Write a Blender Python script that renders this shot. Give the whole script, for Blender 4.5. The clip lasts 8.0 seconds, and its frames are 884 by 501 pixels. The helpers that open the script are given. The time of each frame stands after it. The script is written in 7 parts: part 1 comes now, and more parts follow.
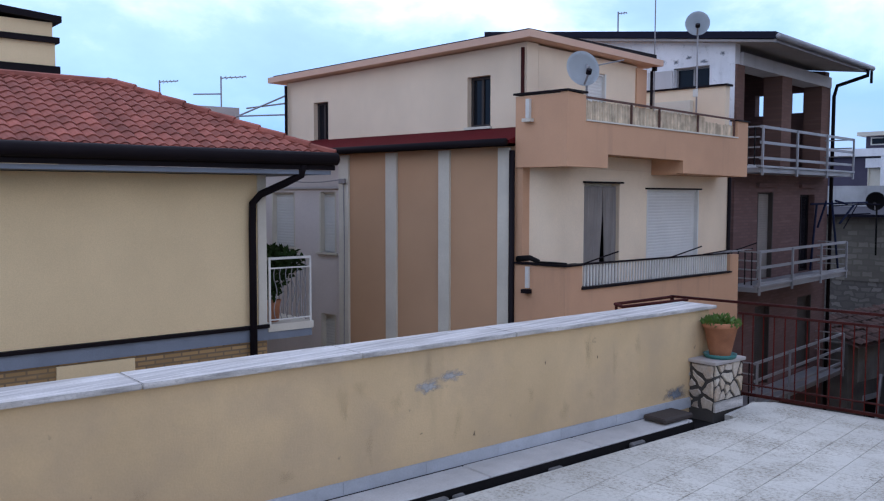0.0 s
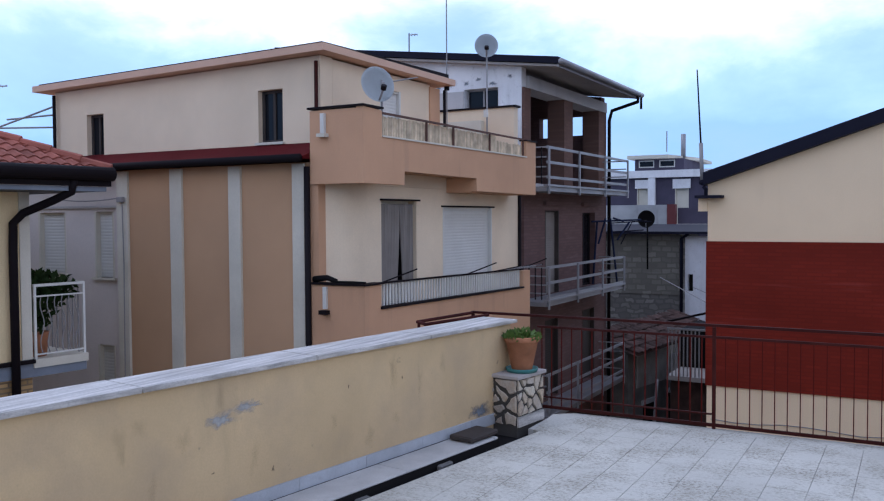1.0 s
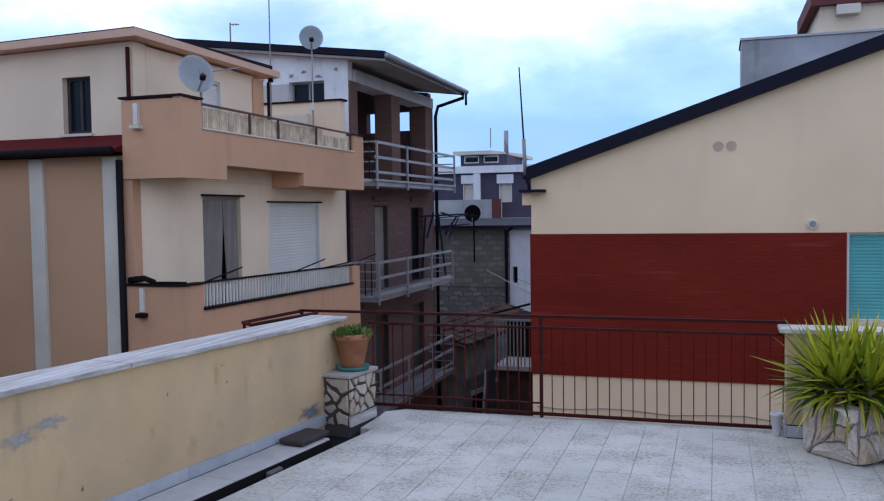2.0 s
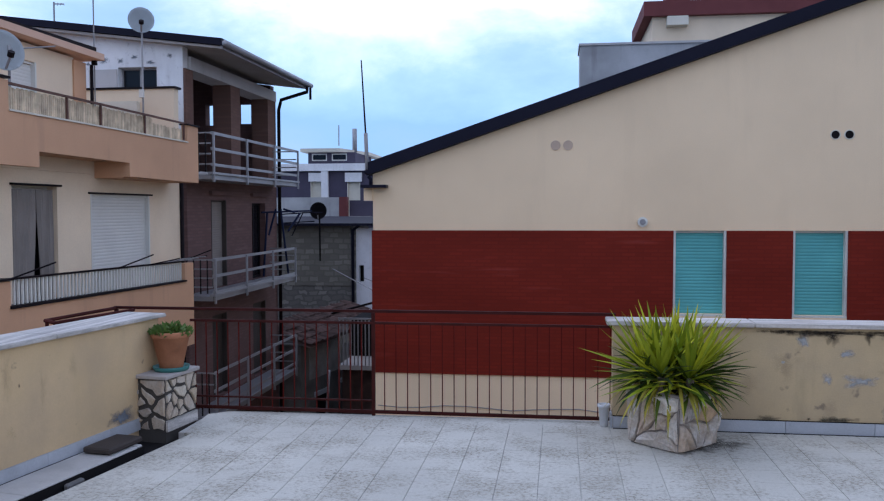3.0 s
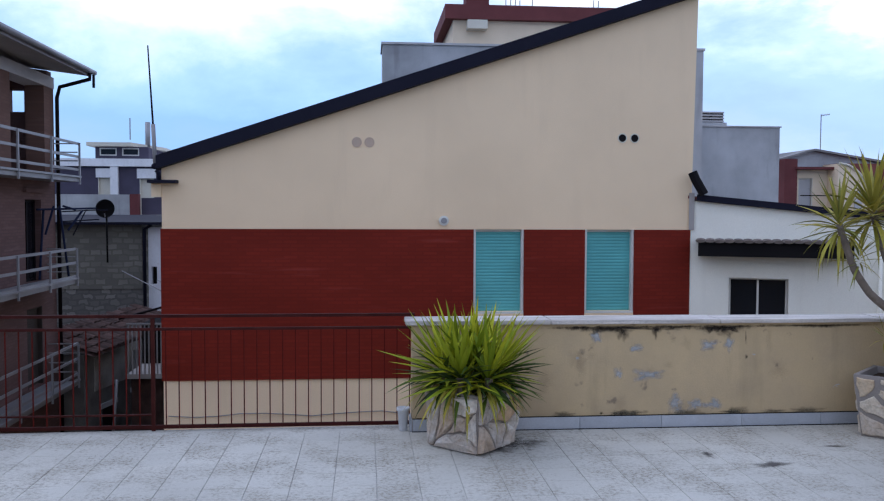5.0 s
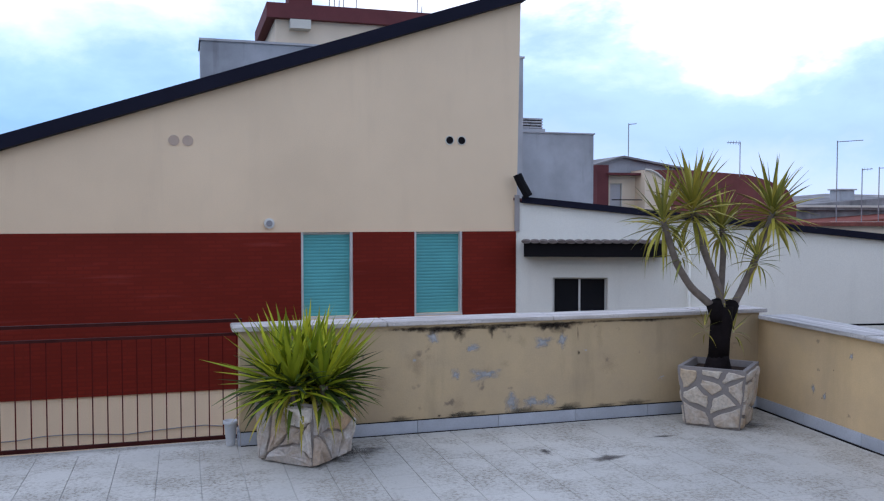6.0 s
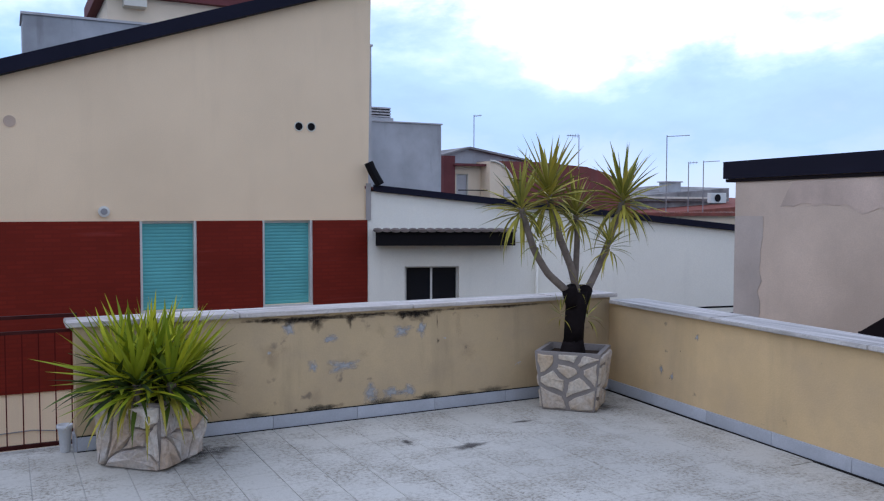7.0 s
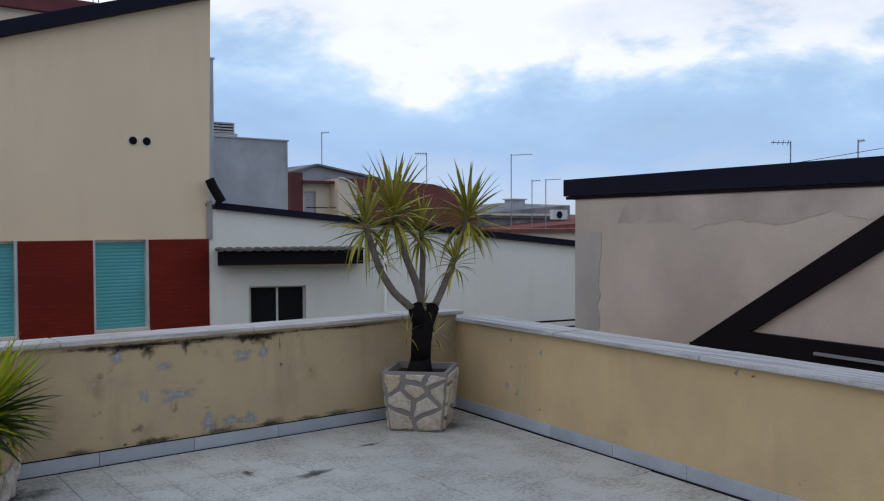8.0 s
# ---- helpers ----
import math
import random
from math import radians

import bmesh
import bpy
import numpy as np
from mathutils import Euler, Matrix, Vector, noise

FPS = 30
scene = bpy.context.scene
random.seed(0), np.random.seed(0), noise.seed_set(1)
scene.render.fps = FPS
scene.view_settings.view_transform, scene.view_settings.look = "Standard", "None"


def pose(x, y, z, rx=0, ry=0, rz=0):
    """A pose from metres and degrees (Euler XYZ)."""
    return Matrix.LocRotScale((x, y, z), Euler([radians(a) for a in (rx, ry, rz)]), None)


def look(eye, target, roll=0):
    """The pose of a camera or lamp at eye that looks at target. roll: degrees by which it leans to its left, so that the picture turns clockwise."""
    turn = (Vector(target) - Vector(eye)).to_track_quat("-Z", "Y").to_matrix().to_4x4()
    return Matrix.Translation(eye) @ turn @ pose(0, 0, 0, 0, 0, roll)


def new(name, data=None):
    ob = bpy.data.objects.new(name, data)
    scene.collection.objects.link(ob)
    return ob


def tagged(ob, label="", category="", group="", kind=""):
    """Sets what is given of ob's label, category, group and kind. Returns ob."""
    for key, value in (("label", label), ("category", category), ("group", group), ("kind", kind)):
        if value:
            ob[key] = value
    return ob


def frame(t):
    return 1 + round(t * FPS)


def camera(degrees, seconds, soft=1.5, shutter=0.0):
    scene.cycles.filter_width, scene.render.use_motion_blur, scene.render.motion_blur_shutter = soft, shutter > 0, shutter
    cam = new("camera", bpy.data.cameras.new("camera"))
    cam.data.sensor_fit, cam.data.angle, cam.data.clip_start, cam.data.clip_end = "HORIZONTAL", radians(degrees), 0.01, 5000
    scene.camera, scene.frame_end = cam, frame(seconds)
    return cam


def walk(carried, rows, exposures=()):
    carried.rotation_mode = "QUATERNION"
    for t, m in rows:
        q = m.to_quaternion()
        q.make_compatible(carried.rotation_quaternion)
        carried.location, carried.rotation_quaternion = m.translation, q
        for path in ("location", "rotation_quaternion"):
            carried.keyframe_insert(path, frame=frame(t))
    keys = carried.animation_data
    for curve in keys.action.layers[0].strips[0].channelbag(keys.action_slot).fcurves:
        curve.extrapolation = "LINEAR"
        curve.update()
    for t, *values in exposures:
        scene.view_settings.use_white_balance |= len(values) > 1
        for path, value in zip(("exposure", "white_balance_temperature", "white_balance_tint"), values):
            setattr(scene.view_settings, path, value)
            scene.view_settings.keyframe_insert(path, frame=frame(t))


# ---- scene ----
cam = camera(54.66, 8.0, 1.2)
PATH = [
    (0.0, look((0.19, -0.956, 2.07), (-1.17, 0.505, 1.941), 0.1)),
    (0.5, look((0.042, -0.799, 2.038), (-1.148, 0.807, 1.959), -0.4)),
    (1.0, look((-0.088, -0.66, 2.002), (-1.063, 1.084, 1.924), -0.3)),
    (1.5, look((-0.163, -0.561, 1.999), (-0.928, 1.285, 1.922), -0.6)),
    (2.0, look((-0.157, -0.498, 1.993), (-0.768, 1.404, 1.901), -0.8)),
    (2.2, look((-0.128, -0.458, 1.969), (-0.642, 1.473, 1.88), -0.7)),
    (3.5, pose(-0.003, -0.030, 1.900, 87.16, -0.26, 5.52)),
    (4.0, pose(0.040, 0.040, 1.906, 87.03, -0.43, 2.59)),
    (5.3, look((0.034, 0.263, 1.841), (0.308, 2.243, 1.762), 0.6)),
    (5.5, look((0.04, 0.307, 1.822), (0.388, 2.275, 1.763), 0.9)),
    (6.0, look((0.012, 0.509, 1.803), (0.589, 2.423, 1.725), -0.0)),
    (6.5, look((0.016, 0.658, 1.779), (0.752, 2.516, 1.692), -0.2)),
    (7.0, look((-0.014, 0.734, 1.763), (0.896, 2.512, 1.664), 0.1)),
    (7.5, look((0.037, 0.823, 1.761), (1.069, 2.534, 1.665), 0.0)),
    (8.0, look((0.11, 0.842, 1.768), (1.316, 2.437, 1.709), -0.2)),
]
EXPOSURES = [
    (0.0, 0.22, 5680, 19),
    (2.0, 0.13, 5660, 18.5),
    (4.0, 0.10, 5650, 18),
    (5.5, 0.10, 5660, 18),
    (7.0, 0.08, 5720, 18),
    (7.5, -0.10, 5740, 16.5),
    (8.0, -0.34, 6000, 12.5),
]
walk(cam, PATH, EXPOSURES)

# ---- light ----
world = bpy.data.worlds.new("sky")
scene.world = world
world.use_nodes = True
wn, wl = world.node_tree.nodes, world.node_tree.links
sky = wn.new("ShaderNodeTexSky")
sky.sky_type, sky.sun_disc = "NISHITA", False
sky.sun_elevation, sky.sun_rotation = radians(58), radians(276)
bg_clear = wn["Background"]
bg_clear.inputs["Strength"].default_value = 0.13
wl.new(sky.outputs["Color"], bg_clear.inputs["Color"])
bg_cloud = wn.new("ShaderNodeBackground")
w_co, w_map = wn.new("ShaderNodeTexCoord"), wn.new("ShaderNodeMapping")
w_map.inputs["Scale"].default_value = (1.0, 1.0, 2.0)
w_map.inputs["Location"].default_value = (0.35, 0.2, 0.1)
w_noise = wn.new("ShaderNodeTexNoise")
w_noise.inputs["Scale"].default_value, w_noise.inputs["Detail"].default_value = 3.6, 10
w_noise.inputs["Roughness"].default_value, w_noise.inputs["Distortion"].default_value = 0.58, 0.15
w_ramp = wn.new("ShaderNodeValToRGB")
w_ramp.color_ramp.elements[0].position, w_ramp.color_ramp.elements[0].color = 0.34, (0.62, 0.62, 0.62, 1)
w_ramp.color_ramp.elements[1].position, w_ramp.color_ramp.elements[1].color = 0.56, (1, 1, 1, 1)


def sky_tones(stops):
    r = wn.new("ShaderNodeValToRGB")
    e = r.color_ramp.elements
    e[0].position, e[0].color = stops[0][0], (*stops[0][1], 1)
    e[1].position, e[1].color = stops[-1][0], (*stops[-1][1], 1)
    for p, c in stops[1:-1]:
        e.new(p).color = (*c, 1)
    return r


# thin broken cloud over most of the sky, and a heavier blue-grey bank with a bright torn edge to the north-east
w_tone = sky_tones(((0.10, (0.29, 0.50, 0.78)), (0.17, (0.42, 0.63, 0.87)), (0.215, (0.66, 0.81, 0.95)), (0.26, (0.98, 0.99, 1.0)), (0.48, (0.53, 0.61, 0.75))))
w_bank = sky_tones(((0.0, (0.62, 0.71, 0.83)), (0.045, (0.57, 0.69, 0.85)), (0.075, (0.53, 0.66, 0.84)), (0.12, (0.42, 0.58, 0.80)), (0.18, (0.47, 0.65, 0.86)), (0.208, (0.63, 0.79, 0.93)), (0.230, (1.0, 1.0, 1.0)), (0.33, (0.98, 0.99, 1.0)), (0.48, (0.53, 0.61, 0.75))))
bg_cloud.inputs["Strength"].default_value = 1.25
w_mix = wn.new("ShaderNodeMixShader")
wl.new(w_co.outputs["Generated"], w_map.inputs["Vector"])
wl.new(w_map.outputs["Vector"], w_noise.inputs["Vector"])
wl.new(w_noise.outputs["Fac"], w_ramp.inputs["Fac"])
# a high bright cloud deck with a ragged lower edge over a bluer low sky
w_sep, w_amp, w_sum = wn.new("ShaderNodeSeparateXYZ"), wn.new("ShaderNodeMath"), wn.new("ShaderNodeMath")
w_amp.operation, w_sum.operation = "MULTIPLY_ADD", "ADD"
w_amp.inputs[1].default_value, w_amp.inputs[2].default_value = 0.34, -0.166
wl.new(w_noise.outputs["Fac"], w_amp.inputs[0])
wl.new(w_co.outputs["Generated"], w_sep.inputs["Vector"])
wl.new(w_amp.outputs["Value"], w_sum.inputs[0])
wl.new(w_sep.outputs["Z"], w_sum.inputs[1])
wl.new(w_sum.outputs["Value"], w_tone.inputs["Fac"])
w_lean, w_edge = wn.new("ShaderNodeMath"), wn.new("ShaderNodeMath")
w_lean.operation, w_edge.operation = "MULTIPLY_ADD", "ADD"
w_lean.inputs[1].default_value, w_lean.inputs[2].default_value = 0.09, -0.045
wl.new(w_sep.outputs["X"], w_lean.inputs[0])
wl.new(w_lean.outputs["Value"], w_edge.inputs[0])
wl.new(w_sum.outputs["Value"], w_edge.inputs[1])
wl.new(w_edge.outputs["Value"], w_bank.inputs["Fac"])
w_side, w_both = wn.new("ShaderNodeMapRange"), wn.new("ShaderNodeMix")
w_side.interpolation_type = "SMOOTHSTEP"
w_side.inputs["From Min"].default_value, w_side.inputs["From Max"].default_value = 0.05, 0.50
w_both.data_type = "RGBA"
wl.new(w_sep.outputs["X"], w_side.inputs["Value"])
wl.new(w_side.outputs["Result"], w_both.inputs["Factor"])
wl.new(w_tone.outputs["Color"], w_both.inputs["A"])
wl.new(w_bank.outputs["Color"], w_both.inputs["B"])
wl.new(w_both.outputs["Result"], bg_cloud.inputs["Color"])
wl.new(w_ramp.outputs["Color"], w_mix.inputs["Fac"])
wl.new(bg_clear.outputs["Background"], w_mix.inputs[1])
wl.new(bg_cloud.outputs["Background"], w_mix.inputs[2])
wl.new(w_mix.outputs["Shader"], wn["World Output"].inputs["Surface"])
sun = new("sun", bpy.data.lights.new("sun", "SUN"))
sun.data.energy, sun.data.angle, sun.data.color = 0.5, radians(50), (1.0, 0.97, 0.93)
sun.matrix_world = look((-9, 1, 15), (0, 0, 0))


# ---- materials ----
def nodes_of(name, rough=0.85, metal=0.0):
    m = bpy.data.materials.new(name)
    m.use_nodes = True
    n, l = m.node_tree.nodes, m.node_tree.links
    b = n["Principled BSDF"]
    b.inputs["Roughness"].default_value, b.inputs["Metallic"].default_value = rough, metal
    b.inputs["Specular IOR Level"].default_value = 0.25
    return m, n, l, b


def noise_node(n, l, scale, detail=5, stretch=(1, 1, 1), rough=0.55):
    co, mp, t = n.new("ShaderNodeNewGeometry"), n.new("ShaderNodeMapping"), n.new("ShaderNodeTexNoise")
    mp.inputs["Scale"].default_value = stretch
    t.inputs["Scale"].default_value, t.inputs["Detail"].default_value, t.inputs["Roughness"].default_value = scale, detail, rough
    l.new(co.outputs["Position"], mp.inputs["Vector"])
    l.new(mp.outputs["Vector"], t.inputs["Vector"])
    return t.outputs["Fac"]


def step(n, l, fac, a, b, top=1.0):
    r = n.new("ShaderNodeMapRange")
    r.inputs["From Min"].default_value, r.inputs["From Max"].default_value = a, b
    r.inputs["To Max"].default_value = top
    l.new(fac, r.inputs["Value"])
    return r.outputs["Result"]


def blend(n, l, fac, a, b, mode="MIX"):
    mix = n.new("ShaderNodeMix")
    mix.data_type, mix.blend_type = "RGBA", mode
    for key, v in (("Factor", fac), ("A", a), ("B", b)):
        if isinstance(v, (int, float)):
            mix.inputs[key].default_value = v
        elif isinstance(v, tuple):
            mix.inputs[key].default_value = (*v, 1)
        else:
            l.new(v, mix.inputs[key])
    return mix.outputs["Result"]


def relief(n, l, b, height, strength, distance=0.01):
    bp = n.new("ShaderNodeBump")
    bp.inputs["Strength"].default_value, bp.inputs["Distance"].default_value = strength, distance
    l.new(height, bp.inputs["Height"])
    l.new(bp.outputs["Normal"], b.inputs["Normal"])


def material(name, rgb, rough=0.85, vary=0.10, scale=1.5, bump=0.2, grain=70.0, metal=0.0, piece=0.0, streak=0.0, dirt=(0.12, 0.11, 0.10), specks=0.0):
    """Base colour with broad tone changes, fine grain, optional run-down streaks, specks and a change from piece to piece."""
    m, n, l, b = nodes_of(name, rough, metal)
    if sum(rgb) < 0.12:
        b.inputs["Specular IOR Level"].default_value = 0.08
    big, small = noise_node(n, l, scale, 6), noise_node(n, l, grain, 3)
    out = blend(n, l, step(n, l, big, 0.3, 0.7), tuple(c * (1 - 1.6 * vary) for c in rgb), tuple(min(1, c * (1 + vary)) for c in rgb))
    out = blend(n, l, step(n, l, small, 0.35, 0.65, 0.22), out, tuple(c * 0.6 for c in rgb))
    if streak:
        run = noise_node(n, l, 3.0, 6, (1, 1, 0.12))
        out = blend(n, l, step(n, l, run, 0.56, 0.78, streak), out, dirt)
    if specks:
        sp = noise_node(n, l, 9.0, 8, rough=0.75)
        out = blend(n, l, step(n, l, sp, 0.57, 0.72, specks), out, dirt)
    if piece:
        info, hsv, mp = n.new("ShaderNodeObjectInfo"), n.new("ShaderNodeHueSaturation"), n.new("ShaderNodeMapRange")
        mp.inputs["To Min"].default_value, mp.inputs["To Max"].default_value = 1 - piece, 1 + piece
        l.new(info.outputs["Random"], mp.inputs["Value"])
        l.new(mp.outputs["Result"], hsv.inputs["Value"])
        l.new(out, hsv.inputs["Color"])
        out = hsv.outputs["Color"]
    l.new(out, b.inputs["Base Color"])
    if bump:
        relief(n, l, b, small, bump)
    return m


def peeling(name, rgb, bare, mould=0.5, peel=0.64):
    """Old paint with flaked patches that show grey render, mould spots and rusty runs."""
    m, n, l, b = nodes_of(name, 0.88)
    big, small = noise_node(n, l, 0.9, 6), noise_node(n, l, 80, 3)
    out = blend(n, l, step(n, l, big, 0.3, 0.7), tuple(c * 0.86 for c in rgb), tuple(c * 1.08 for c in rgb))
    tan = noise_node(n, l, 1.9, 7, rough=0.6)
    out = blend(n, l, step(n, l, tan, 0.42, 0.68, 0.55), out, tuple(c * k for c, k in zip(rgb, (0.72, 0.74, 0.86))))
    flake = noise_node(n, l, 4.2, 9, (1, 1, 1.3), 0.6)
    out = blend(n, l, step(n, l, flake, peel, peel + 0.025, 0.85), out, bare)
    run = noise_node(n, l, 2.2, 7, (1, 1, 0.16), 0.6)
    out = blend(n, l, step(n, l, run, 0.57, 0.76, mould), out, (0.20, 0.17, 0.11))
    spot = noise_node(n, l, 7.0, 5, rough=0.5)
    out = blend(n, l, step(n, l, spot, 0.70, 0.76, 0.7), out, (0.16, 0.13, 0.10))
    out = blend(n, l, step(n, l, small, 0.35, 0.65, 0.15), out, tuple(c * 0.65 for c in rgb))
    l.new(out, b.inputs["Base Color"])
    relief(n, l, b, small, 0.2)
    return m


def coursed(name, rgb, mortar, width, height, rough=0.8, vary=0.25, gap=0.012, axis="X", wobble=0.0):
    """Fine brick or block courses for surfaces that stay far off."""
    m, n, l, b = nodes_of(name, rough)
    b.inputs["Specular IOR Level"].default_value = 0.1
    co, mp, br = n.new("ShaderNodeTexCoord"), n.new("ShaderNodeMapping"), n.new("ShaderNodeTexBrick")
    mp.inputs["Rotation"].default_value = (radians(90), 0, 0) if axis == "X" else (radians(90), 0, radians(90))
    br.inputs["Scale"].default_value = 1.0
    br.inputs["Brick Width"].default_value, br.inputs["Row Height"].default_value = width, height
    br.inputs["Mortar Size"].default_value = gap
    br.inputs["Color1"].default_value = (*[c * (1 - vary) for c in rgb], 1)
    br.inputs["Color2"].default_value = (*[c * (1 + vary) for c in rgb], 1)
    br.inputs["Mortar"].default_value = (*mortar, 1)
    l.new(co.outputs["Object"], mp.inputs["Vector"])
    if axis == "X":
        sep, com = n.new("ShaderNodeSeparateXYZ"), n.new("ShaderNodeCombineXYZ")
        l.new(co.outputs["Object"], sep.inputs["Vector"])
        l.new(sep.outputs["X"], com.inputs["X"])
        l.new(sep.outputs["Z"], com.inputs["Y"])
        l.new(com.outputs["Vector"], br.inputs["Vector"])
    else:
        sep, com = n.new("ShaderNodeSeparateXYZ"), n.new("ShaderNodeCombineXYZ")
        l.new(co.outputs["Object"], sep.inputs["Vector"])
        l.new(sep.outputs["Y"], com.inputs["X"])
        l.new(sep.outputs["Z"], com.inputs["Y"])
        l.new(com.outputs["Vector"], br.inputs["Vector"])
    if wobble:
        warp, shift = n.new("ShaderNodeTexNoise"), n.new("ShaderNodeVectorMath")
        warp.inputs["Scale"].default_value, warp.inputs["Detail"].default_value = 2.6, 3
        l.new(com.outputs["Vector"], warp.inputs["Vector"])
        shift.operation = "MULTIPLY_ADD"
        shift.inputs[1].default_value = (wobble, wobble, 0)
        l.new(warp.outputs["Color"], shift.inputs[0])
        l.new(com.outputs["Vector"], shift.inputs[2])
        l.new(shift.outputs["Vector"], br.inputs["Vector"])
    big = noise_node(n, l, 0.8, 6, (0.6, 0.6, 1.5))
    out = blend(n, l, step(n, l, big, 0.35, 0.7, 0.45), br.outputs["Color"], tuple(c * 0.55 for c in rgb))
    pale = noise_node(n, l, 1.7, 8, (0.25, 0.25, 3.0))
    out = blend(n, l, step(n, l, pale, 0.62, 0.78, 0.35), out, tuple(min(1, c * 1.9 + 0.05) for c in rgb))
    l.new(out, b.inputs["Base Color"])
    relief(n, l, b, br.outputs["Fac"], -0.5, 0.006)
    return m


def veined(name, rgb, stretch):
    """Grey-white stone with thin parallel veins and weathered blotches."""
    m, n, l, b = nodes_of(name, 0.6)
    v, w, g2 = noise_node(n, l, 2.2, 8, stretch, 0.65), noise_node(n, l, 3.0, 6), noise_node(n, l, 60, 3)
    out = blend(n, l, step(n, l, v, 0.38, 0.66), tuple(c * 1.12 for c in rgb), tuple(c * 0.52 for c in rgb))
    out = blend(n, l, step(n, l, w, 0.5, 0.75, 0.55), out, tuple(c * k for c, k in zip(rgb, (0.62, 0.58, 0.52))))
    out = blend(n, l, step(n, l, g2, 0.5, 0.7, 0.3), out, (0.2, 0.19, 0.18))
    l.new(out, b.inputs["Base Color"])
    relief(n, l, b, v, 0.2)
    return m


def weathered_floor(name, rgb):
    """Bleached cement tile: pale, with drifting dirt, lichen-brown blotches made of fine specks, and pitting."""
    m, n, l, b = nodes_of(name, 0.85)
    big, mid = noise_node(n, l, 0.6, 7, rough=0.6), noise_node(n, l, 2.4, 9, rough=0.68)
    fine, pit = noise_node(n, l, 34, 6, rough=0.72), noise_node(n, l, 110, 2)
    worn = noise_node(n, l, 0.9, 5, (1, 1.6, 1), 0.6)
    out = blend(n, l, step(n, l, big, 0.35, 0.65), tuple(c * 0.84 for c in rgb), tuple(c * 1.10 for c in rgb))
    out = blend(n, l, step(n, l, mid, 0.46, 0.68, 0.58), out, tuple(c * k for c, k in zip(rgb, (0.56, 0.54, 0.50))))
    mask, deep = n.new("ShaderNodeMath"), n.new("ShaderNodeMath")
    mask.operation = deep.operation = "MULTIPLY"
    l.new(step(n, l, fine, 0.46, 0.60), mask.inputs[0])
    l.new(step(n, l, mid, 0.38, 0.58, 0.85), mask.inputs[1])
    out = blend(n, l, mask.outputs[0], out, tuple(c * k for c, k in zip(rgb, (0.47, 0.44, 0.40))))
    l.new(step(n, l, fine, 0.54, 0.64), deep.inputs[0])
    l.new(step(n, l, worn, 0.52, 0.66, 0.8), deep.inputs[1])
    out = blend(n, l, deep.outputs[0], out, tuple(c * k for c, k in zip(rgb, (0.30, 0.27, 0.24))))
    out = blend(n, l, step(n, l, pit, 0.55, 0.7, 0.25), out, tuple(c * 0.45 for c in rgb))
    info, hsv, mp = n.new("ShaderNodeObjectInfo"), n.new("ShaderNodeHueSaturation"), n.new("ShaderNodeMapRange")
    mp.inputs["To Min"].default_value, mp.inputs["To Max"].default_value = 0.97, 1.03
    l.new(info.outputs["Random"], mp.inputs["Value"])
    l.new(mp.outputs["Result"], hsv.inputs["Value"])
    l.new(out, hsv.inputs["Color"])
    l.new(hsv.outputs["Color"], b.inputs["Base Color"])
    relief(n, l, b, fine, 0.3, 0.006)
    return m


def stone_mix(name, a, c, d, rough=0.75):
    """Split stone whose colour changes from piece to piece."""
    m, n, l, b = nodes_of(name, rough)
    info, ramp = n.new("ShaderNodeObjectInfo"), n.new("ShaderNodeValToRGB")
    ramp.color_ramp.elements[0].color, ramp.color_ramp.elements[1].color = (*a, 1), (*d, 1)
    e = ramp.color_ramp.elements.new(0.55)
    e.color = (*c, 1)
    l.new(info.outputs["Random"], ramp.inputs["Fac"])
    v = noise_node(n, l, 7.0, 8, rough=0.65)
    out = blend(n, l, step(n, l, v, 0.40, 0.68, 0.6), ramp.outputs["Color"], (0.40, 0.26, 0.13))
    g2 = noise_node(n, l, 45, 4)
    out = blend(n, l, step(n, l, g2, 0.4, 0.7, 0.35), out, (0.16, 0.15, 0.14))
    l.new(out, b.inputs["Base Color"])
    relief(n, l, b, v, 0.5, 0.02)
    return m


def leafy(name, young, old, rough=0.5):
    m, n, l, b = nodes_of(name, rough)
    info, ramp = n.new("ShaderNodeObjectInfo"), n.new("ShaderNodeValToRGB")
    ramp.color_ramp.elements[0].color, ramp.color_ramp.elements[1].color = (*old, 1), (*young, 1)
    l.new(info.outputs["Random"], ramp.inputs["Fac"])
    v = noise_node(n, l, 14, 4, (1, 1, 0.3))
    out = blend(n, l, step(n, l, v, 0.4, 0.7, 0.3), ramp.outputs["Color"], tuple(c * 0.6 for c in old))
    l.new(out, b.inputs["Base Color"])
    b.inputs["Subsurface Weight"].default_value = 0.08
    b.inputs["Subsurface Radius"].default_value = (0.02, 0.03, 0.01)
    return m


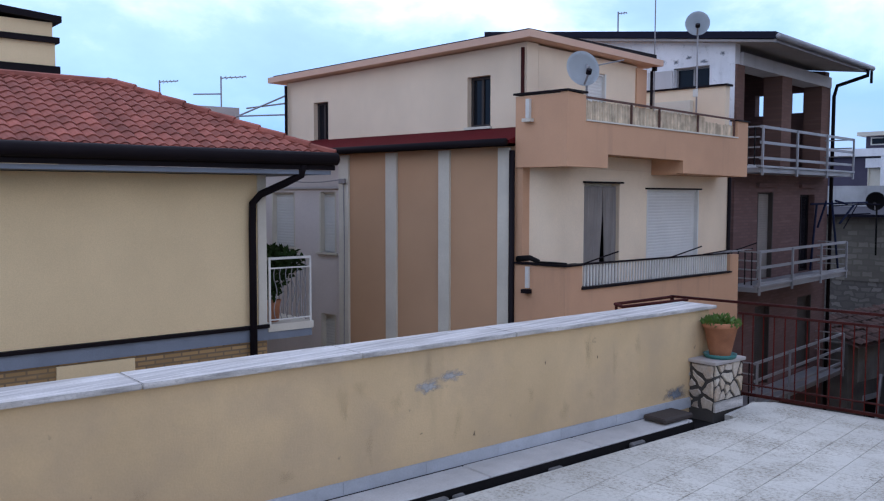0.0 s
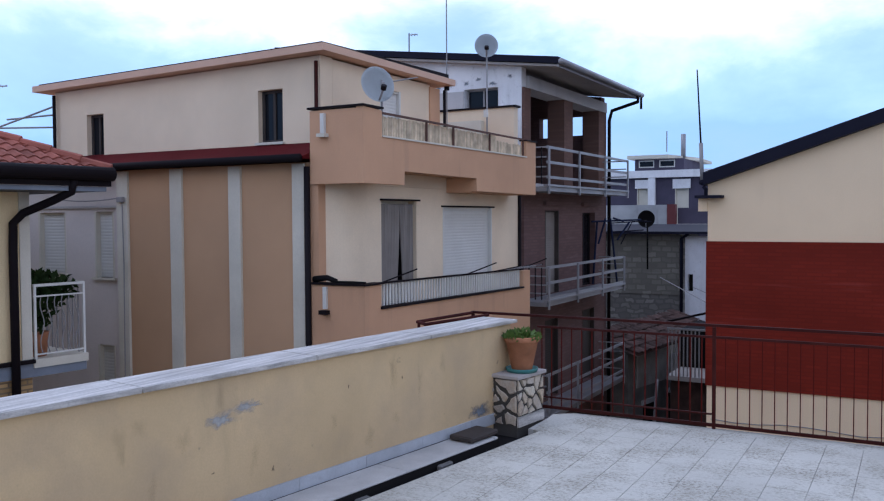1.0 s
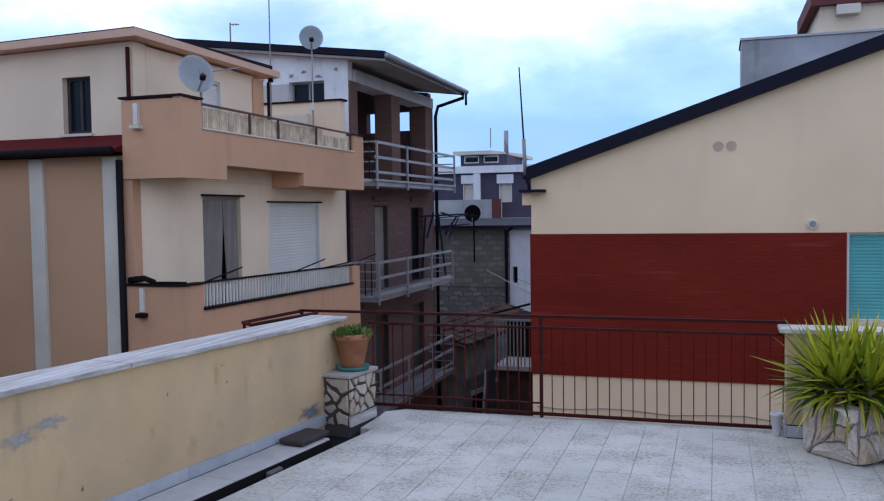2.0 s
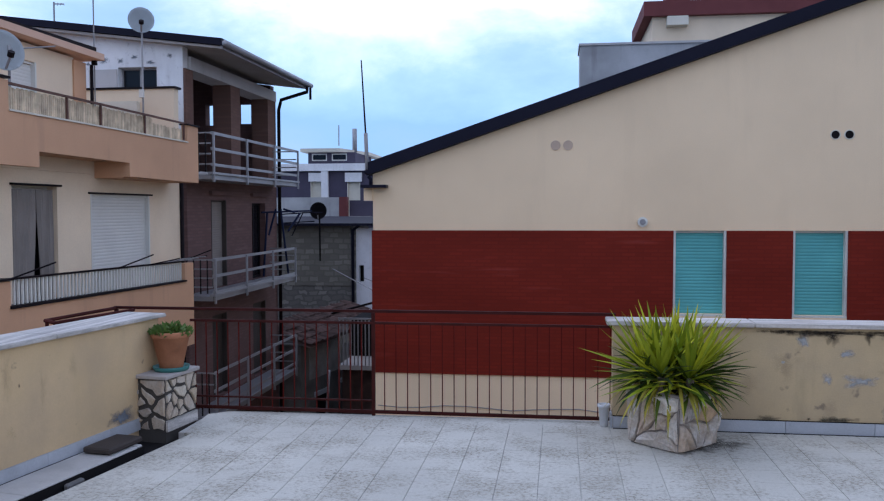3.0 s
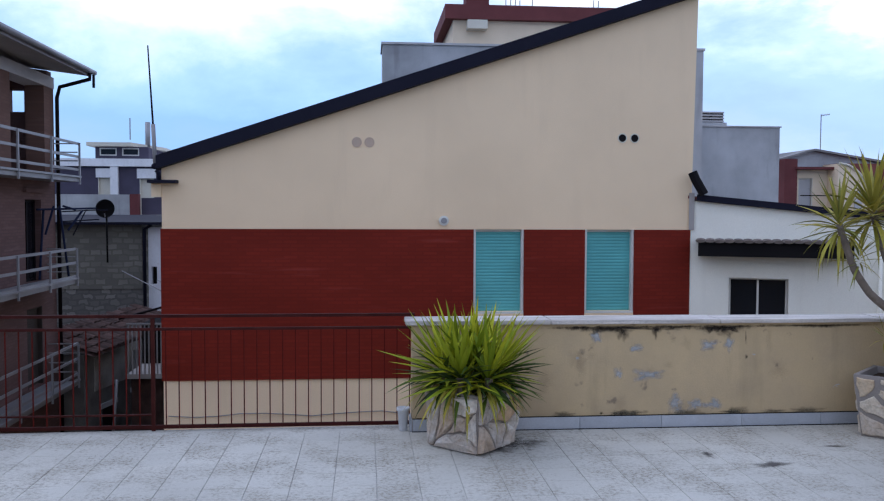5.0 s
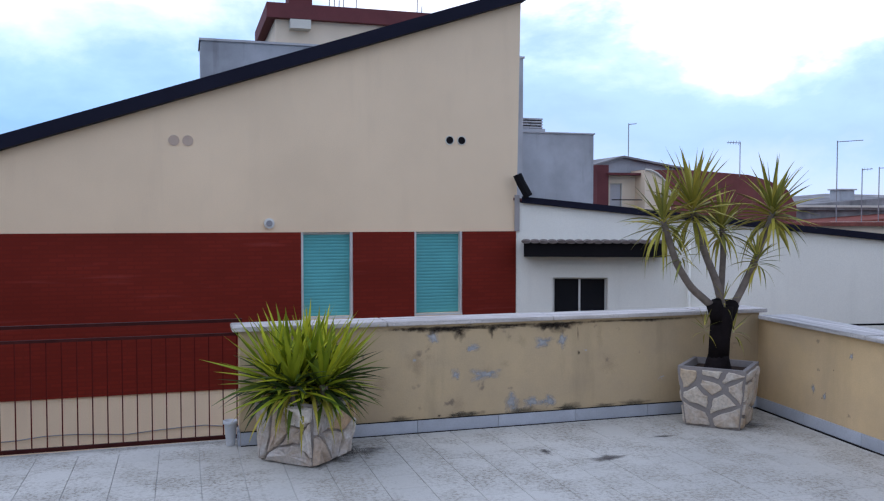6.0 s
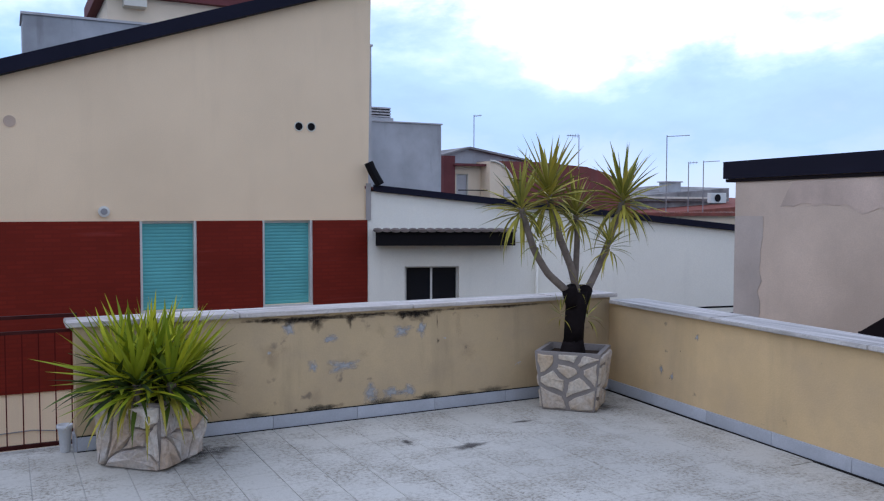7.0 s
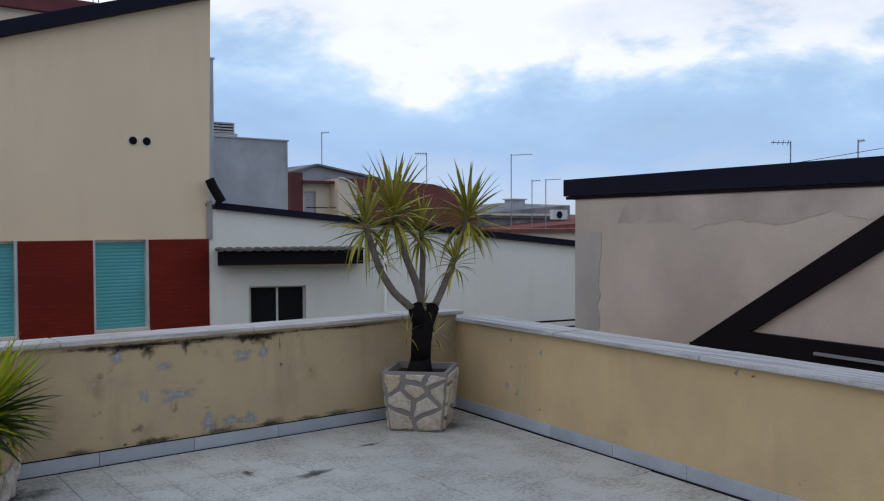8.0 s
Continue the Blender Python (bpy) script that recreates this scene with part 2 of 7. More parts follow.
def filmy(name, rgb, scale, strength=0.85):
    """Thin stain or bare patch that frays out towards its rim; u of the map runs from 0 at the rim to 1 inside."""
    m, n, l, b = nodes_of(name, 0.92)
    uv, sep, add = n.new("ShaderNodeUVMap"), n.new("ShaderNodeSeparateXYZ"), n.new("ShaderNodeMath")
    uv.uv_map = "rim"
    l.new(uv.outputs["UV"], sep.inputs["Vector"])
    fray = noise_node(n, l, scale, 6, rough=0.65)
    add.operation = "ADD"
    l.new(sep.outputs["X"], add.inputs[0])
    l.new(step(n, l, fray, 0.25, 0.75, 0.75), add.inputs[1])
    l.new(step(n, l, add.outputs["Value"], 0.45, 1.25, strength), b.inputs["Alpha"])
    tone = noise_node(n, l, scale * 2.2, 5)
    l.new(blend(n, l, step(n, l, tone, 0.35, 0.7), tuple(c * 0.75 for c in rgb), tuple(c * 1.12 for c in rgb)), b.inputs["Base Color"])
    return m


def glass_dark(name):
    m, n, l, b = nodes_of(name, 0.08)
    b.inputs["Base Color"].default_value = (0.010, 0.012, 0.017, 1)
    b.inputs["Specular IOR Level"].default_value = 0.15
    return m


# one yellow paint: east toned lighter, north darker, to carry the light on each
M_PARAPET = peeling("worn_yellow_paint", (0.64, 0.475, 0.27), (0.46, 0.47, 0.47), 0.3, 0.72)
M_PARAPET_E = peeling("lit_yellow_paint", (0.70, 0.515, 0.275), (0.46, 0.44, 0.40), 0.25, 0.74)
M_PARAPET_N = peeling("shaded_flaking_yellow_paint", (0.56, 0.43, 0.25), (0.47, 0.50, 0.52), 0.5, 0.68)
M_PALE = material("pale_yellow_plaster", (0.80, 0.625, 0.365), vary=0.05, scale=0.8)
M_PEACH = material("peach_plaster", (0.61, 0.36, 0.215), vary=0.06, scale=0.9, streak=0.25)
M_EAVE = material("pinkish_eaves_paint", (0.68, 0.45, 0.33), vary=0.05)
M_COLUMN = coursed("tan_brown_brick", (0.17, 0.098, 0.078), (0.155, 0.093, 0.076), 0.25, 0.07, vary=0.1, axis="Y")
M_TAN = material("tan_plaster", (0.56, 0.35, 0.205), vary=0.06, scale=0.7)
M_CREAM = material("cream_plaster", (0.83, 0.685, 0.50), vary=0.06, scale=0.8, streak=0.04)
M_PILASTER = material("grey_cream_paint", (0.67, 0.63, 0.53), vary=0.06)
M_BEIGE = material("beige_plaster", (0.89, 0.69, 0.455), vary=0.05, scale=0.45, streak=0.10, dirt=(0.45, 0.33, 0.22))
M_WHITE = material("white_plaster", (0.90, 0.88, 0.77), vary=0.03, scale=0.7, streak=0.09)
M_WHITEWASH = material("stained_whitewash", (0.80, 0.80, 0.81), vary=0.08, scale=1.4, specks=0.5, streak=0.2)
M_GREYPL = material("grey_plaster", (0.53, 0.51, 0.50), vary=0.08, scale=0.9, streak=0.25)
M_PINK = material("unpainted_pinkish_render", (0.65, 0.535, 0.43), vary=0.13, scale=0.9, streak=0.1)
M_CEMENT = material("smooth_grey_cement", (0.40, 0.37, 0.35), vary=0.1, scale=1.2)
M_CONC = material("weathered_concrete", (0.47, 0.475, 0.48), vary=0.2, scale=0.7, streak=0.5, specks=0.25)
M_BROWN = coursed("brown_brick", (0.17, 0.104, 0.098), (0.150, 0.096, 0.091), 0.25, 0.07, vary=0.12, axis="Y")
M_BROWN_X = coursed("brown_brick_side", (0.17, 0.104, 0.098), (0.150, 0.096, 0.091), 0.25, 0.07, vary=0.12)
M_RED = coursed("red_brick", (0.195, 0.021, 0.011), (0.165, 0.019, 0.011), 0.25, 0.065, 0.6, 0.10)
M_OCHREBRICK = coursed("ochre_brick", (0.40, 0.26, 0.12), (0.20, 0.15, 0.10), 0.25, 0.065, axis="Y")
M_RUBBLE = coursed("old_stone_blocks", (0.20, 0.185, 0.165), (0.125, 0.117, 0.105), 0.36, 0.20, 0.95, 0.3, 0.035, wobble=0.34)
M_MARBLE = veined("streaked_grey_marble", (0.57, 0.55, 0.52), (11.0, 0.5, 9.0))
M_MARBLE_X = veined("streaked_pale_marble", (0.62, 0.58, 0.535), (0.5, 9.0, 9.0))
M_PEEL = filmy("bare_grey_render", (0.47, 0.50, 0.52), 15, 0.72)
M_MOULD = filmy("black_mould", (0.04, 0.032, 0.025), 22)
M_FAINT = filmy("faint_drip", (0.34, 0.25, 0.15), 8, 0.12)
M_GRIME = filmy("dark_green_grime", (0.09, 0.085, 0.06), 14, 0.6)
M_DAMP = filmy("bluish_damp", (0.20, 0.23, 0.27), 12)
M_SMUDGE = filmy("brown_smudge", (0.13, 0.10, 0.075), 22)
M_SKIRT = material("bluish_white_skirting", (0.47, 0.50, 0.54), 0.6, vary=0.1, scale=3.0, piece=0.08, specks=0.2)
M_TILE = weathered_floor("weathered_terrace_tile", (0.550, 0.537, 0.477))
def patchy_grout(name, dark, pale):
    """Joints that are open and dark in places and filled with pale dust in others."""
    m, n, l, b = nodes_of(name, 0.95)
    broad, dots = noise_node(n, l, 0.45, 4), noise_node(n, l, 16, 5, rough=0.7)
    mix = n.new("ShaderNodeMath")
    mix.operation = "MULTIPLY_ADD"
    mix.inputs[1].default_value = 0.7
    l.new(dots, mix.inputs[0])
    l.new(broad, mix.inputs[2])
    l.new(blend(n, l, step(n, l, mix.outputs["Value"], 0.60, 0.86), dark, pale), b.inputs["Base Color"])
    return m


M_GROUT = patchy_grout("patchy_grout", (0.12, 0.113, 0.105), (0.45, 0.44, 0.41))
M_GREYPINK = material("pale_pinkish_grey_plaster", (0.70, 0.64, 0.60), vary=0.06, scale=0.8, streak=0.08)
M_WETSTONE = material("wet_dark_stone", (0.15, 0.148, 0.145), 0.7, vary=0.3, scale=5)
# near-black for the gutter and for thin strips along kerb and skirting
M_GAPDARK = material("near_black_gap", (0.018, 0.017, 0.018), 0.9)
M_DARK = material("dark_brown_metal", (0.012, 0.009, 0.011), 0.6, bump=0.05)
M_NAVY = material("dark_slate_metal", (0.014, 0.014, 0.026), 0.6, bump=0.05)
M_NAVYB = material("dark_blue_enamel", (0.012, 0.018, 0.05), 0.5, bump=0.05)
M_RAIL = material("rusty_brown_paint", (0.052, 0.0125, 0.0105), 0.65, vary=0.25, scale=6, piece=0.15)
M_GALV = material("grey_galvanised_metal", (0.33, 0.33, 0.345), 0.5, metal=0.4, bump=0.05)
M_GALVD = material("dull_grey_rail_paint", (0.30, 0.29, 0.29), 0.6)
M_WMETAL = material("white_painted_metal", (0.70, 0.69, 0.64), 0.5, bump=0.05)
M_SHUTTER = material("white_roller_shutter", (0.70, 0.70, 0.66), 0.55, vary=0.05, bump=0.05)
M_TEAL = material("teal_roller_shutter", (0.13, 0.44, 0.44), 0.5, vary=0.08, bump=0.05)
M_GLASS = glass_dark("dark_window_glass")
# black things; also sheets that stand for the dark inside rooms and openings
M_BLACK = material("flat_black", (0.012, 0.011, 0.012), 0.9)
M_ROOF = material("terracotta_roof_tile", (0.28, 0.088, 0.062), 0.8, vary=0.2, scale=3, piece=0.25, specks=0.3, dirt=(0.10, 0.06, 0.05))
M_OLDROOF = material("mossy_old_roof_tile", (0.075, 0.045, 0.038), 0.9, vary=0.3, scale=4, piece=0.35)
M_ROOFRED = material("dark_red_roof_sheet", (0.095, 0.009, 0.011), 0.85)
M_MAROON = material("maroon_plaster", (0.15, 0.045, 0.045), 0.8)
M_BARREL = material("rust_red_barrel_roof", (0.20, 0.06, 0.05), 0.7, vary=0.15, streak=0.3)
M_BLUEGREY = material("blue_grey_band", (0.22, 0.25, 0.30), 0.8)
M_ASPHALT = material("asphalt", (0.05, 0.05, 0.05), 0.9)
M_TERRA = material("terracotta_pot", (0.38, 0.165, 0.085), 0.8, vary=0.15, scale=8, specks=0.25)
M_GREENDISH = material("green_plastic_saucer", (0.06, 0.20, 0.19), 0.5)
M_SOIL = material("potting_soil", (0.05, 0.035, 0.025), 0.95)
M_STONE = stone_mix("split_stone", (0.62, 0.57, 0.48), (0.52, 0.46, 0.38), (0.40, 0.38, 0.36))
M_STONEB = stone_mix("rust_stained_split_stone", (0.84, 0.80, 0.72), (0.50, 0.475, 0.45), (0.66, 0.46, 0.27))
# mossy damp colour, used for the planters' painted contact shade as well
M_STAIN = filmy("damp_mossy_stain_and_shade", (0.12, 0.11, 0.10), 9)
M_MORTARM = material("stained_mortar", (0.29, 0.26, 0.235), 0.95, vary=0.3, scale=9)
M_STONEW = stone_mix("pale_split_stone", (0.66, 0.60, 0.49), (0.55, 0.50, 0.43), (0.62, 0.50, 0.34))
M_MORTAR = material("dark_mortar", (0.075, 0.07, 0.065), 0.95)
M_MORTARL = material("grey_mortar", (0.27, 0.245, 0.225), 0.95)
M_LEAF = leafy("bright_yucca_leaf", (0.52, 0.52, 0.018), (0.17, 0.24, 0.008), 0.62)
# green of older blades, darkened further to carry the crown's inner shade
M_LEAFD = leafy("deep_green_shaded_leaf", (0.09, 0.14, 0.008), (0.014, 0.030, 0.003), 0.62)
M_LEAFP = leafy("yucca_leaf", (0.52, 0.43, 0.07), (0.17, 0.19, 0.035))
M_LEAFY = leafy("yellowing_leaf", (0.46, 0.39, 0.05), (0.24, 0.23, 0.03), 0.62)
M_HERB = leafy("small_green_leaf", (0.11, 0.18, 0.035), (0.025, 0.07, 0.012))
M_BARK = material("grey_brown_bark", (0.20, 0.165, 0.135), 0.9, vary=0.2, scale=12, bump=0.6, grain=40)
M_BARKD = material("blackened_trunk", (0.013, 0.010, 0.010), 0.9, vary=0.2, scale=8, bump=0.7, grain=30)
M_DISH = material("pale_grey_dish", (0.50, 0.54, 0.56), 0.5, bump=0.03)
M_CURTAIN = material("grey_curtain_cloth", (0.26, 0.235, 0.215), 0.9)
M_PURPLE = material("slate_purple_wall", (0.075, 0.066, 0.10), 0.8)
M_PLUG = material("tan_plug", (0.54, 0.41, 0.31))
M_AWTILE = material("grey_brown_awning_tile", (0.20, 0.165, 0.145), 0.9, vary=0.25, scale=5, piece=0.2)
M_KERB = material("pale_cement_kerb", (0.52, 0.51, 0.49), 0.85, vary=0.14, scale=2.2, specks=0.35, dirt=(0.20, 0.19, 0.18))
M_BALUSTER = material("red_brown_bar_paint", (0.098, 0.0115, 0.0085), 0.9, vary=0.2, scale=6)
M_RUSTRAIL = material("rust_brown_thin_rail", (0.13, 0.07, 0.055), 0.7, vary=0.25, scale=6)
M_PINKPALE = material("pale_pinkish_render", (0.64, 0.52, 0.43), vary=0.10, scale=1.4)
M_LICHEN = material("lichen_grey_concrete", (0.27, 0.26, 0.25), 0.9, vary=0.3, scale=1.2, specks=0.5, streak=0.3)
M_WOOD = material("dark_wet_plank", (0.062, 0.052, 0.047), 0.8)
M_PVC = material("white_plastic_box", (0.62, 0.64, 0.66), 0.5)


# ---- builders ----
def box(bm, x0, x1, y0, y1, z0, z1, m=None):
    vs = [bm.verts.new((x, y, z)) for x in (x0, x1) for y in (y0, y1) for z in (z0, z1)]
    if m is not None:
        for v in vs:
            v.co = m @ v.co
    for f in ((0, 1, 3, 2), (4, 6, 7, 5), (0, 4, 5, 1), (2, 3, 7, 6), (0, 2, 6, 4), (1, 5, 7, 3)):
        bm.faces.new([vs[i] for i in f])
    return vs


def world_of(ob):
    w = Matrix.Identity(4)
    while ob is not None:
        w = (ob.matrix_parent_inverse if ob.parent is not None else Matrix.Identity(4)) @ ob.matrix_basis @ w
        ob = ob.parent
    return w


def under(ob, parent):
    ob.parent = parent
    ob.matrix_parent_inverse = world_of(parent).inverted()
    return ob


def part(name, bm, mat, parent=None, label="", smooth=False, weld=False):
    if weld:
        bmesh.ops.remove_doubles(bm, verts=bm.verts, dist=1e-4)
    bmesh.ops.recalc_face_normals(bm, faces=bm.faces)
    me = bpy.data.meshes.new(name)
    bm.to_mesh(me)
    bm.free()
    me.materials.append(mat)
    if smooth:
        me.shade_smooth()
    ob = new(name, me)
    if parent is not None:
        under(ob, parent)
    if label:
        ob["label"] = label
    return ob


def boxpart(name, dims, mat, parent=None, label="", m=None, bevel=0.0):
    bm = bmesh.new()
    box(bm, *dims, m=m)
    if bevel:
        bmesh.ops.bevel(bm, geom=bm.edges[:], offset=bevel, segments=1, affect="EDGES")
    return part(name, bm, mat, parent, label)


def thing(name, label, category, at=(0, 0, 0), group="", kind=""):
    e = new(name)
    e.empty_display_size = 0.2
    e.matrix_basis = Matrix.Translation(at)
    return tagged(e, label, category, group, kind)


def subgroup(name, label, at, parent):
    """A part made of several pieces."""
    e = new(name)
    e.empty_display_size = 0.2
    e.matrix_basis = Matrix.Translation(at)
    e["label"] = label
    return under(e, parent)


def prism(bm, pts, h0, h1):
    """A slab over the plan polygon pts, from h0 to h1; a height may be a function of x, y."""
    f0 = h0 if callable(h0) else (lambda x, y: h0)
    f1 = h1 if callable(h1) else (lambda x, y: h1)
    a = [bm.verts.new((x, y, f0(x, y))) for x, y in pts]
    b = [bm.verts.new((x, y, f1(x, y))) for x, y in pts]
    n = len(pts)
    bm.faces.new(a[::-1])
    bm.faces.new(b)
    for i in range(n):
        bm.faces.new((a[i], a[(i + 1) % n], b[(i + 1) % n], b[i]))


def sheet(bm, pts, m, depth):
    """A plate with the outline pts (s, z), from out 0 back to out -depth, in the wall frame m."""
    a = [bm.verts.new(m @ Vector((s, 0, z))) for s, z in pts]
    b = [bm.verts.new(m @ Vector((s, -depth, z))) for s, z in pts]
    n = len(pts)
    bm.faces.new(a)
    bm.faces.new(b[::-1])
    for i in range(n):
        bm.faces.new((a[i], b[i], b[(i + 1) % n], a[(i + 1) % n]))


def wall_frame(o, d, n):
    """Local (s along the wall, out towards its front, z) to the world."""
    m = Matrix.Identity(4)
    m[0][0], m[1][0], m[0][1], m[1][1] = d[0], d[1], n[0], n[1]
    m[0][3], m[1][3] = o[0], o[1]
    return m


def pierced(bm, m, s0, s1, z0, z1, depth, holes=()):
    """A wall of that depth behind out 0, with rectangular openings (s0, s1, z0, z1) through it."""
    us = sorted({s0, s1, *[v for h in holes for v in h[:2] if s0 < v < s1]})
    ws = sorted({z0, z1, *[v for h in holes for v in h[2:] if z0 < v < z1]})
    solid = lambda i, j: 0 <= i < len(us) - 1 and 0 <= j < len(ws) - 1 and not any(
        h[0] < (us[i] + us[i + 1]) / 2 < h[1] and h[2] < (ws[j] + ws[j + 1]) / 2 < h[3] for h in holes)
    made = {}

    def at(i, j, o):
        if (i, j, o) not in made:
            made[i, j, o] = bm.verts.new(m @ Vector((us[i], o, ws[j])))
        return made[i, j, o]
    for i in range(len(us) - 1):
        for j in range(len(ws) - 1):
            if not solid(i, j):
                continue
            for o in (0.0, -depth):
                bm.faces.new((at(i, j, o), at(i + 1, j, o), at(i + 1, j + 1, o), at(i, j + 1, o)))
            for di, dj, (a, b), (c, e) in ((-1, 0, (0, 0), (0, 1)), (1, 0, (1, 0), (1, 1)), (0, -1, (0, 0), (1, 0)), (0, 1, (0, 1), (1, 1))):
                if not solid(i + di, j + dj):
                    bm.faces.new((at(i + a, j + b, 0.0), at(i + c, j + e, 0.0), at(i + c, j + e, -depth), at(i + a, j + b, -depth)))


def tube(bm, pts, r, sides=8, r2=None):
    """A round bar through the points, tapered from r to r2."""
    pts = [Vector(p) for p in pts]
    r2 = r if r2 is None else r2
    rings, u = [], None
    for i, p in enumerate(pts):
        d = (pts[min(i + 1, len(pts) - 1)] - pts[max(i - 1, 0)]).normalized()
        u = d.cross(Vector((0, 0, 1))) if u is None else u - d * u.dot(d)
        u = u.normalized() if u.length > 1e-4 else Vector((1, 0, 0))
        v = d.cross(u)
        rr = r + (r2 - r) * i / max(1, len(pts) - 1)
        rings.append([bm.verts.new(p + (u * math.cos(k * math.tau / sides) + v * math.sin(k * math.tau / sides)) * rr) for k in range(sides)])
    for a, b in zip(rings, rings[1:]):
        for k in range(sides):
            bm.faces.new((a[k], a[(k + 1) % sides], b[(k + 1) % sides], b[k]))
    bm.faces.new(rings[0][::-1])
    bm.faces.new(rings[-1])


def tubepart(name, pts, r, mat, parent=None, label="", sides=8, r2=None):
    bm = bmesh.new()
    tube(bm, pts, r, sides, r2)
    return part(name, bm, mat, parent, label, smooth=sides > 6)


def slats(bm, m, s0, s1, z0, z1, out, pitch=0.055, bulge=0.007):
    """A roller shutter's curtain: rows of slightly bulging slats."""
    n = max(2, round((z1 - z0) / pitch))
    rows = []
    for i in range(n):
        za, zb = z0 + (z1 - z0) * i / n, z0 + (z1 - z0) * (i + 1) / n
        for f, o in ((0.0, 0.0), (0.12, 0.6), (0.5, 1.0), (0.88, 0.6)):
            z = za + (zb - za) * f
            rows.append([bm.verts.new(m @ Vector((s, out - bulge + bulge * o, z))) for s in (s0, s1)])
    rows.append([bm.verts.new(m @ Vector((s, out - bulge, z1))) for s in (s0, s1)])
    for a, b in zip(rows, rows[1:]):
        bm.faces.new((a[0], a[1], b[1], b[0]))


def shuttered(parent, m, s0, s1, z0, z1, mat, deep=0.10, frame_mat=None, name="window", sill=True, fr=0.04):
    """A window: frame in the reveal, roller shutter and stone sill."""
    bm = bmesh.new()
    box(bm, s0, s0 + fr, -deep - 0.05, 0.004, z0, z1, m)
    box(bm, s1 - fr, s1, -deep - 0.05, 0.004, z0, z1, m)
    box(bm, s0 + fr, s1 - fr, -deep - 0.05, -deep + 0.03, z1 - fr, z1, m)
    w = part(name, bm, frame_mat or M_PILASTER, parent)
    bm = bmesh.new()
    slats(bm, m, s0 + fr, s1 - fr, z0, z1 - fr, -deep)
    part("shutter", bm, mat, w)
    # black sheet in place of the unlit room behind
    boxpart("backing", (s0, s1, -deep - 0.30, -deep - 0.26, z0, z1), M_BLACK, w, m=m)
    if sill:
        boxpart("sill", (s0 - 0.05, s1 + 0.05, -deep, 0.05, z0 - 0.04, z0), M_PILASTER, w, m=m)
    return w


def glazed(parent, m, s0, s1, z0, z1, frame_mat, deep=0.12, bars=1, fr=0.05, sill=True, name="window", pane_mat=None):
    """A window: frame with panes of dark glass and a sill."""
    bm = bmesh.new()
    box(bm, s0, s0 + fr, -deep - 0.05, -deep, z0, z1, m)
    box(bm, s1 - fr, s1, -deep - 0.05, -deep, z0, z1, m)
    box(bm, s0 + fr, s1 - fr, -deep - 0.05, -deep, z1 - fr, z1, m)
    box(bm, s0 + fr, s1 - fr, -deep - 0.05, -deep, z0, z0 + fr, m)
    for i in range(bars):
        c = s0 + (s1 - s0) * (i + 1) / (bars + 1)
        box(bm, c - fr / 2, c + fr / 2, -deep - 0.048, -deep, z0 + fr, z1 - fr, m)
    w = part(name, bm, frame_mat, parent)
    edges = [s0 + (s1 - s0) * i / (bars + 1) for i in range(bars + 2)]
    for a, b in zip(edges, edges[1:]):
        boxpart("pane", (a + fr / 2, b - fr / 2, -deep - 0.034, -deep - 0.026, z0 + fr / 2, z1 - fr / 2), pane_mat or M_GLASS, w, m=m)
    # unlit interior given as a black sheet behind the panes
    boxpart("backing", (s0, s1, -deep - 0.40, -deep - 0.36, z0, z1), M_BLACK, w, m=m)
    if sill:
        boxpart("sill", (s0 - 0.04, s1 + 0.04, -deep, 0.05, z0 - 0.04, z0), M_PILASTER, w, m=m)
    return w


def cells(w, h, n, rng, joint):
    """Irregular stones that fill a w by h panel: polygons with a joint between them."""
    sites = []
    for _ in range(n * 30):
        p = (rng.uniform(0, w), rng.uniform(0, h))
        if all((p[0] - q[0]) ** 2 + (p[1] - q[1]) ** 2 > 0.22 * w * h / n for q in sites):
            sites.append(p)
        if len(sites) == n:
            break
    out = []
    for i, p in enumerate(sites):
        poly = [(joint * .3, joint * .3), (w - joint * .3, joint * .3), (w - joint * .3, h - joint * .3), (joint * .3, h - joint * .3)]
        for k, q in enumerate(sites):
            if k == i or not poly:
                continue
            dx, dy = q[0] - p[0], q[1] - p[1]
            L = math.hypot(dx, dy)
            nx, ny = dx / L, dy / L
            lim = (p[0] + q[0]) / 2 * nx + (p[1] + q[1]) / 2 * ny - joint / 2
            res = []
            for a, b in zip(poly, poly[1:] + poly[:1]):
                da, db = a[0] * nx + a[1] * ny - lim, b[0] * nx + b[1] * ny - lim
                if da <= 0:
                    res.append(a)
                if da * db < 0:
                    t = da / (da - db)
                    res.append((a[0] + (b[0] - a[0]) * t, a[1] + (b[1] - a[1]) * t))
            poly = res
        if len(poly) > 2:
            out.append(poly)
    return out


def ragged(poly, w, h, shift, amp):
    """The outline cut finer and bent by one field for the whole panel, so that joints keep their width."""
    out = []
    for a, b in zip(poly, poly[1:] + poly[:1]):
        for k in range(3):
            x, y = a[0] + (b[0] - a[0]) * k / 3, a[1] + (b[1] - a[1]) * k / 3
            x += amp * noise.noise(Vector((x * 11 + shift, y * 11, 1.5))) + amp * 0.5 * noise.noise(Vector((x * 27, y * 27, shift)))
            y += amp * noise.noise(Vector((x * 11, y * 11 + shift, 7.5))) + amp * 0.5 * noise.noise(Vector((x * 27 + 9, y * 27, shift)))
            out.append((min(max(x, 0.004), w - 0.004), min(max(y, 0.004), h - 0.004)))
    return out


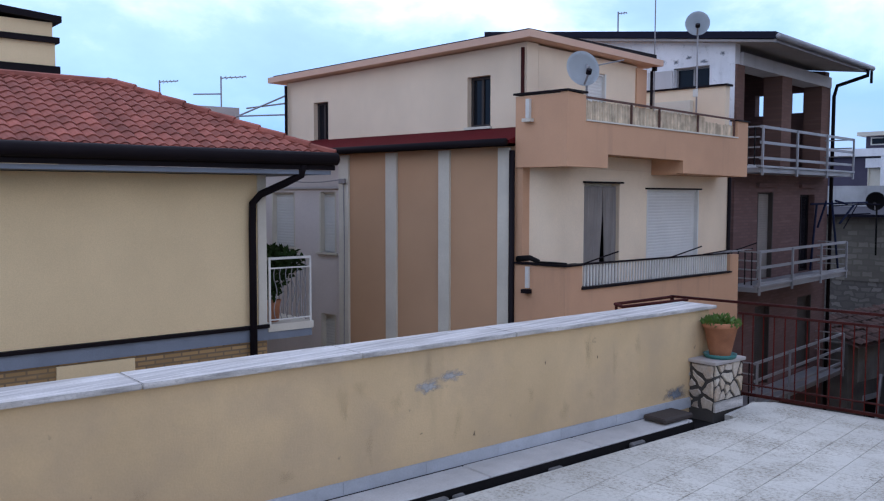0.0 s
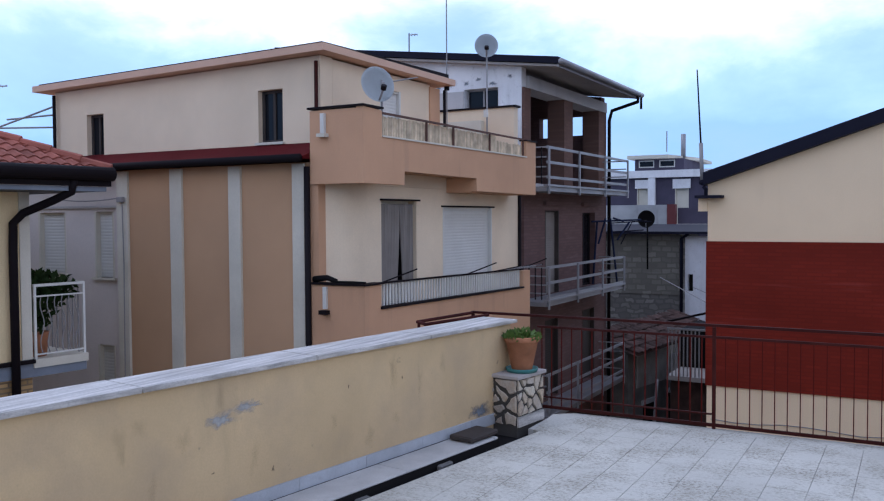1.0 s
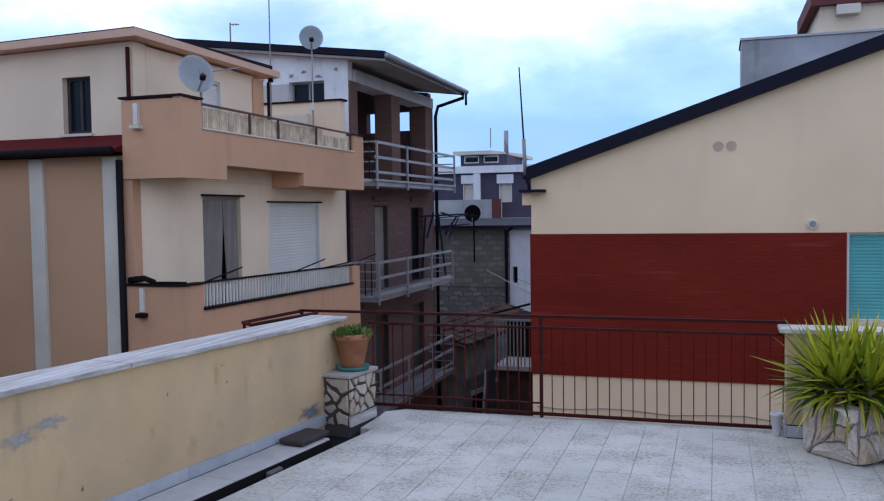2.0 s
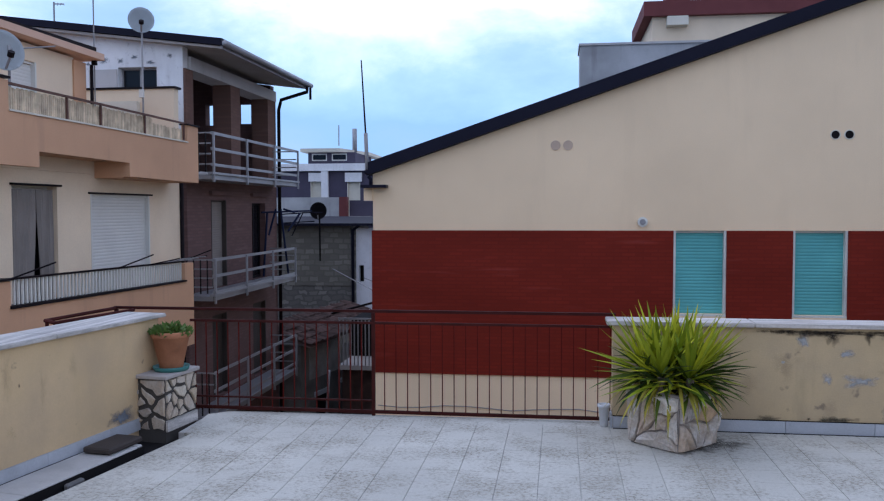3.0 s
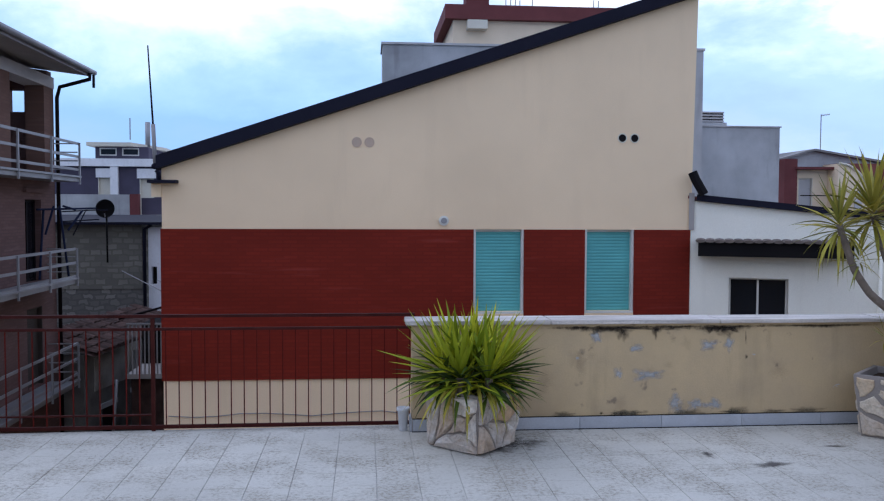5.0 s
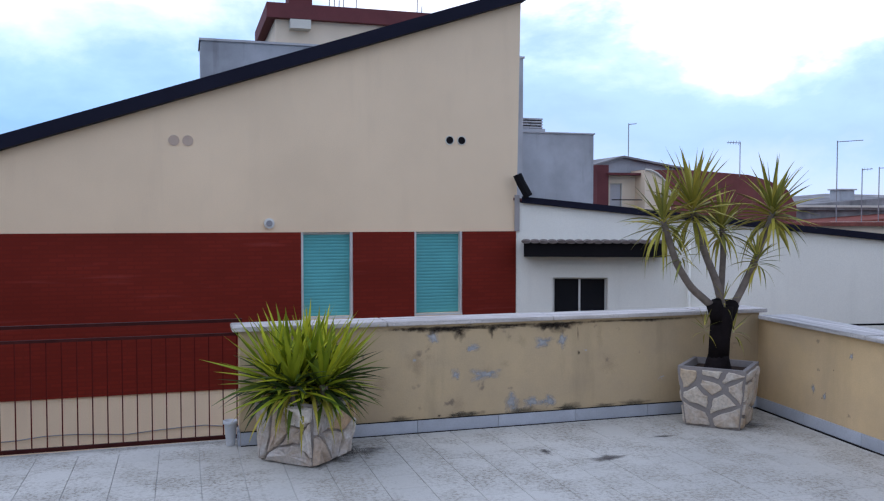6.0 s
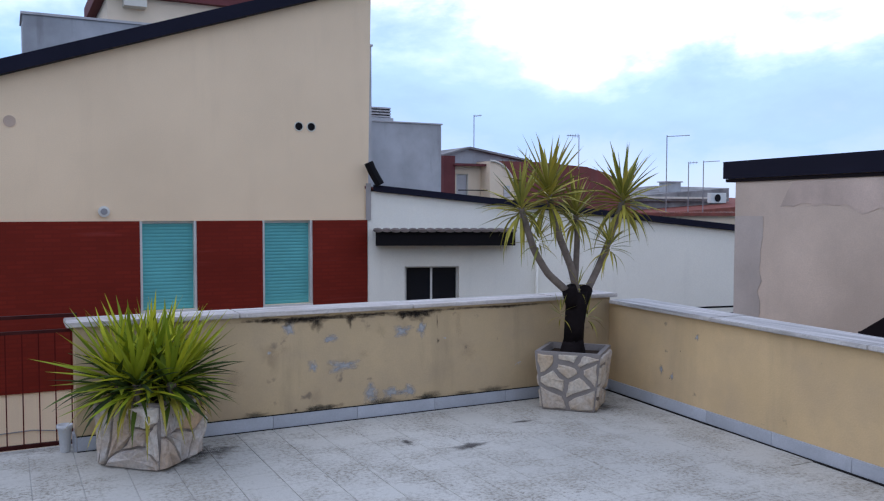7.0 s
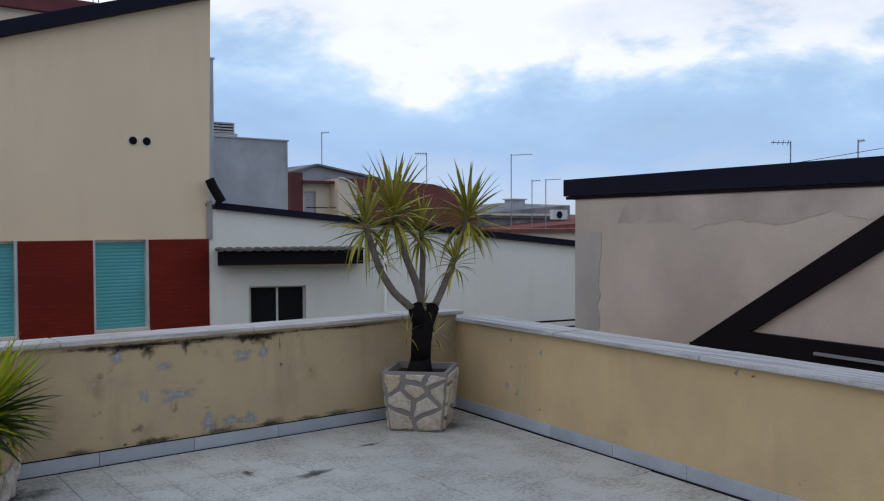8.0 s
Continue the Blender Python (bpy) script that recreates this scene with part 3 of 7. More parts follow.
def cladding(parent, place, w, h, n, rng, mat, joint=0.03, proud=0.018, rough=0.0):
    """Split stones on a panel; place maps (u, v, out) to the world."""
    shift = rng.uniform(0, 50)
    for poly in cells(w, h, n, rng, joint):
        poly = ragged(poly, w, h, shift, 0.020)
        bm = bmesh.new()
        cx, cy = sum(p[0] for p in poly) / len(poly), sum(p[1] for p in poly) / len(poly)
        tilt = rng.uniform(0.8, 1.25)
        low = [bm.verts.new(place(x, y, -0.004)) for x, y in poly]
        up = [bm.verts.new(place(cx + (x - cx) * 0.97, cy + (y - cy) * 0.97, proud * 0.6 * tilt)) for x, y in poly]
        top = [bm.verts.new(place(cx + (x - cx) * 0.86, cy + (y - cy) * 0.86, proud * tilt * (1 + rng.uniform(-rough, rough)))) for x, y in poly]
        k = len(poly)
        for a, b in ((low, up), (up, top)):
            for i in range(k):
                bm.faces.new((a[i], a[(i + 1) % k], b[(i + 1) % k], b[i]))
        if rough:
            peak = bm.verts.new(place(cx + rng.uniform(-.02, .02), cy + rng.uniform(-.02, .02), proud * tilt * 1.25))
            for i in range(k):
                bm.faces.new((top[i], top[(i + 1) % k], peak))
        else:
            bm.faces.new(top)
        part("stone", bm, mat, parent)


G = -7.0

# ---- ground and terrace ----
bm = bmesh.new()
prism(bm, [(-900, -900), (900, -900), (900, 1600), (-900, 1600)], G - 0.5, G)
tagged(part("ground", bm, M_ASPHALT), "grey asphalt street far below the terrace", "ground", kind="structure")

def west_x(y):
    """Inner face of the west parapet."""
    return -4.63 + 0.1425 * y


def east_x(y):
    return 4.66 + 0.074 * y


# building under the terrace
bm = bmesh.new()
prism(bm, [(-5.0, -3.2), (5.05, -3.2), (5.42, 7.6), (-3.45, 7.56), (-3.85, 7.3)], G, -0.3)
tagged(part("terrace_base", bm, M_CREAM), "cream plastered house body under the roof terrace", "building", kind="structure")
bm = bmesh.new()
prism(bm, [(west_x(-3.2) + 0.50, -3.2), (5.0, -3.2), (5.22, 7.55), (0.45, 7.62), (-3.15, 7.56), (-3.30, 7.2), (-3.30, 6.74), (west_x(6.74) + 0.50, 6.74)], -0.30, -0.005)
floor = tagged(part("floor", bm, M_GROUT), "worn pale square terrace tiles with dark joints", "floor", kind="structure")


def run(a, b, n):
    a, b = Vector(a), Vector(b)
    d = (b - a).normalized()
    return wall_frame(a, d, n), (b - a).length


NW = Vector((0.990, -0.141))
NE = Vector((-0.9973, 0.0738))
PARAPETS = (
    ("wall_west", (west_x(-2.2), -2.2), (west_x(7.05), 7.05), NW, 0.31, M_PARAPET, "yellow painted terrace parapet with a scraped patch"),
    ("wall_north", (0.42, 7.36), (5.21, 7.36), Vector((0, -1)), 0.24, M_PARAPET_N, "yellow parapet with flaking paint and dark mould runs"),
    ("wall_east", (east_x(7.36), 7.36), (east_x(-2.2), -2.2), NE, 0.28, M_PARAPET_E, "yellow painted parapet with small scuffs"),
)
rng = random.Random(4)
for name, a, b, nn, th, mat, label in PARAPETS:
    m, L = run(a, b, nn)
    bm = bmesh.new()
    top = {"wall_west": 0.985, "wall_north": 0.942, "wall_east": 0.885}[name]
    box(bm, 0, L, -th, 0, -0.3, top - 0.038, m)
    wall = tagged(part(name, bm, mat), label, "parapet", kind="structure")
    lo, hi = (-0.06, L + 0.06) if name != "wall_east" else (0.06, L)
    s = lo
    while s < hi - 0.05:
        e = min(hi, s + rng.uniform(1.15, 1.55))
        if hi - e < 0.4:
            e = hi
        bm = bmesh.new()
        vs = box(bm, s + 0.002, e - 0.002, -th - 0.05, 0.05, top - 0.035, top + rng.uniform(-0.002, 0.002), m)
        bmesh.ops.bevel(bm, geom=bm.edges[:], offset=0.006, segments=2, affect="EDGES")
        part("cap_stone", bm, M_MARBLE_X if name == "wall_north" else M_MARBLE, wall)
        s = e
    s = 0.0
    while s < L - 0.02:
        e = min(L, s + 0.72)
        bm = bmesh.new()
        box(bm, s + 0.002, e - 0.002, 0.002, 0.018, 0.004, 0.105, m)
        part("skirting", bm, M_SKIRT, wall)
        s = e
    if name == "wall_north":
        boxpart("end_skirting", (-0.018, -0.002, -th, 0.018, 0.004, 0.105), M_SKIRT, wall, m=m)
# near-black strips at the skirting foot: the shadow gap laid on as colour
boxpart("shadow_gap_strip", (0, 9.3, 0.019, 0.034, -0.01, 0.006), M_GAPDARK, wall, m=run(PARAPETS[2][1], PARAPETS[2][2], NE)[0])

boxpart("shadow_gap_strip", (0, 4.75, 0.019, 0.030, -0.01, 0.006), M_GAPDARK, bpy.data.objects["wall_north"], m=run(PARAPETS[1][1], PARAPETS[1][2], Vector((0, -1)))[0])
boxpart("skirting_joint", (0, 4.75, 0.001, 0.012, 0.1055, 0.112), M_GAPDARK, bpy.data.objects["wall_north"], m=run(PARAPETS[1][1], PARAPETS[1][2], Vector((0, -1)))[0])

# scraped and mouldy places: thin films with ragged outlines
m_west, L_west = run(PARAPETS[0][1], PARAPETS[0][2], NW)
m_north, m_east = run(PARAPETS[1][1], PARAPETS[1][2], Vector((0, -1)))[0], run(PARAPETS[2][1], PARAPETS[2][2], NE)[0]


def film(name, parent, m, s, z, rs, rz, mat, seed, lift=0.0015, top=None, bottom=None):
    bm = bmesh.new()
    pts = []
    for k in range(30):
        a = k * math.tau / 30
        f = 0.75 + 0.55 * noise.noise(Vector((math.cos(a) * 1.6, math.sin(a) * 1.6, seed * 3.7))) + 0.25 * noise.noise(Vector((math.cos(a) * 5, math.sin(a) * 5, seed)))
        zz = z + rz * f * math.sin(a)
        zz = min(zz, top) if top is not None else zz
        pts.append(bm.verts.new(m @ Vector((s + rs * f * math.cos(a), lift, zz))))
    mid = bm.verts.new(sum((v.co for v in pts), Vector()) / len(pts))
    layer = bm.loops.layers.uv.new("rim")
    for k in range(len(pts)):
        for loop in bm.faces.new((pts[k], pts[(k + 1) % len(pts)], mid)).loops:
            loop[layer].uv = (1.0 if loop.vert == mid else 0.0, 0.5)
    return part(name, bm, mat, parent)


FLAKES_N = ((1.59, 0.80, 0.05, 0.05), (1.92, 0.69, 0.06, 0.035), (2.05, 0.46, 0.11, 0.055), (2.57, 0.72, 0.07, 0.05), (2.76, 0.72, 0.035, 0.05),
            (2.28, 0.20, 0.07, 0.07), (2.45, 0.19, 0.08, 0.04), (2.65, 0.185, 0.07, 0.05), (1.78, 0.48, 0.03, 0.06))
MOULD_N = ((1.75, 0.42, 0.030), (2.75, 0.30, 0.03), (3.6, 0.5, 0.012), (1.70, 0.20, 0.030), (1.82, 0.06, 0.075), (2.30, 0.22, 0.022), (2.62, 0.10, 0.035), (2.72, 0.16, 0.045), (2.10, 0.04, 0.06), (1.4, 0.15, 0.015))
SCUFFS_E = ((1.29, 0.69, 0.035, 0.05), (0.82, 0.34, 0.04, 0.085), (0.97, 0.30, 0.04, 0.05), (1.08, 0.54, 0.012, 0.012), (0.94, 0.28, 0.012, 0.012), (3.4, 0.80, 0.03, 0.015))
SCUFFS_W = ((5.80, 0.66, 0.24, 0.08), (6.02, 0.71, 0.20, 0.06), (8.78, 0.17, 0.30, 0.14), (7.67, 0.66, 0.014, 0.035), (7.02, 0.69, 0.012, 0.03), (5.73, 0.32, 0.03, 0.012), (6.24, 0.23, 0.02, 0.035))
wall_w, wall_n, wall_e = (bpy.data.objects[k] for k in ("wall_west", "wall_north", "wall_east"))
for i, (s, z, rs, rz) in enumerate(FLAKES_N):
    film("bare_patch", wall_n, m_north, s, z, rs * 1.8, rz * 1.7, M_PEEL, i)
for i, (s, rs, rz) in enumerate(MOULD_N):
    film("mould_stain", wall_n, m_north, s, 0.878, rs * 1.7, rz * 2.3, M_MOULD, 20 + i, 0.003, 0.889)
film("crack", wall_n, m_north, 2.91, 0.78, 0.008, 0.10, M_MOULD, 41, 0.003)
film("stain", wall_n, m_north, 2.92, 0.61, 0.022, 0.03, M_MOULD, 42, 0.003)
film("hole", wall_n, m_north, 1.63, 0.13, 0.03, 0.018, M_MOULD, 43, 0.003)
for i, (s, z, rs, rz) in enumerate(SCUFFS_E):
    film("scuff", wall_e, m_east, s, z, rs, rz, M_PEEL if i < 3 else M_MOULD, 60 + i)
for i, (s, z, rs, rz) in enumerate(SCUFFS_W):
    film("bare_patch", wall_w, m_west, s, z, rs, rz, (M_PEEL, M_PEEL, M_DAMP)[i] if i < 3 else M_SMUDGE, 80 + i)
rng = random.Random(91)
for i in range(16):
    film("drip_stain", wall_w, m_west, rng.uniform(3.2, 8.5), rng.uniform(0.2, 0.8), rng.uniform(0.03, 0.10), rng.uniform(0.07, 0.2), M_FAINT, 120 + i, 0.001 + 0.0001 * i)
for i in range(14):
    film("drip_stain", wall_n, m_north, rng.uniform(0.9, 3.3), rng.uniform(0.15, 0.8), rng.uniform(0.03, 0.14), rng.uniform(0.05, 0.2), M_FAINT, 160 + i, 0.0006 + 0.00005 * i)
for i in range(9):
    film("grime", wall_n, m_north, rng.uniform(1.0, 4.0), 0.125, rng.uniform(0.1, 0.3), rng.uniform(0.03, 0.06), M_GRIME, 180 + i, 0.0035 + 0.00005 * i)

# damp stains on the tiles round the planters; those beneath also paint contact shade
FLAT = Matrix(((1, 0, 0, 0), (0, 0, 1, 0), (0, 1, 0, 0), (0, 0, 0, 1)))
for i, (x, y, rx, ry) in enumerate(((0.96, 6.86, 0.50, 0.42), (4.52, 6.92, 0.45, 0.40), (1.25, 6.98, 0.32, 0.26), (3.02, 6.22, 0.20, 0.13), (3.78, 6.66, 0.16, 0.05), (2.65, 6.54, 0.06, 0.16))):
    film("stain_and_contact_shade", floor, FLAT, x, y, rx, ry, M_STAIN, 100 + i, 0.0022)

# kerb along the west parapet, with the open gutter beside it
kerb = thing("kerb", "pale stone kerb along the parapet, above an open gutter", "kerb", (-3.8, 4.5, 0), kind="structure")
s = 0.0
rng = random.Random(12)
while s < 8.55:
    e = min(8.6, s + 1.22)
    boxpart("kerb_stone", (s + 0.003, e - 0.003, 0.024, 0.35, -0.10, 0.016 + rng.uniform(-0.004, 0.004)), M_KERB, kerb, m=m_west, bevel=0.008)
    s = e
boxpart("gutter_bed", (-1.0, 9.5, 0.0, 0.75, -0.30, -0.101), M_GAPDARK, kerb, m=m_west)
# thin near-black sheet on the kerb's gutter face
boxpart("gutter_side", (-0.5, 8.6, 0.351, 0.362, -0.10, 0.002), M_GAPDARK, kerb, m=m_west)
boxpart("seam", (0.0, 8.6, 0.0185, 0.0238, -0.02, 0.014), M_GAPDARK, kerb, m=m_west)
for k in range(34):
    a, side = 0.3 + k * 0.245, rng.choice((0.37, 0.39, 0.44, 0.46))
    boxpart("channel_stone", (a, a + rng.uniform(0.10, 0.24), side, side + rng.uniform(0.03, 0.06), -0.10, -0.035 + rng.uniform(-0.025, 0.025)), M_WETSTONE, kerb, m=m_west, bevel=0.012)
plank = boxpart("plank", (8.24, 8.66, 0.06, 0.31, 0.022, 0.070), M_WOOD, None, m=m_west, bevel=0.012)
tagged(plank, "dark wet wooden plank lying on the kerb", "plank")

# plain unseen wall added behind the viewer to cut light on the north parapet
boxpart("light_blocking_wall", (-5.0, 5.2, -3.2, -2.6, -0.3, 3.0), M_CREAM)
tagged(bpy.data.objects["light_blocking_wall"], "unseen added cream wall that keeps southern light off the terrace", "wall", kind="structure")

# stone-clad pillar and the pot on it
pm = pose(-3.62, 6.98, 0, 0, 0, -8.1)
pillar = thing("pillar", "low square pillar clad in split stones with a slab top", "pillar", (-3.62, 6.98, 0))
HW, HD, PH = 0.255, 0.235, 0.455
boxpart("core", (-HW, HW, -HD, HD, -0.10, PH), M_MORTAR, pillar, m=pm)
boxpart("top_slab", (-HW - 0.03, HW + 0.03, -HD - 0.03, HD + 0.03, PH, PH + 0.035), M_CEMENT, pillar, "grey stone slab", m=pm, bevel=0.006)
rng = random.Random(21)
cladding(pillar, lambda u, v, o: pm @ Vector((-HW + u, -HD - o, 0.01 + v)), 2 * HW, PH - 0.01, 15, rng, M_STONE, 0.035)
cladding(pillar, lambda u, v, o: pm @ Vector((HW + o, -HD + u, 0.10 + v)), 2 * HD, PH - 0.10, 14, rng, M_STONEW, 0.028)
boxpart("plinth", (HW, HW + 0.02, -HD, HD, 0.0, 0.095), M_MARBLE, pillar, "white stone plinth strip", m=pm)


def lathe(bm, profile, at=(0, 0, 0), sides=28, close=True):
    rings = [[bm.verts.new((at[0] + r * math.cos(k * math.tau / sides), at[1] + r * math.sin(k * math.tau / sides), at[2] + z)) for k in range(sides)] for r, z in profile]
    for a, b in zip(rings, rings[1:]):
        for k in range(sides):
            bm.faces.new((a[k], a[(k + 1) % sides], b[(k + 1) % sides], b[k]))
    if close:
        bm.faces.new(rings[0][::-1])
        bm.faces.new(rings[-1])


PX, PY, PZ = -3.47, 6.98, PH + 0.035
pot = thing("flower_pot", "terracotta flower pot with low green herbs on the stone pillar", "flower pot", (PX, PY, PZ))
bm = bmesh.new()
lathe(bm, [(0.145, 0.0), (0.155, 0.02), (0.16, 0.04), (0.15, 0.04), (0.14, 0.02)], (PX, PY, PZ))
part("saucer", bm, M_GREENDISH, pot, "green plastic saucer", True)
bm = bmesh.new()
lathe(bm, [(0.098, 0.018), (0.102, 0.035), (0.157, 0.29), (0.169, 0.295), (0.174, 0.31), (0.174, 0.342), (0.165, 0.35), (0.154, 0.345), (0.150, 0.30), (0.14, 0.29)], (PX, PY, PZ))
part("pot", bm, M_TERRA, pot, "", True)
bm = bmesh.new()
lathe(bm, [(0.148, 0.295), (0.148, 0.305)], (PX, PY, PZ))
part("soil", bm, M_SOIL, pot)
rng = random.Random(5)
for i in range(5):
    bm = bmesh.new()
    for k in range(60):
        a, r = rng.uniform(0, math.tau), 0.165 * math.sqrt(rng.random())
        p = Vector((PX + r * math.cos(a), PY + r * math.sin(a), PZ + 0.30 + rng.uniform(0, 0.10) * (1.2 - r / 0.2)))
        d = Vector((math.cos(a) * 0.6 + rng.uniform(-.5, .5), math.sin(a) * 0.6 + rng.uniform(-.5, .5), rng.uniform(0.3, 1.0))).normalized()
        q = d.orthogonal().normalized() * 0.012
        L = rng.uniform(0.04, 0.08)
        vs = [bm.verts.new(v) for v in (p, p + d * L * .5 + q, p + d * L, p + d * L * .5 - q)]
        bm.faces.new(vs)
    tagged(part("herb_clump", bm, M_HERB, pot, "small green herb leaves"), kind="stuff")


# ---- planters and yuccas ----
def stone_planter(name, label, c, low, high, h, turn, seed, per_face, joint, stone, mortar):
    t = thing(name, label, "planter", (c[0], c[1], 0))
    r = random.Random(seed)
    mm = pose(c[0], c[1], 0, 0, 0, turn)
    bm = bmesh.new()
    levels = [(low * 0.985, 0.0), (low, 0.02), (high, h - 0.03), (high, h), (high - 0.035, h), (high - 0.05, h - 0.08)]
    rings = [[bm.verts.new(mm @ Vector((w * sx, w * sy, z))) for sx, sy in ((-1, -1), (1, -1), (1, 1), (-1, 1))] for w, z in levels]
    for a, b in zip(rings, rings[1:]):
        for k in range(4):
            bm.faces.new((a[k], a[(k + 1) % 4], b[(k + 1) % 4], b[k]))
    bm.faces.new(rings[0][::-1])
    bm.faces.new(rings[-1])
    part("shell", bm, mortar, t, "grey cement shell")
    boxpart("soil", (-high + 0.06, high - 0.06, -high + 0.06, high - 0.06, h - 0.078, h - 0.05), M_SOIL, t, m=mm)
    for k in range(4):
        ang = k * math.pi / 2

        def place(u, v, o):
            f = v / h
            w = low + (high - low) * f
            x = (u / (2 * low) * 2 - 1) * w
            y = -w - o
            return mm @ Vector((x * math.cos(ang) - y * math.sin(ang), x * math.sin(ang) + y * math.cos(ang), v + 0.004))
        cladding(t, place, 2 * low, h - 0.02, per_face, r, stone, joint, 0.017 if joint > 0.02 else 0.026, 0.25 if joint > 0.02 else 0.7)
    return t


BUSH_C, PALM_C = (0.875, 6.94), (4.53, 6.93)
stone_planter("planter", "stone-clad planter before the parapet's end, filled by a bushy yucca", BUSH_C, 0.238, 0.262, 0.46, 45, 3, 6, 0.014, M_STONEB, M_MORTARM)
stone_planter("planter", "stone-clad planter in the parapet corner holding a branched yucca", (4.49, 6.95), 0.23, 0.285, 0.52, 43, 8, 9, 0.036, M_STONEW, M_MORTARL)


def leaf_mesh(name, length, width, droop, mat, seed):
    """A long blade with a keel, along +x, bending down."""
    r = random.Random(seed)
    me = bpy.data.meshes.new(name)
    vs, fs, n = [], [], 6
    side = r.uniform(-0.05, 0.05)
    for i in range(n + 1):
        f = i / n
        w = width * (0.55 + 0.9 * f if f < 0.45 else (1 - f) / 0.55 * 0.955) + 0.001
        x = length * f * (1 - 0.12 * droop * f)
        z = -droop * length * f * f * 0.55
        y = side * length * f * f
        vs += [(x, y - w / 2, z + w * 0.22), (x, y, z - w * 0.05), (x, y + w / 2, z + w * 0.22)]
    for i in range(n):
        a = i * 3
        fs += [(a, a + 1, a + 4, a + 3), (a + 1, a + 2, a + 5, a + 4)]
    me.from_pydata(vs, [], fs)
    me.materials.append(mat)
    me.shade_smooth()
    return me


def leaf(me, parent, at, yaw, pitch, scale, roll=0.0):
    ob = new("leaf", me)
    ob.matrix_basis = Matrix.Translation(at) @ Euler((roll, -pitch, yaw)).to_matrix().to_4x4() @ Matrix.Scale(scale, 4)
    return under(ob, parent)


bush = thing("yucca_bush", "dense bright green yucca with long arching blades", "plant", (*BUSH_C, 0.40))
green = [leaf_mesh("leaf", 0.60, 0.054, d, M_LEAF, i) for i, d in enumerate((0.03, 0.10, 0.20))]
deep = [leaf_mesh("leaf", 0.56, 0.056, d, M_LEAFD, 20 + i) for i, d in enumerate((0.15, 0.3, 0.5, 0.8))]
yellow = [leaf_mesh("leaf", 0.46, 0.038, d, M_LEAFY, 10 + i) for i, d in enumerate((0.9, 1.5))]
rng = random.Random(31)
for hx, hy, hz, lean in ((0.0, -0.02, 0.57, 0), (0.19, -0.02, 0.53, 26), (0.09, -0.18, 0.51, 30), (-0.10, -0.18, 0.51, 30), (-0.20, -0.02, 0.53, 28), (-0.10, 0.15, 0.54, 22), (0.10, 0.15, 0.54, 22)):
    p = Vector((BUSH_C[0] + hx, BUSH_C[1] + hy, hz))
    tip = Euler((0, radians(lean), math.atan2(hy, hx))).to_matrix()
    bm = bmesh.new()
    tube(bm, [p + Vector((0, 0, -0.12)), p + tip @ Vector((0, 0, 0.08))], 0.045, 8, 0.03)
    part("stem", bm, M_BARK, bush)
    for k in range(46):
        f = (k + 0.5) / 46
        turn, polar = k * 2.39996 + rng.uniform(-0.2, 0.2), radians(6 + 104 * f ** 0.85 + rng.uniform(-7, 7))
        d = tip @ Vector((math.sin(polar) * math.cos(turn), math.sin(polar) * math.sin(turn), math.cos(polar)))
        yaw, pitch = math.atan2(d.y, d.x), math.asin(max(-1, min(1, d.z)))
        at = p + tip @ Vector((0, 0, 0.08 - 0.10 * f)) + d * 0.02
        sc = rng.uniform(0.70, 0.95)
        # low and inner blades mostly take the green with shade in its colour
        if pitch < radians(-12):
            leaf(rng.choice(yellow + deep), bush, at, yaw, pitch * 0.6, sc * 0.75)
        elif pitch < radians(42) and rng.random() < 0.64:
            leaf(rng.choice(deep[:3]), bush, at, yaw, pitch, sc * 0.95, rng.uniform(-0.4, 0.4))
        else:
            leaf(green[min(2, int(f * 2 + rng.random()))], bush, at, yaw, pitch, sc, rng.uniform(-0.3, 0.3))
for k in range(24):
    yaw = k / 24 * math.tau + rng.uniform(-0.1, 0.1)
    at = Vector((BUSH_C[0] + math.cos(yaw) * 0.25, BUSH_C[1] + math.sin(yaw) * 0.25, rng.uniform(0.46, 0.52)))
    leaf(yellow[k % 2], bush, at, yaw, radians(rng.uniform(-35, 10)), rng.uniform(0.6, 0.9))
    leaf(rng.choice(yellow), bush, at + Vector((0, 0, 0.03)), yaw + 0.1, radians(rng.uniform(-40, 0)), rng.uniform(0.45, 0.7))
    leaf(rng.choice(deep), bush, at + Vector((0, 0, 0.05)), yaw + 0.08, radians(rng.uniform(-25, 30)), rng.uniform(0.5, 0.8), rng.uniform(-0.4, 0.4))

palm = thing("yucca_tree", "branched yucca with a blackened trunk and spiky leaf heads", "plant", (*PALM_C, 0.45))
cx, cy = PALM_C
bm = bmesh.new()
tube(bm, [(cx - 0.06, cy, 0.43), (cx - 0.06, cy, 0.50), (cx - 0.05, cy, 0.60)], 0.135, 14, 0.086)
tube(bm, [(cx - 0.055, cy, 0.56), (cx - 0.04, cy, 0.75), (cx - 0.03, cy, 0.90), (cx - 0.03, cy, 1.02)], 0.084, 14, 0.092)
tube(bm, [(cx - 0.05, cy, 0.90), (cx - 0.13, cy - 0.02, 1.07)], 0.075, 10, 0.07)
tube(bm, [(cx - 0.02, cy, 0.90), (cx + 0.08, cy + 0.02, 1.05)], 0.08, 10, 0.07)
for v in bm.verts:
    v.co += Vector((noise.noise(v.co * 9), noise.noise(v.co * 9 + Vector((7, 0, 0))), noise.noise(v.co * 7))) * 0.022
part("trunk", bm, M_BARKD, palm, "thick blackened trunk", True)


def up(px, pz, dy=0.0):
    return Vector((px, cy + dy, pz))


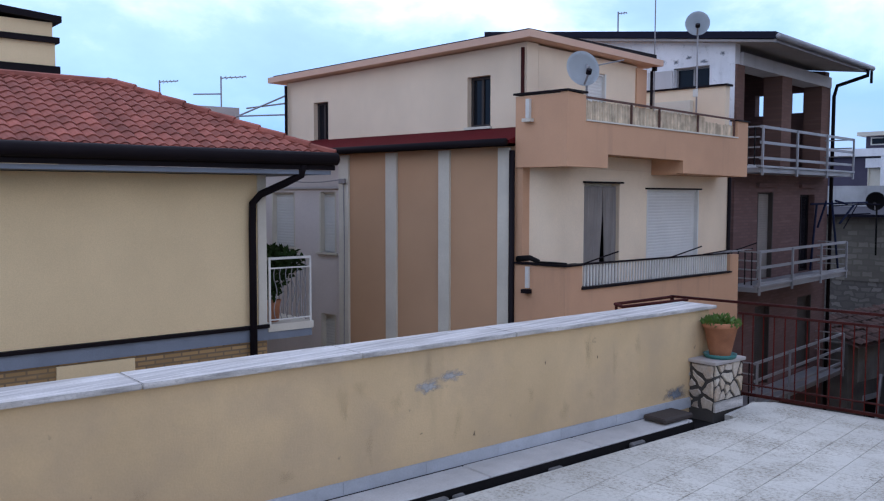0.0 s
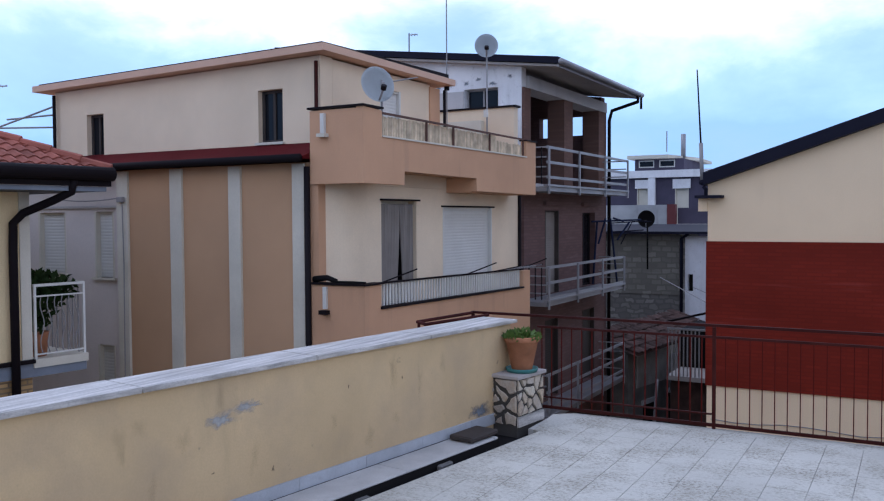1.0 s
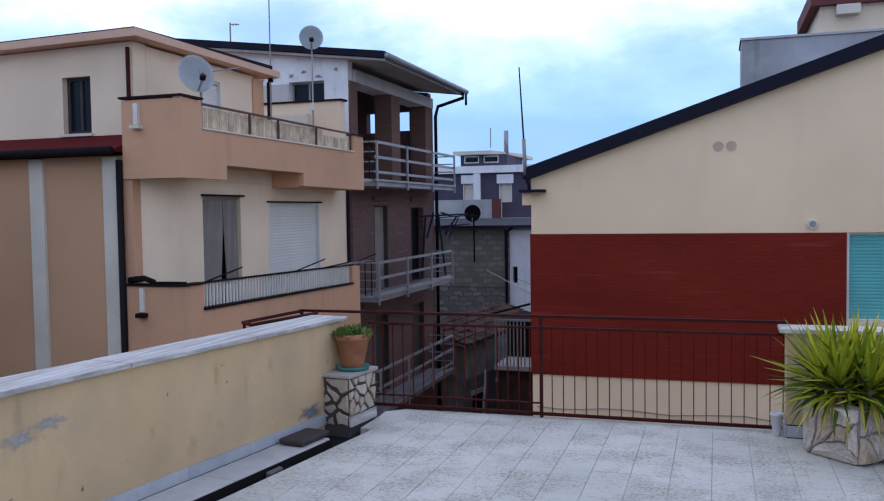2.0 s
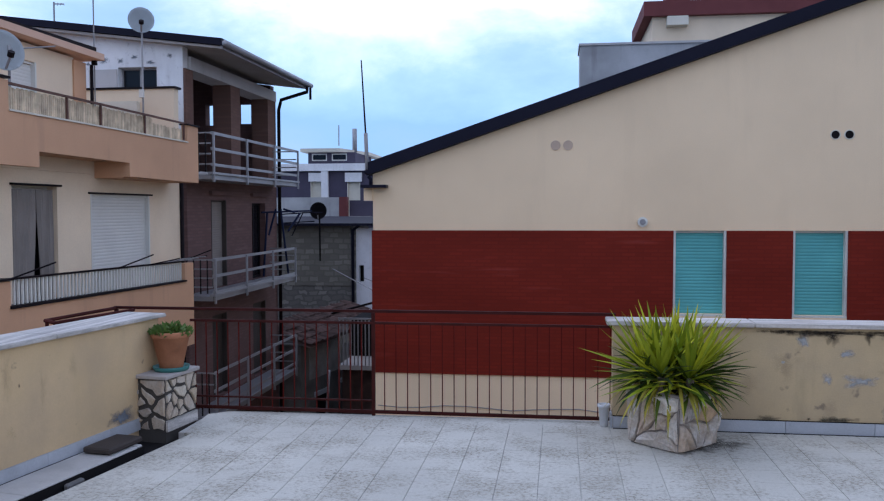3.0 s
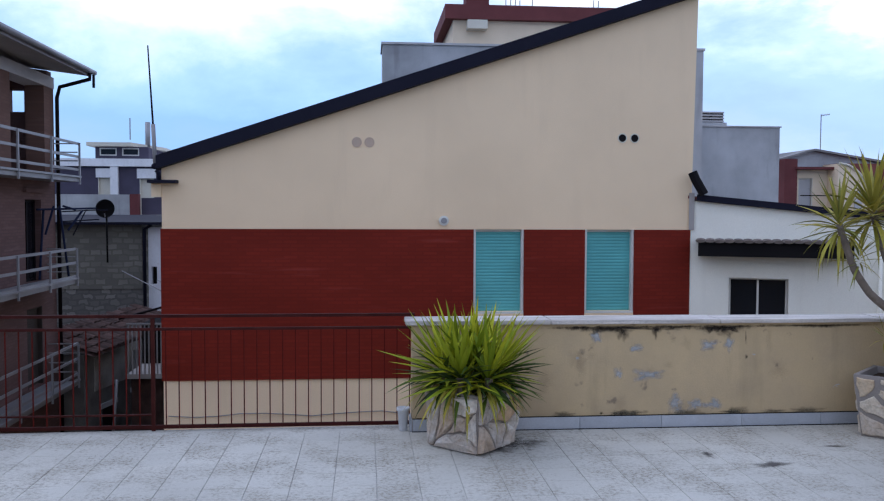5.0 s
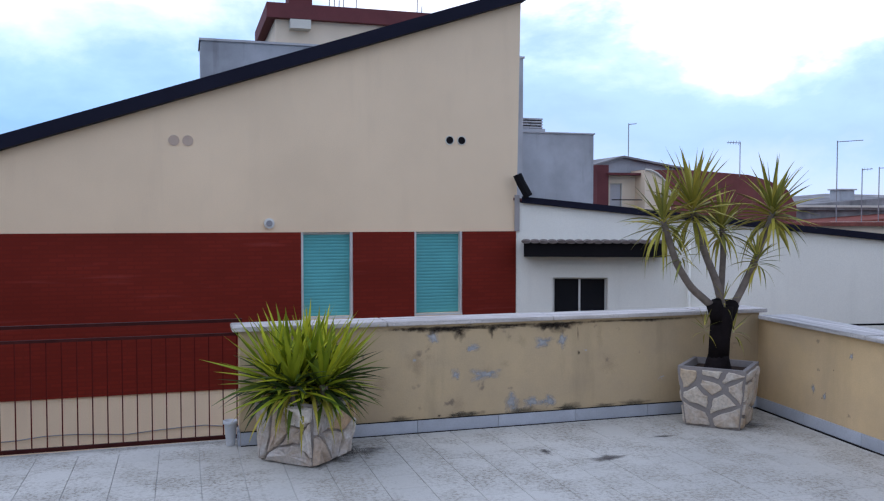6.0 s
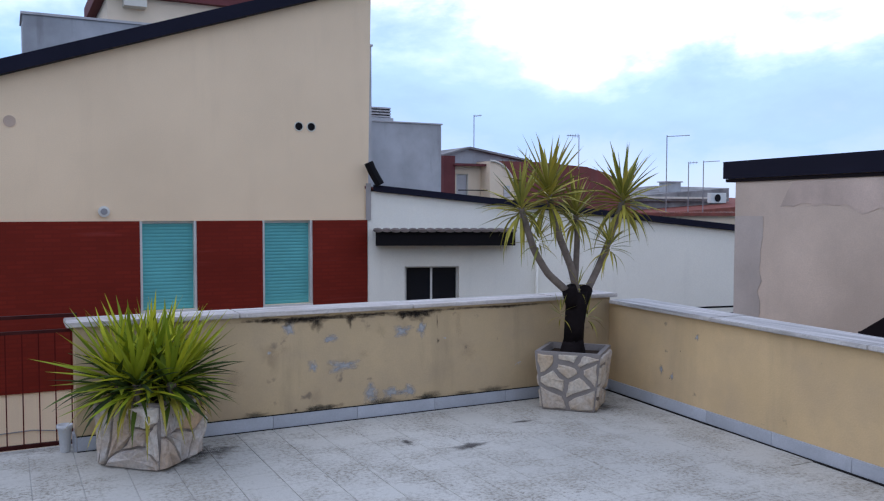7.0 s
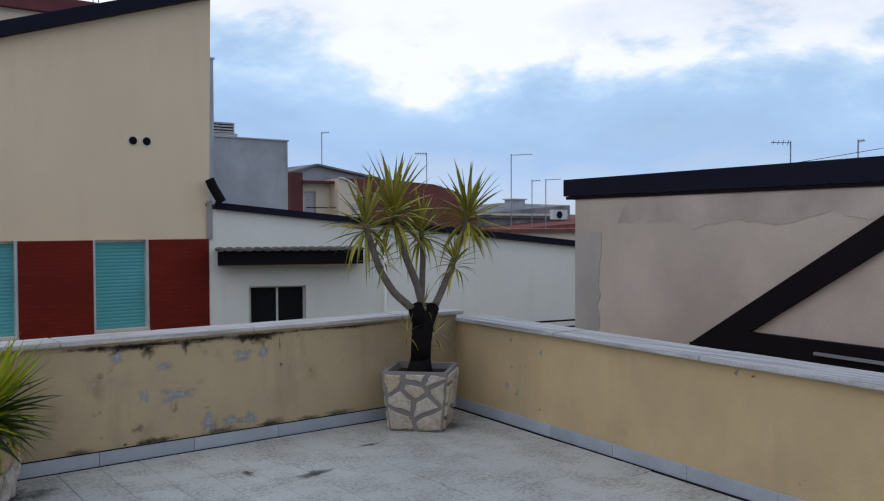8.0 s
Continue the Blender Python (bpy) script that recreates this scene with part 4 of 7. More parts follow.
STEMS = (
    ([up(cx - 0.13, 1.03), up(cx - 0.37, 1.20, -0.04), up(cx - 0.52, 1.40, -0.06), up(cx - 0.61, 1.64, -0.06), up(cx - 0.65, 1.77, -0.05)], 0.034),
    ([up(cx - 0.02, 1.00), up(cx - 0.07, 1.25, 0.03), up(cx - 0.18, 1.50, 0.05), up(cx - 0.26, 1.74, 0.05), up(cx - 0.30, 1.88, 0.05)], 0.036),
    ([up(cx - 0.01, 1.00, 0.06), up(cx + 0.05, 1.25, 0.12), up(cx + 0.09, 1.52, 0.16), up(cx + 0.07, 1.71, 0.16)], 0.030),
    ([up(cx + 0.08, 1.02), up(cx + 0.19, 1.20), up(cx + 0.34, 1.45, 0.03), up(cx + 0.45, 1.68, 0.04), up(cx + 0.51, 1.85, 0.04)], 0.034),
)
for pts, r in STEMS:
    bm = bmesh.new()
    fine = []
    for i in range(len(pts) - 1):
        for k in range(4):
            fine.append(pts[i].lerp(pts[i + 1], k / 4))
    fine.append(pts[-1])
    for i in range(1, len(fine) - 1):
        fine[i] = (fine[i - 1] + fine[i] * 2 + fine[i + 1]) / 4
    tube(bm, fine, r, 10, r * 0.8)
    part("branch", bm, M_BARK, palm, "", True)
pgreen = [leaf_mesh("leaf", 0.42, 0.038, d, M_LEAFP, 40 + i) for i, d in enumerate((0.05, 0.3, 0.7, 1.1))]
rng = random.Random(77)
HEADS = (
    (STEMS[0][0][-1], 40, 0.88), (STEMS[1][0][-1], 60, 1.10), (STEMS[2][0][-1], 38, 0.80), (STEMS[3][0][-1], 56, 1.02),
    (up(cx - 0.50, 1.50, -0.10), 16, 0.55), (up(cx + 0.27, 1.44, -0.08), 26, 0.62), (up(cx - 0.05, 1.07, -0.05), 9, 0.34),
    (up(cx - 0.20, 0.84, 0.0), 9, 0.36), (up(cx + 0.13, 0.80, 0.05), 14, 0.44))
for p, count, size in HEADS:
    count = round(count * 1.3)
    for k in range(count):
        f = k / count
        yaw = k * 2.39996 + rng.uniform(-0.3, 0.3)
        pitch = radians(82 - 112 * f + rng.uniform(-8, 8))
        at = p + Vector((math.cos(yaw) * 0.02, math.sin(yaw) * 0.02, 0.09 - 0.20 * f)) * (size ** 0.5)
        if f > 0.72 and rng.random() < 0.75:
            leaf(rng.choice(yellow), palm, at, yaw, pitch, size * rng.uniform(0.7, 1.0))
        else:
            leaf(pgreen[min(3, int(f * 2.4 + rng.random()))], palm, at, yaw, pitch, size * rng.uniform(0.85, 1.15), rng.uniform(-0.3, 0.3))

# ---- railing between the parapets ----
RY = 7.56
rail = thing("railing", "rust-brown metal railing along the open terrace edge", "railing", (-1.6, RY, 0))
boxpart("top_rail", (-4.32, 0.45, RY - 0.018, RY + 0.018, 0.960, 0.985), M_RAIL, rail)
boxpart("second_rail", (-3.55, 0.45, RY - 0.012, RY + 0.012, 0.85, 0.873), M_RAIL, rail)
boxpart("bottom_rail", (-3.55, 0.45, RY - 0.012, RY + 0.012, 0.015, 0.045), M_RAIL, rail)
boxpart("low_bar", (-3.55, -1.78, RY - 0.01, RY + 0.01, 0.125, 0.140), M_RAIL, rail)
for a, b in (((-4.30, 7.56, 0.968), (-4.46, 6.66, 0.957)), ((-4.10, 7.52, 0.955), (-4.36, 6.62, 0.940)), ((-4.47, 6.66, 0.957), (-4.34, 6.62, 0.940)), ((-4.45, 6.66, 0.95), (-4.45, 6.66, -0.35))):
    tubepart("side_rail", [a, b], 0.017, M_RAIL, rail, sides=6)
for x in (-4.30, -1.76):
    boxpart("post", (x - 0.015, x + 0.015, RY - 0.015, RY + 0.015, -0.35 if x < -4 else -0.3, 0.955), M_RAIL, rail)
bar = bmesh.new()
box(bar, -0.0045, 0.0045, -0.0045, 0.0045, 0.045, 0.85)
bar_me = bpy.data.meshes.new("baluster")
bar.to_mesh(bar_me)
bar.free()
bar_me.materials.append(M_BALUSTER)
x = -3.50
while x < 0.42:
    if abs(x + 1.76) > 0.04:
        b = new("baluster", bar_me)
        b.matrix_basis = Matrix.Translation((x, RY, 0))
        under(b, rail)
    x += 0.1085
bm = bmesh.new()
lathe(bm, [(0.030, 0.0), (0.034, 0.01), (0.048, 0.17), (0.056, 0.175), (0.056, 0.20), (0.048, 0.20), (0.034, 0.03)], (0.345, 7.40, 0.0), 20)
tagged(part("plastic_pot", bm, M_PVC, smooth=True), "small empty white plastic pot at the parapet's end", "pot")

# ---- peach house across the alley ----
FLANK = wall_frame((0, 9.4), (1, 0), (0, -1))          # s is world x
UPPER = wall_frame((0, 9.9), (1, 0), (0, -1))
GREYW = wall_frame((0, 9.55), (1, 0), (0, -1))
FRONT = wall_frame((-7.55, 0), (0, 1), (1, 0))         # s is world y
BALC = wall_frame((-6.93, 0), (0, 1), (1, 0))
TOPF = wall_frame((-8.1, 0), (0, 1), (1, 0))
peach = thing("apartment_house", "peach and cream plastered house with two balconies and tan flank panels", "house", (-11, 12.5, G))
bm = bmesh.new()
pierced(bm, FLANK, -12.05, -7.92, G, 2.82, 0.3)
part("flank_wall", bm, M_TAN, peach, "tan plastered flank wall")
for a, b in ((-12.02, -11.76), (-10.76, -10.50), (-9.49, -9.25), (-8.23, -8.01)):
    boxpart("pilaster", (a, b, 0.003, 0.05, G, 2.80), M_PILASTER, peach, m=FLANK)
boxpart("corner_strip", (-7.92, -7.76, -0.17, 0.03, G, 2.5), M_PEACH, peach, m=FLANK)
# grey rear part with two shuttered windows
gw = ((-14.37, -13.60, 1.02, 2.12), (-12.83, -12.33, 0.97, 2.13), (-12.80, -12.35, -1.2, -0.22))
bm = bmesh.new()
pierced(bm, GREYW, -19.0, -12.06, G, 2.82, 0.3, gw)
part("rear_wall", bm, M_GREYPINK, peach, "pale grey plastered rear wall")
for g_ in gw:
    shuttered(peach, GREYW, *g_, M_SHUTTER, 0.09)
boxpart("string_course", (-19.0, -12.06, 0.0, 0.05, 2.19, 2.23), M_GREYPL, peach, m=GREYW)
# front wall with a rounded corner
fw = ((10.72, 11.80, -0.6, 2.27), (12.72, 14.72, -0.6, 2.18))
bm = bmesh.new()
pierced(bm, FRONT, 10.0, 16.05, G, 2.5, 0.3, fw)
part("front_wall", bm, M_CREAM, peach, "cream plastered front wall")
bm = bmesh.new()
arc = [(-8.15 + 0.60 * math.sin(a), 10.0 - 0.60 * math.cos(a)) for a in [k * math.pi / 2 / 16 for k in range(17)]]
prism(bm, [*arc[6:], (-7.85, 10.0), (-8.0, 9.75)], G, 2.5)
part("rounded_corner", bm, M_CREAM, peach)
door = glazed(peach, FRONT, *fw[0], M_PILASTER, 0.16, 1, 0.07, False, "balcony_door")
bm = bmesh.new()
heights = [0.0, 0.4, 0.8, 1.1, 1.4, 1.8, 2.22]
gap = [0.16, 0.20, 0.17, 0.12, 0.07, 0.02, 0.0]
for lo, hi in ((10.75, 11.36), (11.36, 11.78)):
    cols = 20
    grid = []
    for z, g_ in zip(heights, gap):
        a_, b_ = (lo, hi - g_ * 0.6) if lo < 11 else (lo + g_ * 0.5, hi)
        grid.append([bm.verts.new(FRONT @ Vector((a_ + (b_ - a_) * k / cols, -0.07 + 0.016 * math.sin(k * 1.9 + z), z))) for k in range(cols + 1)])
    for r0, r1 in zip(grid, grid[1:]):
        for k in range(cols):
            bm.faces.new((r0[k], r0[k + 1], r1[k + 1], r1[k]))
part("curtain", bm, M_CURTAIN, door, "grey door curtain hanging outside", weld=True)
boxpart("curtain_rail", (10.68, 11.86, 0.0, 0.05, 2.27, 2.30), M_DARK, peach, m=FRONT)
shuttered(peach, FRONT, *fw[1], M_SHUTTER, 0.07, M_SHUTTER, sill=False)
boxpart("shutter_lintel", (12.66, 14.80, 0.0, 0.03, 2.18, 2.21), M_DARK, peach, m=FRONT)
# upper balcony: slab and solid parapet with a stepped lower edge
boxpart("balcony_slab", (-7.9, -7.06, 9.45, 15.38, 2.71, 2.80), M_PEACH, peach)
boxpart("terrace_slab", (-19.0, -7.56, 9.72, 16.05, 2.52, 2.66), M_PEACH, peach)
bm = bmesh.new()
sheet(bm, [(9.33, 2.49), (10.43, 2.49), (10.43, 2.70), (12.85, 2.68), (12.85, 2.46), (15.50, 2.44), (15.50, 3.50), (15.03, 3.50), (15.03, 3.17), (9.81, 3.17), (9.81, 3.55), (9.33, 3.57)], BALC, 0.12)
box(bm, -7.87, -6.93 - 0.121, 9.33, 9.45, 2.49, 3.55)
box(bm, -7.55, -6.93 - 0.121, 15.38, 15.50, 2.44, 3.45)
box(bm, -7.56, -6.93 - 0.121, 12.86, 15.37, 2.44, 2.705)
part("balcony_parapet", bm, M_PEACH, peach, "peach balcony parapet with stepped lower edge")
for dims in ((-7.9, -6.90, 9.30, 9.46, 3.571, 3.60), (-7.08, -6.90, 9.46, 9.82, 3.571, 3.60), (-7.08, -6.90, 15.0, 15.52, 3.501, 3.525)):
    boxpart("parapet_cap", dims, M_DARK, peach)
boxpart("parapet_sill", (9.81, 15.03, -0.14, 0.02, 3.171, 3.195), M_PILASTER, peach, m=BALC)
boxpart("spout", (-7.64, -7.575, 9.27, 9.329, 3.22, 3.50), M_WMETAL, peach, "white drain niche")
boxpart("spout_box", (-7.68, -7.53, 9.23, 9.329, 3.16, 3.21), M_PILASTER, peach)
rl = subgroup("balcony_railing", "rusty thin balcony railing with cream stained bars", (-6.98, 12.4, 3.19), peach)
boxpart("handrail", (9.81, 15.03, -0.08, -0.04, 3.515, 3.545), M_RUSTRAIL, rl, m=BALC)
for s in (9.84, 11.2, 12.1, 13.5, 15.0):
    boxpart("post", (s - 0.015, s + 0.015, -0.075, -0.045, 3.195, 3.515), M_RUSTRAIL, rl, m=BALC)
rng = random.Random(6)
M_STRAW = material("rust_stained_cream_bar", (0.64, 0.53, 0.38), vary=0.25, scale=5, piece=0.15, specks=0.5, dirt=(0.40, 0.24, 0.12))
for k in range(108):
    s = 9.88 + k * 0.0475
    top = 3.50 if s < 13.8 else 3.42
    boxpart("bar", (s, s + 0.030, -0.10, -0.085, 3.20, top + rng.uniform(-0.02, 0.01)), M_STRAW, rl, m=BALC)
boxpart("wall_head", (-7.559, -7.55, 9.80, 16.05, 2.502, 2.709), M_CREAM, peach)
# lower balcony
boxpart("balcony_slab", (-7.9, -7.06, 9.45, 15.08, -0.62, -0.48), M_PEACH, peach)
bm = bmesh.new()
sheet(bm, [(9.33, -0.62), (15.20, -0.62), (15.20, 0.93), (14.84, 0.93), (14.84, 0.62), (9.76, 0.70), (9.76, 1.02), (9.33, 1.03)], BALC, 0.12)
box(bm, -7.87, -6.93 - 0.121, 9.33, 9.45, -0.62, 1.02)
box(bm, -7.55, -6.93 - 0.121, 15.08, 15.20, -0.62, 0.9)
part("balcony_parapet", bm, M_PEACH, peach, "peach lower balcony parapet")
boxpart("parapet_cap", (-7.9, -6.90, 9.30, 9.46, 1.031, 1.06), M_DARK, peach)
boxpart("parapet_cap", (9.45, 9.78, -0.15, 0.03, 1.031, 1.055), M_DARK, peach, m=BALC)
rl = subgroup("balcony_railing", "white balusters under a dark handrail on the lower balcony", (-6.98, 12.3, 0.66), peach)
bm = bmesh.new()
vs = [bm.verts.new(BALC @ Vector(p)) for p in ((9.74, -0.09, 1.03), (9.74, -0.03, 1.03), (14.86, -0.03, 0.955), (14.86, -0.09, 0.955), (9.74, -0.09, 1.055), (9.74, -0.03, 1.055), (14.86, -0.03, 0.98), (14.86, -0.09, 0.98))]
for f in ((0, 1, 2, 3), (7, 6, 5, 4), (0, 4, 5, 1), (1, 5, 6, 2), (2, 6, 7, 3), (3, 7, 4, 0)):
    bm.faces.new([vs[i] for i in f])
part("handrail", bm, M_DARK, rl)
for k in range(57):
    s = 9.82 + k * 0.0885
    f = (s - 9.76) / 5.08
    boxpart("baluster", (s - 0.013, s + 0.013, -0.073, -0.047, 0.70 - 0.08 * f, 1.03 - 0.075 * f), M_WMETAL, rl, m=BALC)
bm = bmesh.new()
sheet(bm, [(9.74, 0.665), (14.86, 0.595), (14.86, 0.625), (9.74, 0.705)], wall_frame((-6.90, 0), (0, 1), (1, 0)), 0.16)
part("lower_strip", bm, M_DARK, rl)
for s, z in ((9.80, 1.04), (12.5, 1.0), (14.8, 0.97)):
    tubepart("drying_arm", [BALC @ Vector((s, -0.04, z)), BALC @ Vector((s + 0.35, 0.38, z + 0.20))], 0.012, M_DARK, rl, sides=6)
for s_, z in ((13.6, 0.99), (14.1, 0.985), (14.75, 0.975)):
    tubepart("drying_arm", [BALC @ Vector((s_, -0.04, z)), BALC @ Vector((s_ + 0.12, 0.42, z + 0.10))], 0.012, M_DARK, rl, sides=6)
for o in (0.16, 0.28, 0.40):
    tubepart("drying_line", [BALC @ Vector((13.6 + o * 0.27, o, 0.99 + o * 0.22)), BALC @ Vector((14.75 + o * 0.27, o, 0.975 + o * 0.22))], 0.006, M_GALVD, rl, sides=5)
boxpart("drain_niche", (-7.64, -7.575, 9.29, 9.329, 0.68, 1.0), M_WMETAL, peach)
boxpart("drain_box", (-7.68, -7.54, 9.24, 9.329, 0.60, 0.66), M_DARK, peach)
bm = bmesh.new()
rng = random.Random(8)
tube(bm, [(-7.85, 9.38, 1.10), (-7.6, 9.36, 1.13), (-7.45, 9.38, 1.08)], 0.05, 8, 0.035)
tube(bm, [(-7.5, 9.36, 1.07), (-7.2, 9.36, 1.075), (-6.96, 9.40, 1.07)], 0.02, 6)
part("rolled_cloth", bm, M_BLACK, peach, "dark rolled cover on the parapet", True)
# drain pipes
tubepart("drain_pipe", [(-7.90, 9.30, G), (-7.91, 9.30, 2.75)], 0.045, M_DARK, peach)
tubepart("drain_pipe", [(-7.52, 16.02, G), (-7.52, 16.02, 2.5)], 0.04, M_DARK, peach)
# lean-to roof strip and gutter on the flank
bm = bmesh.new()
vs = [bm.verts.new(p) for p in ((-16.0, 9.18, 2.90), (-7.88, 9.18, 2.90), (-7.88, 9.93, 3.17), (-16.0, 9.93, 3.17), (-16.0, 9.18, 2.86), (-7.88, 9.18, 2.86), (-7.88, 9.93, 2.86), (-16.0, 9.93, 2.86))]
for f in ((0, 1, 2, 3), (7, 6, 5, 4), (0, 4, 5, 1), (1, 5, 6, 2), (2, 6, 7, 3), (3, 7, 4, 0)):
    bm.faces.new([vs[i] for i in f])
part("eaves_roof", bm, M_ROOFRED, peach, "dark red sheet roof strip")
bm = bmesh.new()
tube(bm, [(-16.0, 9.13, 2.87), (-7.9, 9.13, 2.87)], 0.06, 10)
part("gutter", bm, M_DARK, peach, "", True)
# set-back top storey under its own roof
uw = ((-13.42, -12.97, 3.08, 3.90), (-9.34, -8.84, 3.20, 4.03))
bm = bmesh.new()
pierced(bm, UPPER, -14.30, -8.1, 2.66, 4.36, 0.3, uw)
sheet(bm, [(-14.30, 4.36), (-8.1, 4.36), (-8.1, 4.48)], UPPER, 0.3)
part("top_wall", bm, M_CREAM, peach, "cream top storey wall", weld=True)
for g_ in uw:
    glazed(peach, UPPER, *g_, M_WOOD, 0.10, 1, 0.045)
tw = ((11.55, 12.20, 2.7, 4.20),)
bm = bmesh.new()
pierced(bm, TOPF, 10.205, 13.24, 2.66, 4.46, 0.3, tw)
part("top_wall", bm, M_CREAM, peach)
shuttered(peach, TOPF, *tw[0], M_SHUTTER, 0.06, M_SHUTTER, sill=False)
boxpart("pilaster", (13.20, 13.56, 0.0, 0.03, 2.66, 4.42), M_PEACH, peach, m=TOPF)
boxpart("rear_wall", (-14.30, -8.41, 13.25, 13.55, 2.66, 4.35), M_CREAM, peach)
boxpart("side_wall", (-14.30, -14.0, 10.21, 13.24, 2.66, 4.35), M_CREAM, peach)
bm = bmesh.new()
prism(bm, [(-14.62, 9.66), (-7.86, 9.66), (-7.86, 13.8), (-14.62, 13.8)], lambda x, y: 4.37 + (x + 14.62) * 0.019, lambda x, y: 4.48 + (x + 14.62) * 0.019)
part("roof", bm, M_EAVE, peach, "flat roof with peach eaves edge")
bm = bmesh.new()
prism(bm, [(-14.55, 9.75), (-7.95, 9.75), (-7.95, 13.7), (-14.55, 13.7)], lambda x, y: 4.49 + (x + 14.62) * 0.019, lambda x, y: 4.52 + (x + 14.62) * 0.019 + 0.10 * max(0, 1 - abs(x + 9.5) / 4) * (y > 11))
part("roof_cover", bm, M_DARK, peach)
tubepart("drain_pipe", [(-8.12, 9.82, 2.7), (-8.12, 9.82, 4.38)], 0.03, M_RAIL, peach)
tubepart("drain_pipe", [(-14.22, 9.82, 2.9), (-14.22, 9.82, 4.3)], 0.03, M_DARK, peach)
tubepart("drain_pipe", [(-8.0, 13.62, 2.7), (-8.0, 13.62, 4.4)], 0.03, M_DARK, peach)
# divider wall at the end of the roof terrace
boxpart("divider_wall", (-9.6, -7.55, 15.80, 16.0, 2.66, 4.30), M_CREAM, peach)
boxpart("divider_cap", (-9.65, -7.5, 15.76, 16.04, 4.30, 4.34), M_DARK, peach)
boxpart("divider_panel", (-9.40, -8.25, 15.66, 15.795, 2.66, 4.05), M_PILASTER, peach)
# aerial frame on the left gable
for a, b in (((-14.3, 9.85, 4.10), (-15.6, 9.5, 3.72)), ((-14.3, 9.85, 3.95), (-15.3, 9.6, 3.90)), ((-15.5, 9.5, 3.74), (-14.3, 9.85, 3.72))):
    tubepart("bracket_arm", [a, b], 0.018, M_GALVD, peach, sides=6)
bm = bmesh.new()
tube(bm, [(-9.8, 11.0, 4.5), (-9.8, 11.0, 4.78)], 0.10, 8)
part("vent_cap", bm, M_DARK, peach)

for x, y, h in ((-11.4, 10.4, 0.16), (-8.6, 10.3, 0.14)):
    bm = bmesh.new()
    lathe(bm, [(0.05, 0.0), (0.05, h * 0.6), (0.10, h * 0.62), (0.09, h * 0.9), (0.03, h)], (x, y, 4.46 + (x + 14.62) * 0.019), 12)
    part("vent_cap", bm, M_DARK, peach, "", True)
tubepart("cable", [(-13.7 + k * 0.3, 9.36, 2.36 - 0.05 * math.sin(k * math.pi / 6)) for k in range(7)], 0.012, M_GALVD, peach, sides=6)
boxpart("cable_clamp", (-11.95, -11.80, 9.28, 9.348, 2.28, 2.37), M_GALVD, peach, bevel=0.01)
tubepart("cable", [(-11.86, 9.33, 2.28), (-11.84, 9.33, 1.2), (-11.87, 9.33, -1.5)], 0.010, M_GALVD, peach, sides=6)

# ---- brown brick house beyond ----
brown = thing("brick_house", "brown brick house with open loggia and grey railed balconies", "house", (-10, 20, G))
BF = wall_frame((-7.9, 0), (0, 1), (1, 0))
BS = wall_frame((0, 17.1), (1, 0), (0, -1))
bw = ((18.35, 19.25, 0.13, 2.15), (20.95, 21.95, 0.13, 2.10), (18.35, 19.2, -2.4, -0.5), (20.95, 21.9, -2.4, -0.5))
bm = bmesh.new()
pierced(bm, BF, 17.1, 22.9, G, 2.62, 0.3, bw)
part("front_wall", bm, M_BROWN, brown, "brown brick street wall")
boxpart("side_wall", (-14.0, -8.2, -0.3, 0.0, G, 2.62), M_BROWN_X, brown, m=BS)
bm = bmesh.new()
pierced(bm, wall_frame((0, 22.6), (1, 0), (0, -1)), -14.0, -8.2, G, 5.1, 0.3, ((-9.82, -9.42, 4.27, 4.85), (-8.90, -8.50, 4.30, 4.86)))
sheet(bm, [(-14.0, 5.1), (-7.95, 5.1), (-7.95, 5.34), (-14.0, 6.08)], wall_frame((0, 22.6), (1, 0), (0, -1)), 0.3)
part("end_wall", bm, M_BROWN_X, brown)
shuttered(brown, BF, *bw[0], M_CURTAIN, 0.10, M_WOOD, sill=False)
glazed(brown, BF, *bw[1], M_DARK, 0.15, 1, 0.06, False)
for g_ in bw[2:]:
    shuttered(brown, BF, *g_, M_WOOD, 0.10, M_WOOD, sill=False)
for s in (18.35, 20.95):
    boxpart("lintel", (s - 0.1, s + 1.05, 0.0, 0.08, 2.27, 2.36), M_BROWN, brown, m=BF)
# whitewashed gable side with a small dark opening
sw = ((-9.40, -8.53, 4.46, 4.96),)
bm = bmesh.new()
pierced(bm, BS, -14.0, -7.95, 2.62, 5.15, 0.25, sw)
sheet(bm, [(-14.0, 5.15), (-7.95, 5.15), (-7.95, 5.42), (-14.0, 6.25)], BS, 0.25)
part("gable_wall", bm, M_WHITEWASH, brown, "stained whitewashed gable wall", weld=True)
glazed(brown, BS, *sw[0], M_GALVD, 0.15, 1, 0.04, False)
boxpart("grey_panel", (-10.05, -9.42, 0.0, 0.03, 4.40, 4.92), M_GREYPL, brown, m=BS)
rng = random.Random(44)
for k in range(7):
    film("bare_spot", brown, BS, -10.4 + k * 0.36 + rng.uniform(-0.08, 0.08), 5.14 + rng.uniform(-0.10, 0.06), rng.uniform(0.09, 0.16), rng.uniform(0.06, 0.11), M_DAMP, 300 + k, 0.003)
